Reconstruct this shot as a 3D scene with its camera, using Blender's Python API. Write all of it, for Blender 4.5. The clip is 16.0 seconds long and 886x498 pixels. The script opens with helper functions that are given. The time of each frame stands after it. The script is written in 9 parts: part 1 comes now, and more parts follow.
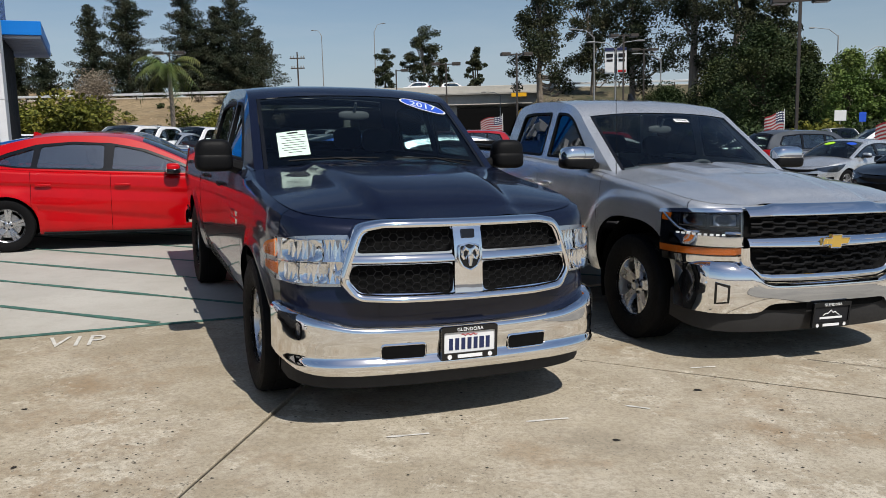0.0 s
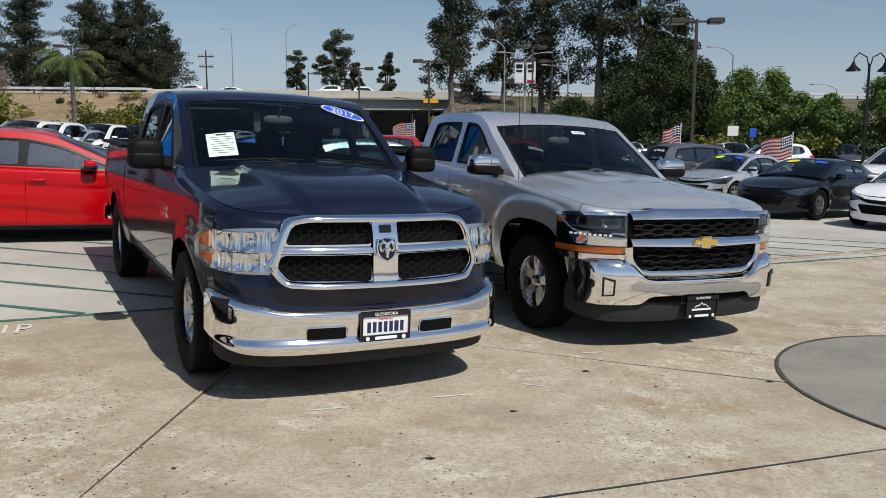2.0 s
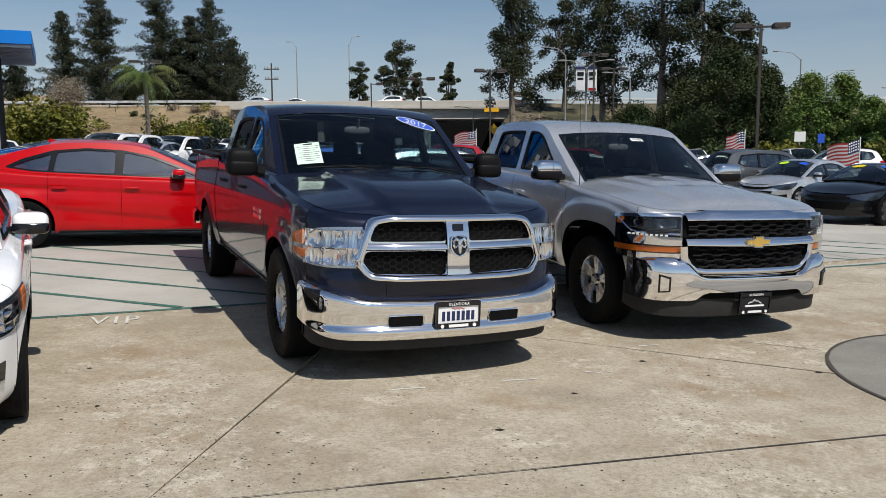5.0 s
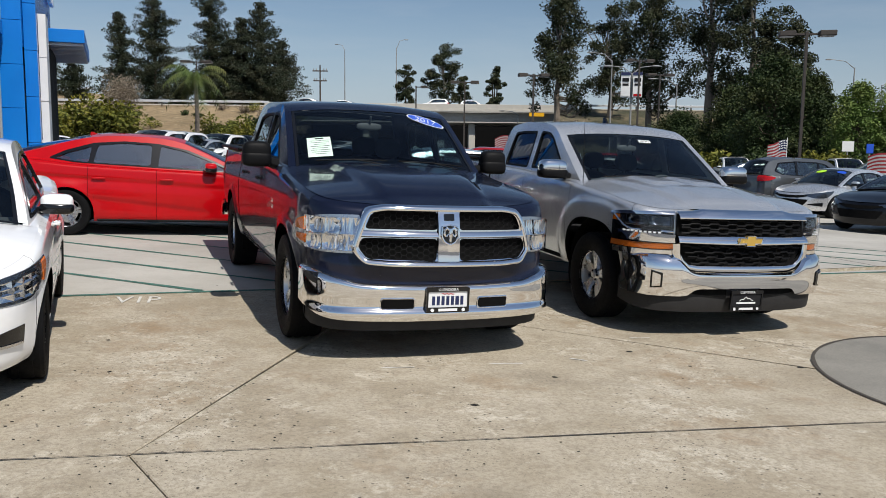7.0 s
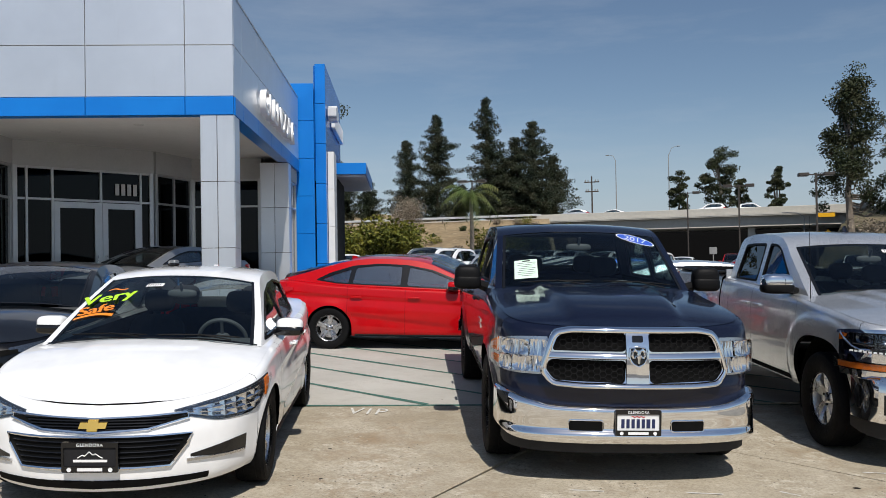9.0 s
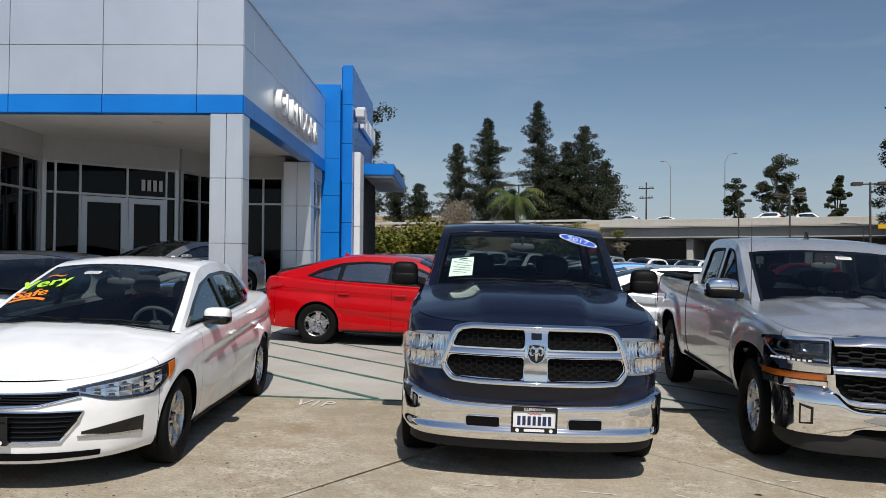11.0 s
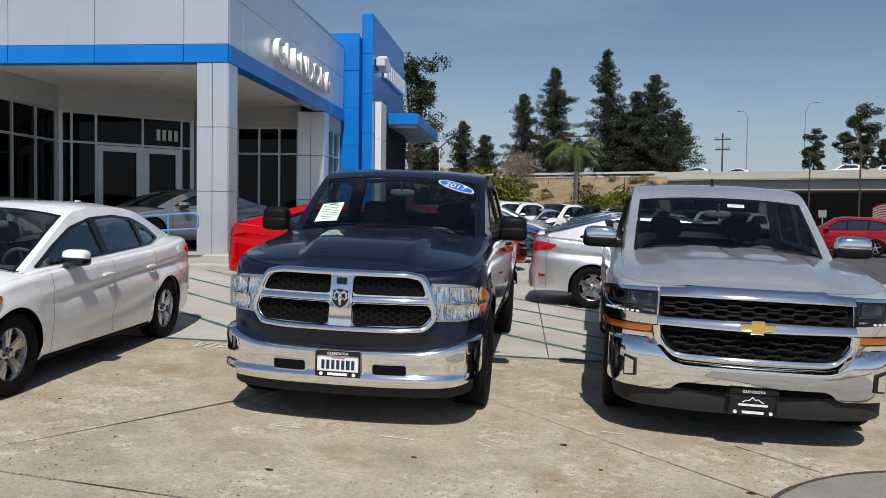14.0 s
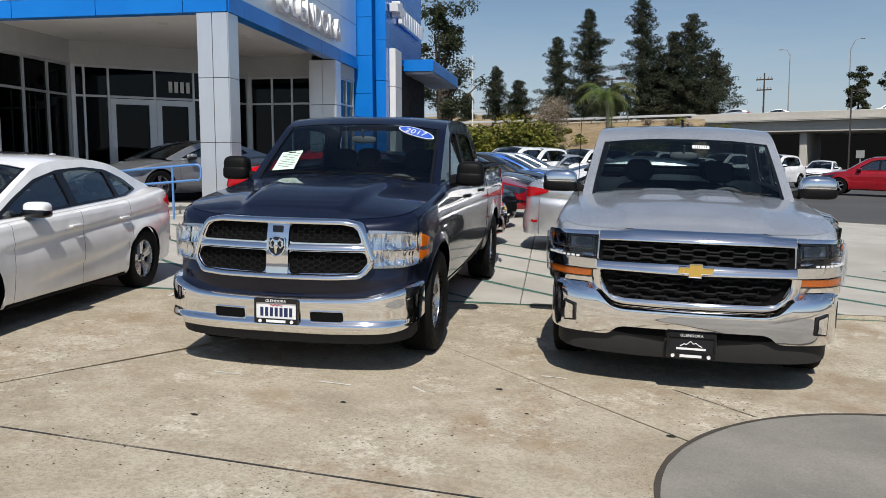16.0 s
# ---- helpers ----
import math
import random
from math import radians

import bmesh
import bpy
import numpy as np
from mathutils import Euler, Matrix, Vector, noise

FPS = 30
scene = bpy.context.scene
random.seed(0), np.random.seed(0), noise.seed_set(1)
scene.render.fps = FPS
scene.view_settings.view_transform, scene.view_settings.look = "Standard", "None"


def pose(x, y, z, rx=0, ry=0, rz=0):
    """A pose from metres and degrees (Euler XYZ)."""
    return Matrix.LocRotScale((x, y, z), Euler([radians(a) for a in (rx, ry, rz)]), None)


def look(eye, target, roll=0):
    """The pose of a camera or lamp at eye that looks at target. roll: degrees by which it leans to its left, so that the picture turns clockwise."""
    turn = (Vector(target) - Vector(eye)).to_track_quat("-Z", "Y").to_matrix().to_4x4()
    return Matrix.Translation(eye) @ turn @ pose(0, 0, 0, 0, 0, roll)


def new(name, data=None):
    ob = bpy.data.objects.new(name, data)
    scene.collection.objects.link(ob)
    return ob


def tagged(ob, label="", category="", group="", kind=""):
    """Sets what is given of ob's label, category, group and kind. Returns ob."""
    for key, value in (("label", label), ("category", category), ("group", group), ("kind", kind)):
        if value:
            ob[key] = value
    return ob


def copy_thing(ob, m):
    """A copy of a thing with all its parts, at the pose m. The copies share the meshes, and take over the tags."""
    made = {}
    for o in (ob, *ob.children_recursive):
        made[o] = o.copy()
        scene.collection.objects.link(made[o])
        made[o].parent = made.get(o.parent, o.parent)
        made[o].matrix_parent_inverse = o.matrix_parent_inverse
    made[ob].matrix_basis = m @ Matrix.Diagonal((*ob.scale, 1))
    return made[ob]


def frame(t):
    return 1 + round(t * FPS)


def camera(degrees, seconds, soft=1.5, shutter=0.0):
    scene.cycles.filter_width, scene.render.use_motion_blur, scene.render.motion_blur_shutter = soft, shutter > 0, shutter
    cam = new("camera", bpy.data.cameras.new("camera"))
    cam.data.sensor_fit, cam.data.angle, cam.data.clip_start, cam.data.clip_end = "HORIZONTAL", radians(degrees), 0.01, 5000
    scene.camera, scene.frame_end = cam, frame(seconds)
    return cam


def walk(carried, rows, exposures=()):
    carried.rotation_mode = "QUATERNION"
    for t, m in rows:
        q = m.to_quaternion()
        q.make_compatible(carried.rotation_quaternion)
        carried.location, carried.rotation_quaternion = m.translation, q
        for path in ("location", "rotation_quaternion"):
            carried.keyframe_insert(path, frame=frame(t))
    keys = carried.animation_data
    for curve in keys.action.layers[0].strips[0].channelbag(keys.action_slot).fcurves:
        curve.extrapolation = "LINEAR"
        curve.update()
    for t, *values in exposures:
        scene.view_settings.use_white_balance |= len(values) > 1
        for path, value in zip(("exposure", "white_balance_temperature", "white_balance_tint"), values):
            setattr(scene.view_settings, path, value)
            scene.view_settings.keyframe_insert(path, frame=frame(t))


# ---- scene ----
cam = camera(56.7, 16.0, 0.7)
METRES, EYE, TILT, LEAN, TURN = 6.35, 1.545, 0.08, 0.45, 0.0
ROWS = [
    (0.0, 0.0, 0.0, 0.0, -0.14, -7.99, 0.99),
    (0.5, -0.003, -0.0247, 0.0016, -2.25, -7.93, -0.21),
    (1.0, 0.0062, -0.0467, -0.0016, -4.28, -7.97, -0.91),
    (1.5, 0.0084, -0.067, -0.0016, -5.79, -7.95, -1.7),
    (2.0, -0.0094, -0.0852, 0.0017, -6.25, -7.66, -0.57),
    (2.5, -0.0345, -0.1051, -0.0004, -6.01, -7.49, -0.67),
    (3.0, -0.0323, -0.1174, -0.0006, -4.79, -7.38, -1.34),
    (3.5, -0.0199, -0.1273, -0.0031, -3.55, -7.36, -0.94),
    (4.0, -0.0268, -0.145, 0.0013, -3.84, -7.24, 0.39),
    (4.2, -0.0268, -0.1505, 0.0012, -3.55, -7.28, 0.5),
    (6.3, -0.001, -0.1925, -0.0025, 0.45, -6.5, -0.9),
    (6.5, 0.0073, -0.1979, -0.0036, 0.74, -6.46, -0.79),
    (7.0, 0.0297, -0.2222, -0.0088, 1.14, -6.85, -1.13),
    (7.5, 0.0445, -0.2537, -0.0094, 3.32, -7.18, -2.14),
    (7.6, 0.0495, -0.2566, -0.0019, 5.27, -6.94, -1.77),
    (7.8, 0.057, -0.2578, 0.0060, 9.49, -3.62, 0.06),
    (8.0, 0.0674, -0.2614, 0.0081, 13.31, -0.97, 0.44),
    (8.2, 0.0795, -0.2600, 0.0088, 16.46, -0.14, 0.57),
    (10.3, 0.2280, -0.208, 0.0008, 21.6, 0.95, 0.2),
    (10.5, 0.2463, -0.206, -0.001, 21.93, 0.94, -0.18),
    (11.0, 0.2892, -0.1931, -0.0007, 23.93, 0.88, -0.8),
    (11.5, 0.335, -0.1534, -0.0031, 26.57, 0.77, -0.99),
    (12.0, 0.3832, -0.132, -0.0062, 26.91, -1.75, -0.69),
    (12.5, 0.4254, -0.1048, -0.0073, 27.19, -3.69, -0.32),
    (13.0, 0.4655, -0.0707, -0.0104, 27.96, -4.7, -0.35),
    (13.5, 0.5101, -0.067, -0.01, 28.65, -4.65, -1.25),
    (14.0, 0.5458, -0.0528, -0.0051, 29.21, -2.54, -1.18),
    (14.5, 0.5775, -0.0226, -0.004, 29.79, -0.63, -1.46),
    (15.0, 0.6012, -0.0125, -0.0031, 30.59, -0.78, -0.32),
    (15.5, 0.6258, -0.0114, -0.0046, 31.35, -2.35, -0.65),
    (16.0, 0.6393, 0.0072, -0.0062, 31.81, -6.19, -0.18),
]
walk(cam, [(t, pose(0, 0, EYE, TILT, LEAN, TURN) @ pose(METRES * x, METRES * y, METRES * z, 90 + pitch, roll, yaw)) for t, x, y, z, yaw, pitch, roll in ROWS],
     [(0.0, -0.03), (4.2, -0.06), (6.3, -0.03), (8.0, 0.02), (10.3, -0.12), (13.5, -0.10), (15.0, 0.02), (16.0, 0.03)])

# ---- world and sun ----
SUN_TO = Vector((0.41, -0.645, 1.0)).normalized()
world = bpy.data.worlds.new("sky")
scene.world = world
world.use_nodes = True
wn, wl = world.node_tree.nodes, world.node_tree.links
sky = wn.new("ShaderNodeTexSky")
sky.sky_type = "NISHITA"
sky.sun_disc = False
sky.sun_elevation = math.asin(SUN_TO.z)
sky.sun_rotation = math.atan2(SUN_TO.x, SUN_TO.y)
sky.air_density, sky.dust_density, sky.ozone_density = 1.0, 0.5, 2.5
# thin high cloud streaks
wtc = wn.new("ShaderNodeTexCoord")
wmap = wn.new("ShaderNodeMapping")
wmap.inputs["Scale"].default_value = (1.2, 1.2, 7.0)
wmap.inputs["Rotation"].default_value = (0.12, 0.2, 0.3)
wl.new(wtc.outputs["Generated"], wmap.inputs["Vector"])
wnoise = wn.new("ShaderNodeTexNoise")
wnoise.inputs["Scale"].default_value = 2.2
wnoise.inputs["Detail"].default_value = 7
wnoise.inputs["Roughness"].default_value = 0.62
wl.new(wmap.outputs["Vector"], wnoise.inputs["Vector"])
wramp = wn.new("ShaderNodeMapRange")
wramp.inputs["From Min"].default_value, wramp.inputs["From Max"].default_value = 0.46, 0.78
wramp.inputs["To Max"].default_value = 0.26
wl.new(wnoise.outputs["Fac"], wramp.inputs["Value"])
wmix = wn.new("ShaderNodeMix")
wmix.data_type = "RGBA"
wl.new(wramp.outputs["Result"], wmix.inputs["Factor"])
# pale haze all round the horizon
wsep = wn.new("ShaderNodeSeparateXYZ")
wl.new(wtc.outputs["Generated"], wsep.inputs["Vector"])
whz = wn.new("ShaderNodeMapRange")
whz.interpolation_type = "SMOOTHSTEP"
whz.inputs["From Min"].default_value, whz.inputs["From Max"].default_value = -0.05, 0.20
whz.inputs["To Min"].default_value, whz.inputs["To Max"].default_value = 0.85, 0.0
wl.new(wsep.outputs["Z"], whz.inputs["Value"])
whm = wn.new("ShaderNodeMix")
whm.data_type = "RGBA"
wl.new(whz.outputs["Result"], whm.inputs["Factor"])
wl.new(sky.outputs["Color"], whm.inputs["A"])
whm.inputs["B"].default_value = (5.1, 6.05, 7.6, 1)
wl.new(whm.outputs["Result"], wmix.inputs["A"])
wmix.inputs["B"].default_value = (6.5, 7.1, 7.9, 1)
wl.new(wmix.outputs["Result"], wn["Background"].inputs["Color"])
wn["Background"].inputs["Strength"].default_value = 0.080
sun = new("sun", bpy.data.lights.new("sun", "SUN"))
sun.data.energy, sun.data.angle, sun.data.color = 4.3, radians(0.55), (1.0, 0.955, 0.89)
sun.matrix_world = look((30, -45, 70), Vector((30, -45, 70)) - SUN_TO)


# ---- mesh tools ----
class MB:
    """Collects vertices and faces for one mesh."""

    def __init__(self):
        self.v, self.f = [], []

    def add(self, verts, faces):
        n = len(self.v)
        self.v.extend([tuple(map(float, p)) for p in verts])
        self.f.extend([tuple(i + n for i in f) for f in faces])
        return self

    def grid(self, P, closed_u=False, closed_v=False, flip=False):
        P = np.asarray(P, float)
        nu, nv = P.shape[:2]
        faces = []
        for i in range(nu if closed_u else nu - 1):
            for j in range(nv if closed_v else nv - 1):
                a, b = i * nv + j, ((i + 1) % nu) * nv + j
                c, d = ((i + 1) % nu) * nv + (j + 1) % nv, i * nv + (j + 1) % nv
                faces.append((a, d, c, b) if flip else (a, b, c, d))
        return self.add(P.reshape(-1, 3), faces)

    def weld(self):
        """Joins vertices that lie on one another."""
        seen, ids, vs = {}, [], []
        for p in self.v:
            key = (round(p[0], 4), round(p[1], 4), round(p[2], 4))
            if key not in seen:
                seen[key] = len(vs)
                vs.append(p)
            ids.append(seen[key])
        fs = [tuple(dict.fromkeys(ids[i] for i in f)) for f in self.f]
        self.v, self.f = vs, [f for f in fs if len(f) > 2]
        return self

    def slab(self, P, N, thick):
        """A grid with thickness: P outer points, N unit normals."""
        P, N = np.asarray(P, float), np.asarray(N, float)
        Q = P - N * thick
        nu, nv = P.shape[:2]
        self.grid(P)
        self.grid(Q, flip=True)
        for a, b in ((P[0], Q[0]), (Q[-1], P[-1]), (Q[:, 0], P[:, 0]), (P[:, -1], Q[:, -1])):
            self.grid(np.stack([a, b]), flip=True)
        return self

    def box(self, c, s, m=None, bevel=0.0):
        m = m or Matrix.Identity(4)
        h = [v / 2 for v in s]
        b = min(bevel, min(h) * 0.95)
        if b <= 0:
            vs = [(x * h[0], y * h[1], z * h[2]) for x in (-1, 1) for y in (-1, 1) for z in (-1, 1)]
            fs = [(0, 1, 3, 2), (4, 6, 7, 5), (0, 4, 5, 1), (2, 3, 7, 6), (0, 2, 6, 4), (1, 5, 7, 3)]
        else:
            bm = bmesh.new()
            for x in (-1, 1):
                for y in (-1, 1):
                    for z in (-1, 1):
                        for k in range(3):
                            bm.verts.new([(sg * (hh - (0 if i == k else b))) for i, (sg, hh) in enumerate(zip((x, y, z), h))])
            bmesh.ops.convex_hull(bm, input=bm.verts)
            bmesh.ops.dissolve_limit(bm, angle_limit=0.01, verts=bm.verts, edges=bm.edges)
            bm.verts.index_update()
            vs = [v.co.copy() for v in bm.verts]
            fs = [[v.index for v in f.verts] for f in bm.faces]
            bm.free()
        return self.add([m @ (Vector(p) + Vector(c)) for p in vs], fs)

    def lathe(self, prof, n=32, m=None, axis="y"):
        """prof: (radius, along); turned round the axis."""
        m = m or Matrix.Identity(4)
        P = []
        for k in range(n):
            a = 2 * math.pi * k / n
            row = []
            for r, h in prof:
                c, s = r * math.cos(a), r * math.sin(a)
                row.append(m @ Vector((c, h, s) if axis == "y" else (c, s, h)))
            P.append([tuple(p) for p in row])
        return self.grid(P, closed_u=True, flip=axis != "y")

    def tube(self, pts, r, n=8, cap=True, closed=False):
        pts = [Vector(p) for p in pts]
        rs = r if hasattr(r, "__len__") else [r] * len(pts)
        P, up = [], Vector((0.123, 0.245, 0.96)).normalized()
        for i, p in enumerate(pts):
            if closed:
                d = pts[(i + 1) % len(pts)] - pts[i - 1]
            else:
                d = pts[min(i + 1, len(pts) - 1)] - pts[max(i - 1, 0)]
            d.normalize()
            if abs(d.dot(up)) > 0.98:
                up = Vector((1, 0.1, 0)).normalized()
            a = d.cross(up).normalized()
            b = d.cross(a)
            P.append([tuple(p + rs[i] * (math.cos(t) * a + math.sin(t) * b)) for t in [2 * math.pi * k / n for k in range(n)]])
        base = len(self.v)
        self.grid(P, closed_v=True, closed_u=closed)
        if cap and not closed:
            self.f.append(tuple(base + k for k in range(n)))
            self.f.append(tuple(base + (len(pts) - 1) * n + n - 1 - k for k in range(n)))
        return self

    def prism(self, poly, h0, h1, m=None):
        """A plane outline (x, y) pulled from h0 to h1 along z of m."""
        m = m or Matrix.Identity(4)
        n = len(poly)
        vs = [m @ Vector((x, y, h0)) for x, y in poly] + [m @ Vector((x, y, h1)) for x, y in poly]
        fs = [tuple(range(n - 1, -1, -1)), tuple(range(n, 2 * n))]
        fs += [(i, (i + 1) % n, n + (i + 1) % n, n + i) for i in range(n)]
        return self.add(vs, fs)

    def holed(self, outer, holes, thick, place):
        """A flat panel with holes; place(x, y, depth) gives the point in space."""
        bm = bmesh.new()
        loops = []
        for loop in [outer, *holes]:
            vs = [bm.verts.new((x, y, 0)) for x, y in loop]
            for i in range(len(vs)):
                bm.edges.new((vs[i], vs[(i + 1) % len(vs)]))
            loops.append(len(vs))
        bmesh.ops.triangle_fill(bm, edges=bm.edges, use_beauty=True, normal=(0, 0, 1))
        bm.verts.index_update()
        co = [v.co.copy() for v in bm.verts]
        fs = [[v.index for v in f.verts] for f in bm.faces]
        bm.free()
        n = len(co)
        self_v = [place(p.x, p.y, 0.0) for p in co] + [place(p.x, p.y, thick) for p in co]
        faces = [tuple(f) for f in fs] + [tuple(i + n for i in reversed(f)) for f in fs]
        k = 0
        for m in loops:
            for i in range(m):
                a, b = k + i, k + (i + 1) % m
                faces.append((a, a + n, b + n, b))
            k += m
        return self.add(self_v, faces)


def mesh_of(mb, material, smooth=35, name="mesh"):
    me = bpy.data.meshes.new(name)
    if isinstance(mb, MB):
        me.from_pydata(mb.v, [], mb.f)
    else:
        mb.to_mesh(me)
        mb.free()
    bm = bmesh.new()
    bm.from_mesh(me)
    if smooth:
        bmesh.ops.remove_doubles(bm, verts=bm.verts, dist=0.0002)
    bmesh.ops.recalc_face_normals(bm, faces=bm.faces)
    bm.to_mesh(me)
    bm.free()
    me.materials.append(material)
    if smooth:
        me.polygons.foreach_set("use_smooth", [True] * len(me.polygons))
        me.set_sharp_from_angle(angle=radians(smooth))
    return me


def part(name, mb, material, parent=None, label="", smooth=35):
    """One mesh object, under a thing or a part."""
    ob = new(name, mesh_of(mb, material, smooth, name))
    ob.parent = parent
    if label:
        ob["label"] = label
    return ob


def thing(name, m=None, label="", category="", group="", kind=""):
    ob = new(name)
    ob.empty_display_size = 0.2
    ob.matrix_world = m or Matrix.Identity(4)
    return tagged(ob, label, category, group, kind)


def setting(name, mb, material, label="", smooth=35):
    return tagged(part(name, mb, material, None, "", smooth), label, "", "", "structure")


def spl(pts):
    """A smooth curve through (x, y) points, with no overshoot."""
    xs, ys = np.array([p[0] for p in pts], float), np.array([p[1] for p in pts], float)
    h = np.diff(xs)
    d = np.diff(ys) / h
    m = np.zeros(len(xs))
    m[0], m[-1] = d[0], d[-1]
    for i in range(1, len(xs) - 1):
        if d[i - 1] * d[i] > 0:
            w1, w2 = 2 * h[i] + h[i - 1], h[i] + 2 * h[i - 1]
            m[i] = (w1 + w2) / (w1 / d[i - 1] + w2 / d[i])

    def f(x):
        x = np.clip(np.asarray(x, float), xs[0], xs[-1])
        i = np.clip(np.searchsorted(xs, x) - 1, 0, len(h) - 1)
        t = (x - xs[i]) / h[i]
        return ys[i] * (1 + 2 * t) * (1 - t) ** 2 + m[i] * h[i] * t * (1 - t) ** 2 + ys[i + 1] * t * t * (3 - 2 * t) + m[i + 1] * h[i] * t * t * (t - 1)

    return f


def rounded(poly, r, n=4):
    """A polygon with its corners rounded; r one radius or one for each corner."""
    out, k = [], len(poly)
    rs = r if hasattr(r, "__len__") else [r] * k
    for i in range(k):
        p, a, b = Vector(poly[i]), Vector(poly[i - 1]), Vector(poly[(i + 1) % k])
        da, db = (a - p), (b - p)
        q = min(rs[i], da.length * 0.45, db.length * 0.45)
        if q < 1e-4:
            out.append(tuple(p))
            continue
        pa, pb = p + da.normalized() * q, p + db.normalized() * q
        for j in range(n + 1):
            t = j / n
            out.append(tuple((1 - t) ** 2 * pa + 2 * t * (1 - t) * p + t * t * pb))
    return out


def letters(text, size, depth, material, name, m, parent=None, label="", tight=1.0):
    cu = bpy.data.curves.new(name, "FONT")
    cu.body, cu.size, cu.extrude, cu.align_x, cu.space_character = text, size, depth, "CENTER", tight
    tmp = bpy.data.objects.new("tmp", cu)
    scene.collection.objects.link(tmp)
    me = bpy.data.meshes.new_from_object(tmp.evaluated_get(bpy.context.evaluated_depsgraph_get()))
    bpy.data.objects.remove(tmp)
    bpy.data.curves.remove(cu)
    me.materials.clear()
    me.materials.append(material)
    ob = new(name, me)
    ob.parent = parent
    ob.matrix_basis = m
    if label:
        ob["label"] = label
    return ob


# ---- materials ----
class Mat:
    """A node material; keeps the shader and the texture coordinates at hand."""

    def __init__(self, name, color=(0.5, 0.5, 0.5), rough=0.5, metal=0.0, coords="Object", **more):
        self.m = bpy.data.materials.new(name)
        self.m.use_nodes = True
        self.n, self.l = self.m.node_tree.nodes, self.m.node_tree.links
        self.b = self.n["Principled BSDF"]
        self.b.inputs["Base Color"].default_value = (*color, 1)
        self.b.inputs["Roughness"].default_value = rough
        self.b.inputs["Metallic"].default_value = metal
        for k, v in more.items():
            self.b.inputs[k.replace("_", " ")].default_value = v
        self.tc = self.n.new("ShaderNodeTexCoord").outputs[coords]

    def noise(self, scale, detail=4, rough=0.55, stretch=None):
        t = self.n.new("ShaderNodeTexNoise")
        t.inputs["Scale"].default_value, t.inputs["Detail"].default_value, t.inputs["Roughness"].default_value = scale, detail, rough
        v = self.tc
        if stretch:
            mp = self.n.new("ShaderNodeMapping")
            mp.inputs["Scale"].default_value = stretch
            self.l.new(v, mp.inputs["Vector"])
            v = mp.outputs["Vector"]
        self.l.new(v, t.inputs["Vector"])
        return t.outputs["Fac"]

    def voronoi(self, scale, feature="F1"):
        t = self.n.new("ShaderNodeTexVoronoi")
        t.feature = feature
        t.inputs["Scale"].default_value = scale
        self.l.new(self.tc, t.inputs["Vector"])
        return t.outputs["Distance"]

    def ramp(self, value, lo, hi, a=0.0, b=1.0):
        t = self.n.new("ShaderNodeMapRange")
        for k, x in (("From Min", lo), ("From Max", hi), ("To Min", a), ("To Max", b)):
            t.inputs[k].default_value = x
        self.l.new(value, t.inputs["Value"])
        return t.outputs["Result"]

    def math(self, op, a, b):
        t = self.n.new("ShaderNodeMath")
        t.operation = op
        for i, x in enumerate((a, b)):
            if hasattr(x, "node"):
                self.l.new(x, t.inputs[i])
            else:
                t.inputs[i].default_value = x
        return t.outputs[0]

    def mix(self, fac, a, b, blend="MIX"):
        t = self.n.new("ShaderNodeMix")
        t.data_type, t.blend_type = "RGBA", blend
        for k, x in (("Factor", fac), ("A", a), ("B", b)):
            if hasattr(x, "node"):
                self.l.new(x, t.inputs[k])
            elif k == "Factor":
                t.inputs[0].default_value = x
            else:
                t.inputs[k].default_value = (*x, 1)
        return t.outputs["Result"]

    def color(self, out):
        self.l.new(out, self.b.inputs["Base Color"])
        return self

    def rough(self, out):
        self.l.new(out, self.b.inputs["Roughness"])
        return self

    def bump(self, out, strength=0.2, dist=0.01):
        t = self.n.new("ShaderNodeBump")
        t.inputs["Strength"].default_value, t.inputs["Distance"].default_value = strength, dist
        self.l.new(out, t.inputs["Height"])
        self.l.new(t.outputs["Normal"], self.b.inputs["Normal"])
        return self

    def random(self):
        return self.n.new("ShaderNodeObjectInfo").outputs["Random"]


def paint(name, color, metal=0.0, rough=0.35, flake=0.0):
    k = Mat(name, color, rough, metal)
    k.b.inputs["Coat Weight"].default_value = 1.0
    k.b.inputs["Coat Roughness"].default_value = 0.02
    k.b.inputs["Specular IOR Level"].default_value = 0.12
    n = k.noise(3.0, 3)
    d = k.ramp(n, 0.3, 0.7, 0.9, 1.08)
    c = k.mix(1.0, color, (1, 1, 1), "MULTIPLY")
    k.l.new(d, c.node.inputs["B"])
    k.color(c)
    if flake:
        f = k.ramp(k.noise(900, 1), 0.35, 0.65, rough - flake, rough + flake)
        k.rough(f)
    return k.m


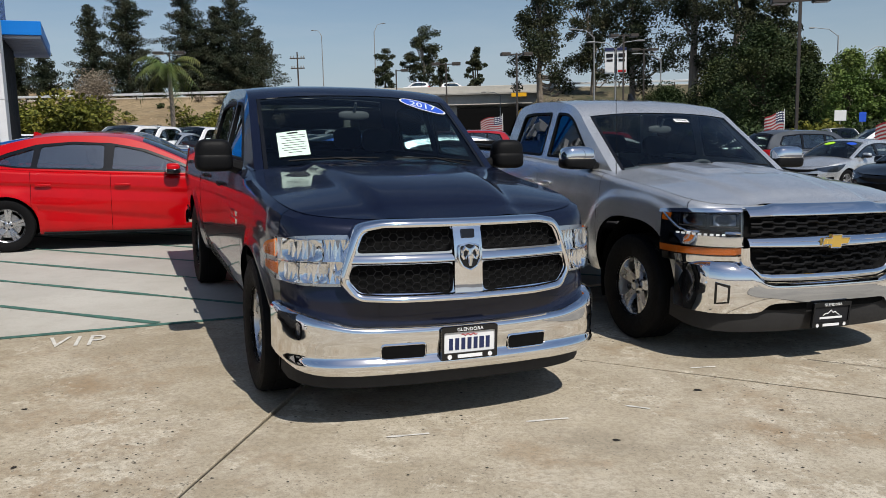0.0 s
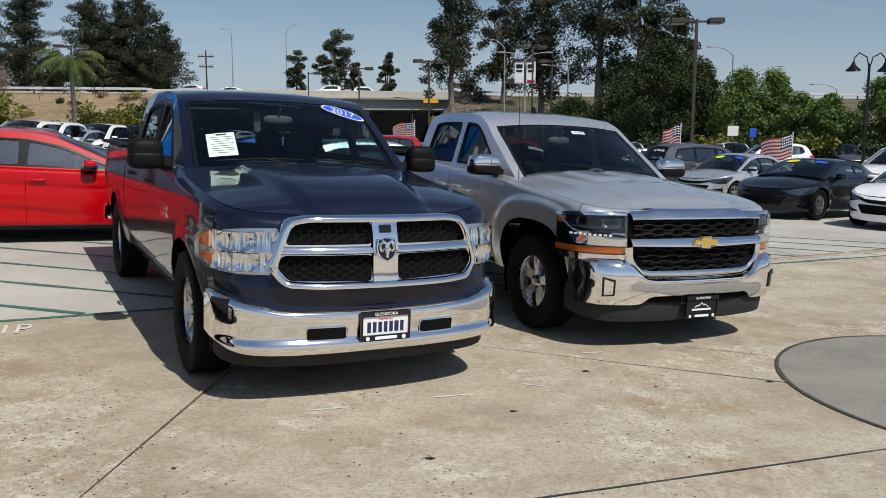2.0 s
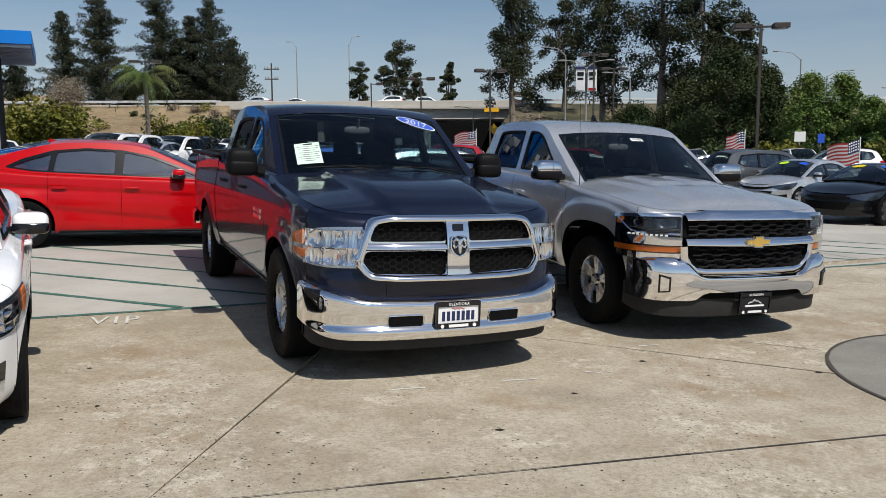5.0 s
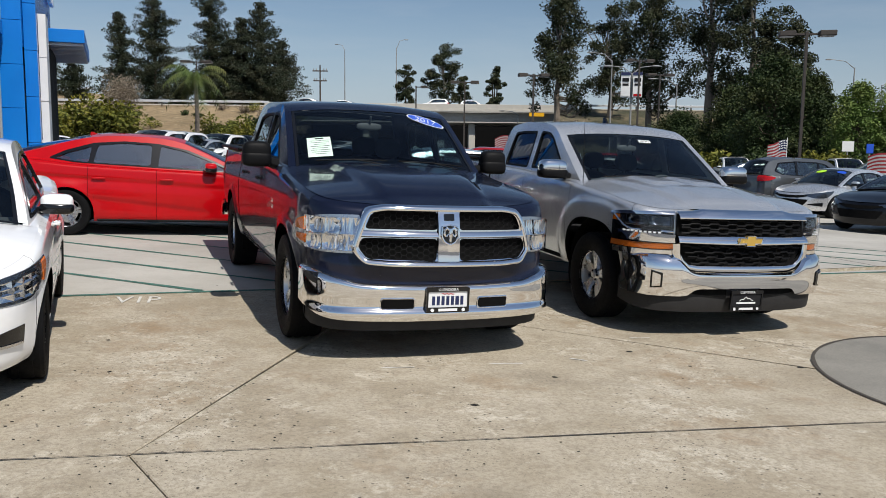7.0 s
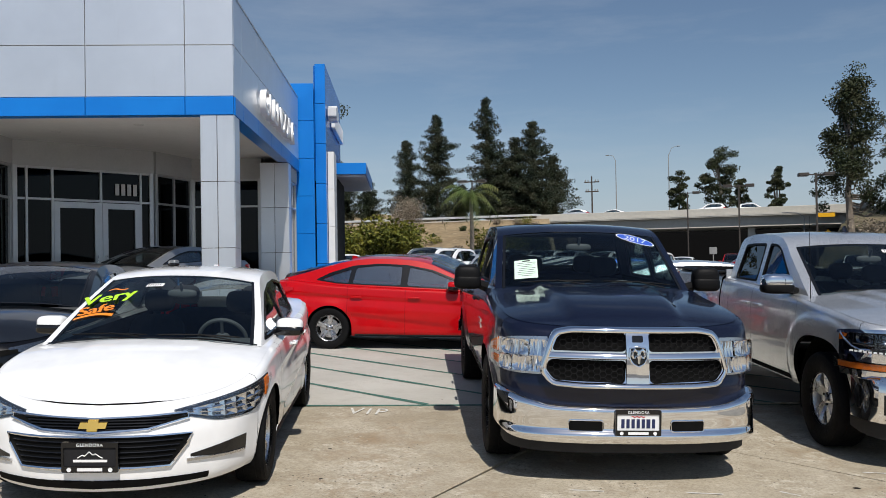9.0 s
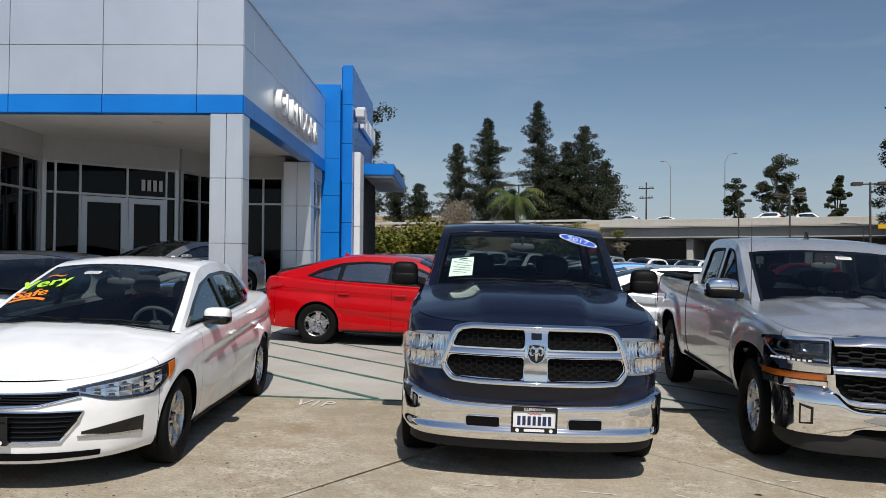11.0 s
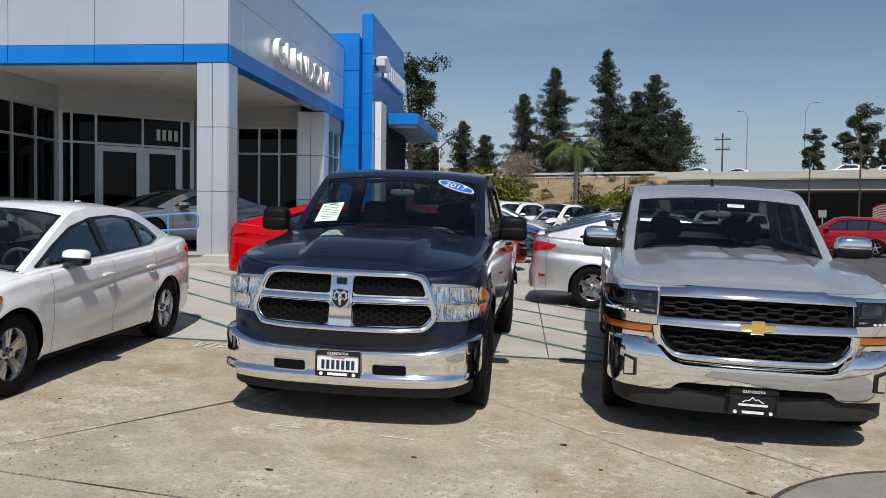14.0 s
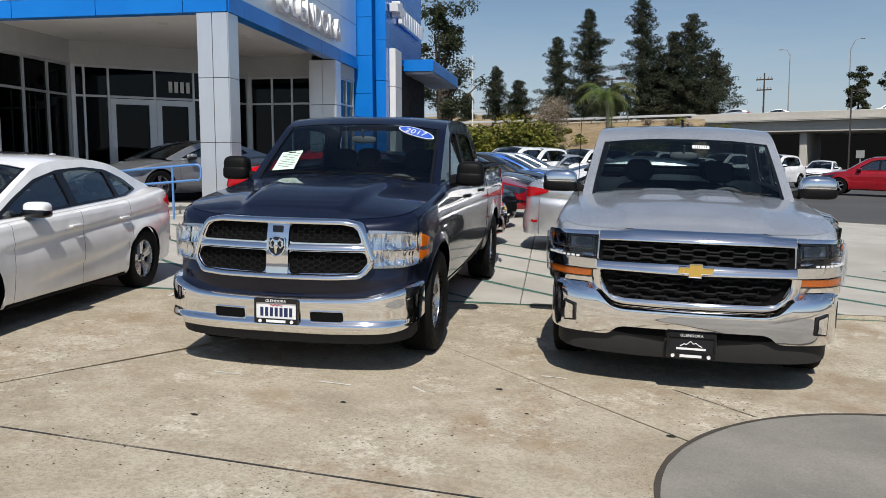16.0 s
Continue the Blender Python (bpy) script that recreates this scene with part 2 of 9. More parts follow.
def plain(name, color, rough=0.5, metal=0.0, var=0.12, scale=6.0, bump=0.0, **more):
    k = Mat(name, color, rough, metal, **more)
    if max(color) < 0.06 and rough > 0.4:
        k.b.inputs["Specular IOR Level"].default_value = 0.13
    d = k.ramp(k.math("ADD", k.math("MULTIPLY", k.noise(scale, 5), 0.6), k.math("MULTIPLY", k.noise(scale * 9, 3), 0.4)), 0.3, 0.7, 1 - var, 1 + var)
    c = k.mix(1.0, color, (1, 1, 1), "MULTIPLY")
    k.l.new(d, c.node.inputs["B"])
    k.color(c)
    if rough > 0.15:
        k.rough(k.ramp(k.noise(scale * 3, 3), 0.3, 0.7, rough * 0.88, min(1, rough * 1.12)))
    if bump:
        k.bump(k.noise(scale * 12, 4), bump, 0.004)
    return k.m


M_RED = paint("red_paint", (0.47, 0.0, 0.003), 0.0, 0.35)
M_NAVY = paint("navy_paint", (0.0058, 0.0085, 0.024), 0.25, 0.34, 0.08)
for m, ior, weight in ((M_NAVY, 1.46, 0.9), (M_RED, 1.42, 0.75)):
    m.node_tree.nodes["Principled BSDF"].inputs["Coat IOR"].default_value = ior
    m.node_tree.nodes["Principled BSDF"].inputs["Coat Weight"].default_value = weight
M_SILVER = paint("silver_paint", (0.73, 0.74, 0.75), 0.76, 0.34, 0.10)
M_WHITE = paint("white_paint", (0.90, 0.90, 0.90), 0.0, 0.4)
M_DKRED = paint("dark_red_paint", (0.32, 0.006, 0.014), 0.2, 0.35)
M_BLACK = paint("black_paint", (0.003, 0.003, 0.004), 0.0, 0.3)
M_BLACK.node_tree.nodes["Principled BSDF"].inputs["Coat Weight"].default_value = 0.7
M_GREY = paint("grey_paint", (0.12, 0.125, 0.13), 0.6, 0.33)
M_BLUEC = paint("blue_paint", (0.02, 0.08, 0.32), 0.3, 0.33)
M_CHROME = plain("chrome", (0.90, 0.90, 0.91), 0.05, 1.0, 0.02)
M_SATIN = plain("satin_metal", (0.62, 0.62, 0.63), 0.28, 1.0, 0.05)
M_RUBBER = plain("tyre_rubber", (0.0055, 0.0055, 0.006), 0.75, 0, 0.2, 14, 0.3)
M_PLASTIC = plain("black_plastic", (0.0055, 0.0055, 0.006), 0.55, 0, 0.15, 12, 0.15)
M_DKGREY = plain("grey_plastic", (0.034, 0.033, 0.033), 0.6, 0, 0.12, 12, 0.15)
M_GLOSSBLK = plain("gloss_black", (0.008, 0.008, 0.009), 0.12, 0, 0.1)
M_SEAT = plain("dark_cloth", (0.04, 0.04, 0.044), 0.85, 0, 0.2, 20, 0.3)
M_DASH = plain("dash_vinyl", (0.085, 0.09, 0.093), 0.6, 0, 0.1, 20, 0.2)
# near-black for liners and for sheets that stand in for recess shade
M_LINER_SHADE = plain("inner_black", (0.004, 0.004, 0.004), 0.95)
M_ORANGE = plain("amber_lens", (0.75, 0.17, 0.01), 0.15, 0, 0.08)
M_ORANGE2 = plain("dark_amber_lens", (0.42, 0.10, 0.012), 0.15, 0, 0.1)
M_BEZEL = plain("headlamp_bezel", (0.10, 0.12, 0.15), 0.2, 0.8, 0.1)
M_TAIL = plain("red_lens", (0.42, 0.006, 0.008), 0.12, 0, 0.1)
M_PAPER = plain("paper", (0.62, 0.78, 0.66), 0.8, 0, 0.04)
M_INK = plain("black_ink", (0.02, 0.02, 0.022), 0.7)
M_DKBLUEINK = plain("dark_blue_ink", (0.012, 0.02, 0.08), 0.6)
M_PLATE = plain("plate_white", (0.78, 0.78, 0.78), 0.4, 0, 0.03)
M_STICKBLUE = plain("sticker_blue", (0.02, 0.09, 0.55), 0.4, 0, 0.03)
M_STICKWHITE = plain("sticker_white", (0.85, 0.85, 0.85), 0.4, 0, 0.03)
M_LIME = plain("lime_vinyl", (0.48, 0.85, 0.03), 0.5, 0, 0.04)
M_ORVIN = plain("orange_vinyl", (0.9, 0.25, 0.02), 0.5, 0, 0.04)
M_GOLD = plain("gold_badge", (0.75, 0.5, 0.12), 0.25, 0.6, 0.06)


def glass(name, tint, amount, rough=0.0):
    """Thin glazing: see-through with a mirror film, tinted."""
    m = bpy.data.materials.new(name)
    m.use_nodes = True
    n, l = m.node_tree.nodes, m.node_tree.links
    n.clear()
    out = n.new("ShaderNodeOutputMaterial")
    tr, gl, mx, fr = n.new("ShaderNodeBsdfTransparent"), n.new("ShaderNodeBsdfGlossy"), n.new("ShaderNodeMixShader"), n.new("ShaderNodeLayerWeight")
    pw, mr = n.new("ShaderNodeMath"), n.new("ShaderNodeMapRange")
    pw.operation = "POWER"
    pw.inputs[1].default_value = 4.6
    tr.inputs["Color"].default_value = (*tint, 1)
    gl.inputs["Roughness"].default_value = rough
    gl.inputs["Color"].default_value = (0.95, 0.97, 1, 1)
    fr.inputs["Blend"].default_value = 0.5
    mr.inputs["To Min"].default_value = ((amount - 1) / (amount + 1)) ** 2
    mr.inputs["To Max"].default_value = 0.95
    l.new(fr.outputs["Facing"], pw.inputs[0])
    l.new(pw.outputs[0], mr.inputs["Value"])
    l.new(mr.outputs["Result"], mx.inputs["Fac"])
    l.new(tr.outputs["BSDF"], mx.inputs[1])
    l.new(gl.outputs["BSDF"], mx.inputs[2])
    l.new(mx.outputs["Shader"], out.inputs["Surface"])
    return m


M_GLASS = glass("windshield_glass", (0.54, 0.64, 0.65), 1.56)
M_TINT = glass("tinted_glass", (0.55, 0.61, 0.61), 2.05)
M_SKYGLASS = glass("bright_side_glass", (0.62, 0.67, 0.67), 3.0)
M_REARG = glass("rear_glass", (0.22, 0.25, 0.25), 1.6)
M_LENS = glass("clear_lens", (0.97, 0.975, 0.98), 1.3)
M_BGLASS = glass("building_glass", (0.06, 0.07, 0.075), 1.28)

# ---- ground, lot and building ----
def ground_at(x, y):
    return -0.035 * (min(max(x, -14), 12) - 0.3) + 0.014 * (min(max(y, 4.5), 12) - 4.5)


k = Mat("concrete", (0.4, 0.36, 0.29), 0.85, coords="Object")
big, mid, fine = k.noise(0.3, 7, 0.65), k.noise(1.6, 8, 0.72), k.noise(38, 5, 0.75)
tone = k.mix(k.ramp(big, 0.36, 0.64), (0.355, 0.295, 0.205), (0.50, 0.435, 0.325))
tone = k.mix(k.ramp(mid, 0.42, 0.64, 0.0, 0.7), tone, (0.62, 0.555, 0.44))
# rusty and grey stains with soft edges
tone = k.mix(k.ramp(k.noise(0.75, 7, 0.75), 0.52, 0.66, 0, 0.75), tone, (0.33, 0.225, 0.125))
tone = k.mix(k.ramp(k.noise(0.42, 6, 0.7, (1.0, 1.7, 1.0)), 0.54, 0.66, 0, 0.55), tone, (0.27, 0.235, 0.18))
# scuffed pale patches with broken edges
scuff = k.math("MULTIPLY", k.ramp(k.noise(0.9, 8, 0.8), 0.52, 0.58), k.ramp(k.noise(9, 6, 0.8), 0.44, 0.54))
tone = k.mix(k.math("MULTIPLY", scuff, 0.75), tone, (0.70, 0.64, 0.52))
tone = k.mix(k.ramp(k.noise(7, 6, 0.75), 0.52, 0.68, 0, 0.38), tone, (0.25, 0.205, 0.15))
tone = k.mix(k.ramp(fine, 0.46, 0.60, 0.0, 0.42), tone, (0.22, 0.18, 0.13))
tone = k.mix(k.ramp(k.noise(150, 2, 0.6), 0.56, 0.68, 0, 0.35), tone, (0.15, 0.125, 0.095))
pits = k.ramp(k.voronoi(19), 0.11, 0.17, 1.0, 0.0)
gate = k.ramp(k.noise(0.9, 5), 0.47, 0.58)
tone = k.mix(k.math("MULTIPLY", pits, k.math("MULTIPLY", gate, 0.95)), tone, (0.06, 0.048, 0.036))
pits2 = k.ramp(k.voronoi(42), 0.14, 0.22, 0.65, 0.0)
tone = k.mix(k.math("MULTIPLY", pits2, k.ramp(k.noise(1.1, 3), 0.4, 0.6)), tone, (0.08, 0.066, 0.05))
tone = k.mix(1.0, tone, (0.93, 0.93, 0.93), "MULTIPLY")
k.color(tone)
k.bump(k.math("ADD", k.math("MULTIPLY", fine, 0.7), k.noise(160, 2)), 0.35, 0.005)
M_CONC = k.m
k = Mat("pale_concrete", (0.5, 0.48, 0.43), 0.85)
tone = k.mix(k.ramp(k.noise(0.5, 6, 0.6), 0.35, 0.65), (0.37, 0.35, 0.31), (0.52, 0.50, 0.45))
tone = k.mix(k.ramp(k.noise(5, 5, 0.7), 0.5, 0.75, 0, 0.5), tone, (0.36, 0.33, 0.28))
tone = k.mix(k.ramp(k.noise(60, 3), 0.3, 0.7, 0, 0.25), tone, (0.34, 0.32, 0.28))
k.color(tone).bump(k.noise(90, 4), 0.2, 0.004)
M_CONC2 = k.m
k = Mat("dark_concrete", (0.2, 0.2, 0.19), 0.9)
tone = k.mix(k.ramp(k.noise(1.2, 6, 0.65), 0.35, 0.65), (0.20, 0.19, 0.165), (0.30, 0.28, 0.24))
tone = k.mix(k.ramp(k.noise(70, 3), 0.35, 0.7, 0, 0.4), tone, (0.12, 0.115, 0.105))
k.color(tone).bump(k.noise(120, 4), 0.3, 0.004)
M_CIRC = k.m
k = Mat("asphalt", (0.055, 0.055, 0.057), 0.9)
tone = k.mix(k.ramp(k.noise(0.25, 6, 0.6), 0.35, 0.65), (0.045, 0.045, 0.047), (0.075, 0.074, 0.073))
tone = k.mix(k.ramp(k.noise(80, 3), 0.4, 0.7, 0, 0.5), tone, (0.11, 0.11, 0.108))
k.color(tone).bump(k.noise(130, 3), 0.3, 0.004)
M_ASPH = k.m
M_JOINT = plain("joint_dirt", (0.06, 0.05, 0.04), 0.95)
M_GREENLINE = plain("worn_green_paint", (0.055, 0.145, 0.115), 0.8, 0, 0.6, 9)
M_WORNWHITE = plain("worn_white_paint", (0.62, 0.6, 0.55), 0.8, 0, 0.25, 14)
M_SPOT = plain("tar_spot", (0.03, 0.027, 0.024), 0.8)

# the sheet of ground that reaches the horizon
xs = [-900, -300, -120, -60, -30, -14, -9, -5, -2, 0, 2, 5, 8, 12, 20, 40, 80, 160, 300, 900]
ys = [-900, -200, -60, -20, -6, 0, 4.5, 8, 12, 20, 35, 60, 100, 180, 400, 900]
P = [[(x, y, ground_at(x, y) - 0.03) for y in ys] for x in xs]
setting("ground", MB().grid(P), M_ASPH, "dark worn asphalt lot", 0)


def cut(poly, p, d, keep):
    """The part of a convex polygon on the left (keep 1) or right (-1) of a line."""
    out = []
    side = lambda q: keep * (d[0] * (q[1] - p[1]) - d[1] * (q[0] - p[0]))  # noqa: E731
    for i, a in enumerate(poly):
        b = poly[(i + 1) % len(poly)]
        sa, sb = side(a), side(b)
        if sa >= 0:
            out.append(a)
        if sa * sb < 0:
            f = sa / (sa - sb)
            out.append((a[0] + f * (b[0] - a[0]), a[1] + f * (b[1] - a[1])))
    return out


def slab_mesh(poly, top, gap=0.0035):
    """A concrete slab with a slightly eased edge."""
    n = len(poly)
    c = (sum(p[0] for p in poly) / n, sum(p[1] for p in poly) / n)
    area = sum(poly[i][0] * poly[(i + 1) % n][1] - poly[(i + 1) % n][0] * poly[i][1] for i in range(n))
    if area < 0:
        poly = poly[::-1]

    def inset(g):
        out = []
        for i in range(n):
            a, b, e = Vector(poly[i - 1]), Vector(poly[i]), Vector(poly[(i + 1) % n])
            d0, d1 = (b - a).normalized(), (e - b).normalized()
            n0, n1 = Vector((-d0.y, d0.x)), Vector((-d1.y, d1.x))
            h = (n0 + n1)
            h = h / max(0.3, h.dot(n0)) if h.length > 1e-6 else n0
            out.append(b + h * g)
        return out

    r0, r1 = inset(gap), inset(gap + 0.006)
    mb = MB()
    vs = [(p.x, p.y, ground_at(p.x, p.y) + top - 0.05) for p in r0] + [(p.x, p.y, ground_at(p.x, p.y) + top - 0.006) for p in r0] + [(p.x, p.y, ground_at(p.x, p.y) + top) for p in r1]
    fs = []
    for i in range(n):
        j = (i + 1) % n
        fs += [(i, j, n + j, n + i), (n + i, n + j, 2 * n + j, 2 * n + i)]
    mb.add(vs, fs)
    tops = [[(p.x, p.y) for p in r1]]
    for p, d in (((0, 4.5), (1, 0)), ((0, 12.0), (1, 0)), ((-14.0, 0), (0, 1)), ((12.0, 0), (0, 1))):
        tops = [q for t in tops for s in (1, -1) if len(q := cut(t, p, d, s)) > 2]
    for t in tops:
        mb.add([(x, y, ground_at(x, y) + top) for x, y in t], [tuple(range(len(t)))])
    return mb


def at_angle(a):
    return (math.cos(radians(a)), math.sin(radians(a)))


def split(polys, p, ang):
    out = []
    for q in polys:
        for s in (1, -1):
            c = cut(q, p, at_angle(ang), s)
            if len(c) > 2:
                out.append(c)
    return out


# concrete apron: in front of the green line tan, behind it paler
APRON = [(-30, -16), (18, -16), (24, 22.0), (-8, 22.0), (-30, 13)]
LINE_P, LINE_A = (0.55, 7.62), 24.3
front_part, back_part = cut(APRON, LINE_P, at_angle(LINE_A), -1), cut(APRON, LINE_P, at_angle(LINE_A), 1)
O = (-1.34, 2.27)
lowpart = split([cut(front_part, O, at_angle(15.3), -1)], (-1.0, 1.83), -52)
lowpart = [q for p in lowpart for q in split([p], (4.6, 2.0), 100)]
hi = cut(front_part, O, at_angle(15.3), 1)
hl, hr = cut(hi, O, at_angle(79.8), 1), cut(hi, O, at_angle(79.8), -1)
hr = split([hr], (0.61, 5.62), -24.2)
hl = split([hl], (-6.0, 2.0), 100)
slabs = [*lowpart, *hl, *hr]
pave = thing("pavement", None, "", "", "", "structure")
pave["label"] = "tan stained concrete apron with joints"
for s in slabs:
    mb = slab_mesh(s, 0.0)
    # even grid keeps the slope of the lot
    part("slab", mb, M_CONC, pave, smooth=0)
back = split([back_part], (0.30, 7.62), 114.1)
back = [q for p in back for q in split([p], (6.6, 10.4), 114.1)]
back = [q for p in back for q in split([p], (-6.3, 5.0), 114.1)]
back = [q for p in back for q in split([p], (-2.4, 13.7), 24.3)]
for s in back:
    part("slab", slab_mesh(s, 0.0), M_CONC2, pave, smooth=0)

# round dark patch with a worn rim
cx, cy, cr = 4.47, 4.30, 1.62
ring = [(cx + cr * math.cos(a), cy + cr * math.sin(a)) for a in np.linspace(0, 2 * math.pi, 73)[:-1]]
mb = MB()
mb.grid([[(cx + (x - cx) * f, cy + (y - cy) * f, ground_at(cx + (x - cx) * f, cy + (y - cy) * f) + 0.006) for f in np.linspace(0.001, 1, 14)] for x, y in ring], closed_u=True)
setting("pavement_patch", mb, M_CIRC, "round dark concrete patch in the apron", 0)
mb = MB()
rr = random.Random(4)
P = []
for x, y in ring:
    w = 0.010 + 0.008 * rr.random()
    d = Vector((x - cx, y - cy)).normalized()
    P.append([(x - d.x * w, y - d.y * w, ground_at(x, y) + 0.0085), (x + d.x * w, y + d.y * w, ground_at(x, y) + 0.0085)])
mb.grid(P, closed_u=True)
setting("trim_rim", mb, M_JOINT, "cracked dark rim round the patch", 0)


def ribbon(pts, width, lift, mb, wob=0.0, seed=1):
    r = random.Random(seed)
    P = []
    for i, p in enumerate(pts):
        a, b = Vector(pts[max(i - 1, 0)]), Vector(pts[min(i + 1, len(pts) - 1)])
        d = (b - a).normalized()
        n = Vector((-d.y, d.x))
        w = width / 2 * (1 + wob * (r.random() - 0.5))
        row = []
        for s in (-1, 1):
            x, y = p[0] + n.x * w * s, p[1] + n.y * w * s
            row.append((x, y, ground_at(x, y) + lift))
        P.append(row)
    return mb.grid(P, flip=True)


def line_pts(a, b, n=30, wav=0.0, seed=2):
    r = random.Random(seed)
    d = Vector((b[0] - a[0], b[1] - a[1]))
    nn = Vector((-d.y, d.x)).normalized()
    return [(a[0] + d.x * k / n + nn.x * wav * (r.random() - 0.5), a[1] + d.y * k / n + nn.y * wav * (r.random() - 0.5)) for k in range(n + 1)]


paintmarks = MB()
d = at_angle(LINE_A)
ribbon([(LINE_P[0] + d[0] * t, LINE_P[1] + d[1] * t) for t in np.linspace(-7.5, 20.0, 90)], 0.072, 0.004, paintmarks, 0.5)
h = at_angle(-19.5)
for kk in range(-2, 12):
    p = (-3.85 + 0.0, 6.95)
    q = (p[0] - 0.62 * 0 + kk * -0.58 + 0.0, p[1] + kk * 1.12)
    t1 = 22
    pts = []
    for t in np.linspace(-3.5, t1, 90):
        x, y = q[0] + h[0] * t, q[1] + h[1] * t
        if d[0] * (y - LINE_P[1]) - d[1] * (x - LINE_P[0]) > 0.05 and y < 12.5 + 0.8 * max(0.0, x - 3.0):
            pts.append((x, y))
    if len(pts) > 2:
        ribbon(pts, 0.066, 0.0045, paintmarks, 0.6, kk)
jm = MB()
d15 = at_angle(15.3)
ribbon([(O[0] + d15[0] * t, O[1] + d15[1] * t) for t in np.linspace(-8, 12, 60)], 0.007, 0.0035, jm, 0.9, 5)
ribbon(line_pts((2.5, 5.53), (3.1, 5.26), 6), 0.007, 0.0035, jm, 0.5, 6)
setting("trim_joint_dirt", jm, M_JOINT, "dark dirt in the joints of the apron", 0)
setting("trim_green_lines", paintmarks, M_GREENLINE, "worn green painted parking lines", 0)
# worn white stub marks and chips
mb = MB()
for a, b in (((-0.32, 4.02), (-0.10, 4.08)), ((0.42, 4.27), (0.66, 4.33)), ((1.02, 4.55), (1.15, 4.50)), ((1.62, 5.3), (1.8, 5.34))):
    ribbon(line_pts(a, b, 6), 0.018, 0.004, mb, 1.2)
setting("trim_worn_marks", mb, M_WORNWHITE, "faint worn white marks", 0)
mb = MB()
rr = random.Random(11)
spots = [(0.30, 3.30, 0.020), (0.852, 4.01, 0.016), (1.53, 4.84, 0.02), (1.9, 4.5, 0.012), (-0.9, 3.2, 0.01), (2.75, 4.62, 0.02), (-2.0, 3.6, 0.012), (-2.35, 4.4, 0.014)]
spots += [(rr.uniform(-4, 5), rr.uniform(1.0, 7.0), rr.uniform(0.003, 0.007)) for _ in range(150)]
spots += [(rr.gauss(-1.6, 1.3), rr.gauss(2.6, 1.0), rr.uniform(0.0025, 0.006)) for _ in range(420)]
for x, y, r in spots:
    n = 9
    vs = [(x + r * rr.uniform(0.7, 1.3) * math.cos(2 * math.pi * i / n) * 1.3, y + r * rr.uniform(0.7, 1.3) * math.sin(2 * math.pi * i / n)) for i in range(n)]
    mb.add([(a, b, ground_at(a, b) + 0.003) for a, b in vs], [tuple(range(n))])
tagged(part("tar_spots", mb, M_SPOT, None, smooth=0), "small black tar spots on the concrete", "spots", "", "stuff")
# painted letters
a = radians(16)
vm = Matrix.Translation((-2.69, 5.83, ground_at(-2.69, 5.83) + 0.007)) @ Matrix.Rotation(math.atan(0.014), 4, "X") @ Matrix.Rotation(math.atan(0.035), 4, "Y") @ Matrix.Rotation(a, 4, "Z")
vip = letters("VIP", 0.40, 0.0008, M_WORNWHITE, "pavement_lettering", vm @ Matrix.Translation((0, -0.14, 0)) @ Matrix.Diagonal((0.62, 1.0, 1, 1)), None, "", 1.22)
tagged(vip, "worn white stencilled letters on the concrete", "lettering", "", "structure")

# ---- dealership building ----
BLD = Matrix.Translation((-8.39, 11.99, 0)) @ Matrix.Rotation(radians(23), 4, "Z")


def B(u, v, z):
    """Building place: u to the left along the front, v to the back."""
    return BLD @ Vector((-u, v, z))


def bbox(mb, u0, u1, v0, v1, z0, z1, bevel=0.0):
    return mb.box((-(u0 + u1) / 2, (v0 + v1) / 2, (z0 + z1) / 2), (abs(u1 - u0), abs(v1 - v0), z1 - z0), BLD, bevel)


k = Mat("light_panel", (0.60, 0.61, 0.63), 0.33, 0.72)
c = k.mix(k.ramp(k.noise(0.8, 4), 0.3, 0.7), (0.70, 0.72, 0.75), (0.78, 0.80, 0.83))
c = k.mix(k.ramp(k.noise(3, 5, 0.7, (1, 1, 0.12)), 0.58, 0.8, 0, 0.2), c, (0.52, 0.52, 0.52))
k.color(c)
M_PANEL = k.m
k = Mat("blue_panel", (0.0, 0.19, 0.62), 0.3, 0.1)
c = k.mix(k.ramp(k.noise(0.8, 4), 0.3, 0.7), (0.002, 0.17, 0.60), (0.005, 0.21, 0.68))
k.color(c)
M_BLUE = k.m
k = Mat("blue_metal_panel", (0.0, 0.15, 0.5), 0.24, 0.55)
k.color(k.mix(k.ramp(k.noise(0.8, 4), 0.3, 0.7), (0.004, 0.14, 0.50), (0.01, 0.19, 0.60)))
M_BLUEMET = k.m
M_SOFFIT = plain("soffit_plaster", (0.80, 0.785, 0.76), 0.85, 0, 0.05, 2)
M_HEADER = plain("grey_plaster", (0.50, 0.50, 0.49), 0.85, 0, 0.08, 2, 0.15)
M_ALU = plain("pale_aluminium", (0.58, 0.58, 0.58), 0.35, 0.6, 0.06)
# near-black that puts the shade of unlit spaces into the colour
M_SHADEIN = plain("dim_interior", (0.012, 0.012, 0.014), 0.8, 0, 0.3, 1.5)
M_WHITEP = plain("white_cladding", (0.72, 0.71, 0.69), 0.6, 0, 0.06, 3)
M_RAILB = plain("blue_rail_paint", (0.10, 0.24, 0.52), 0.35, 0, 0.08)

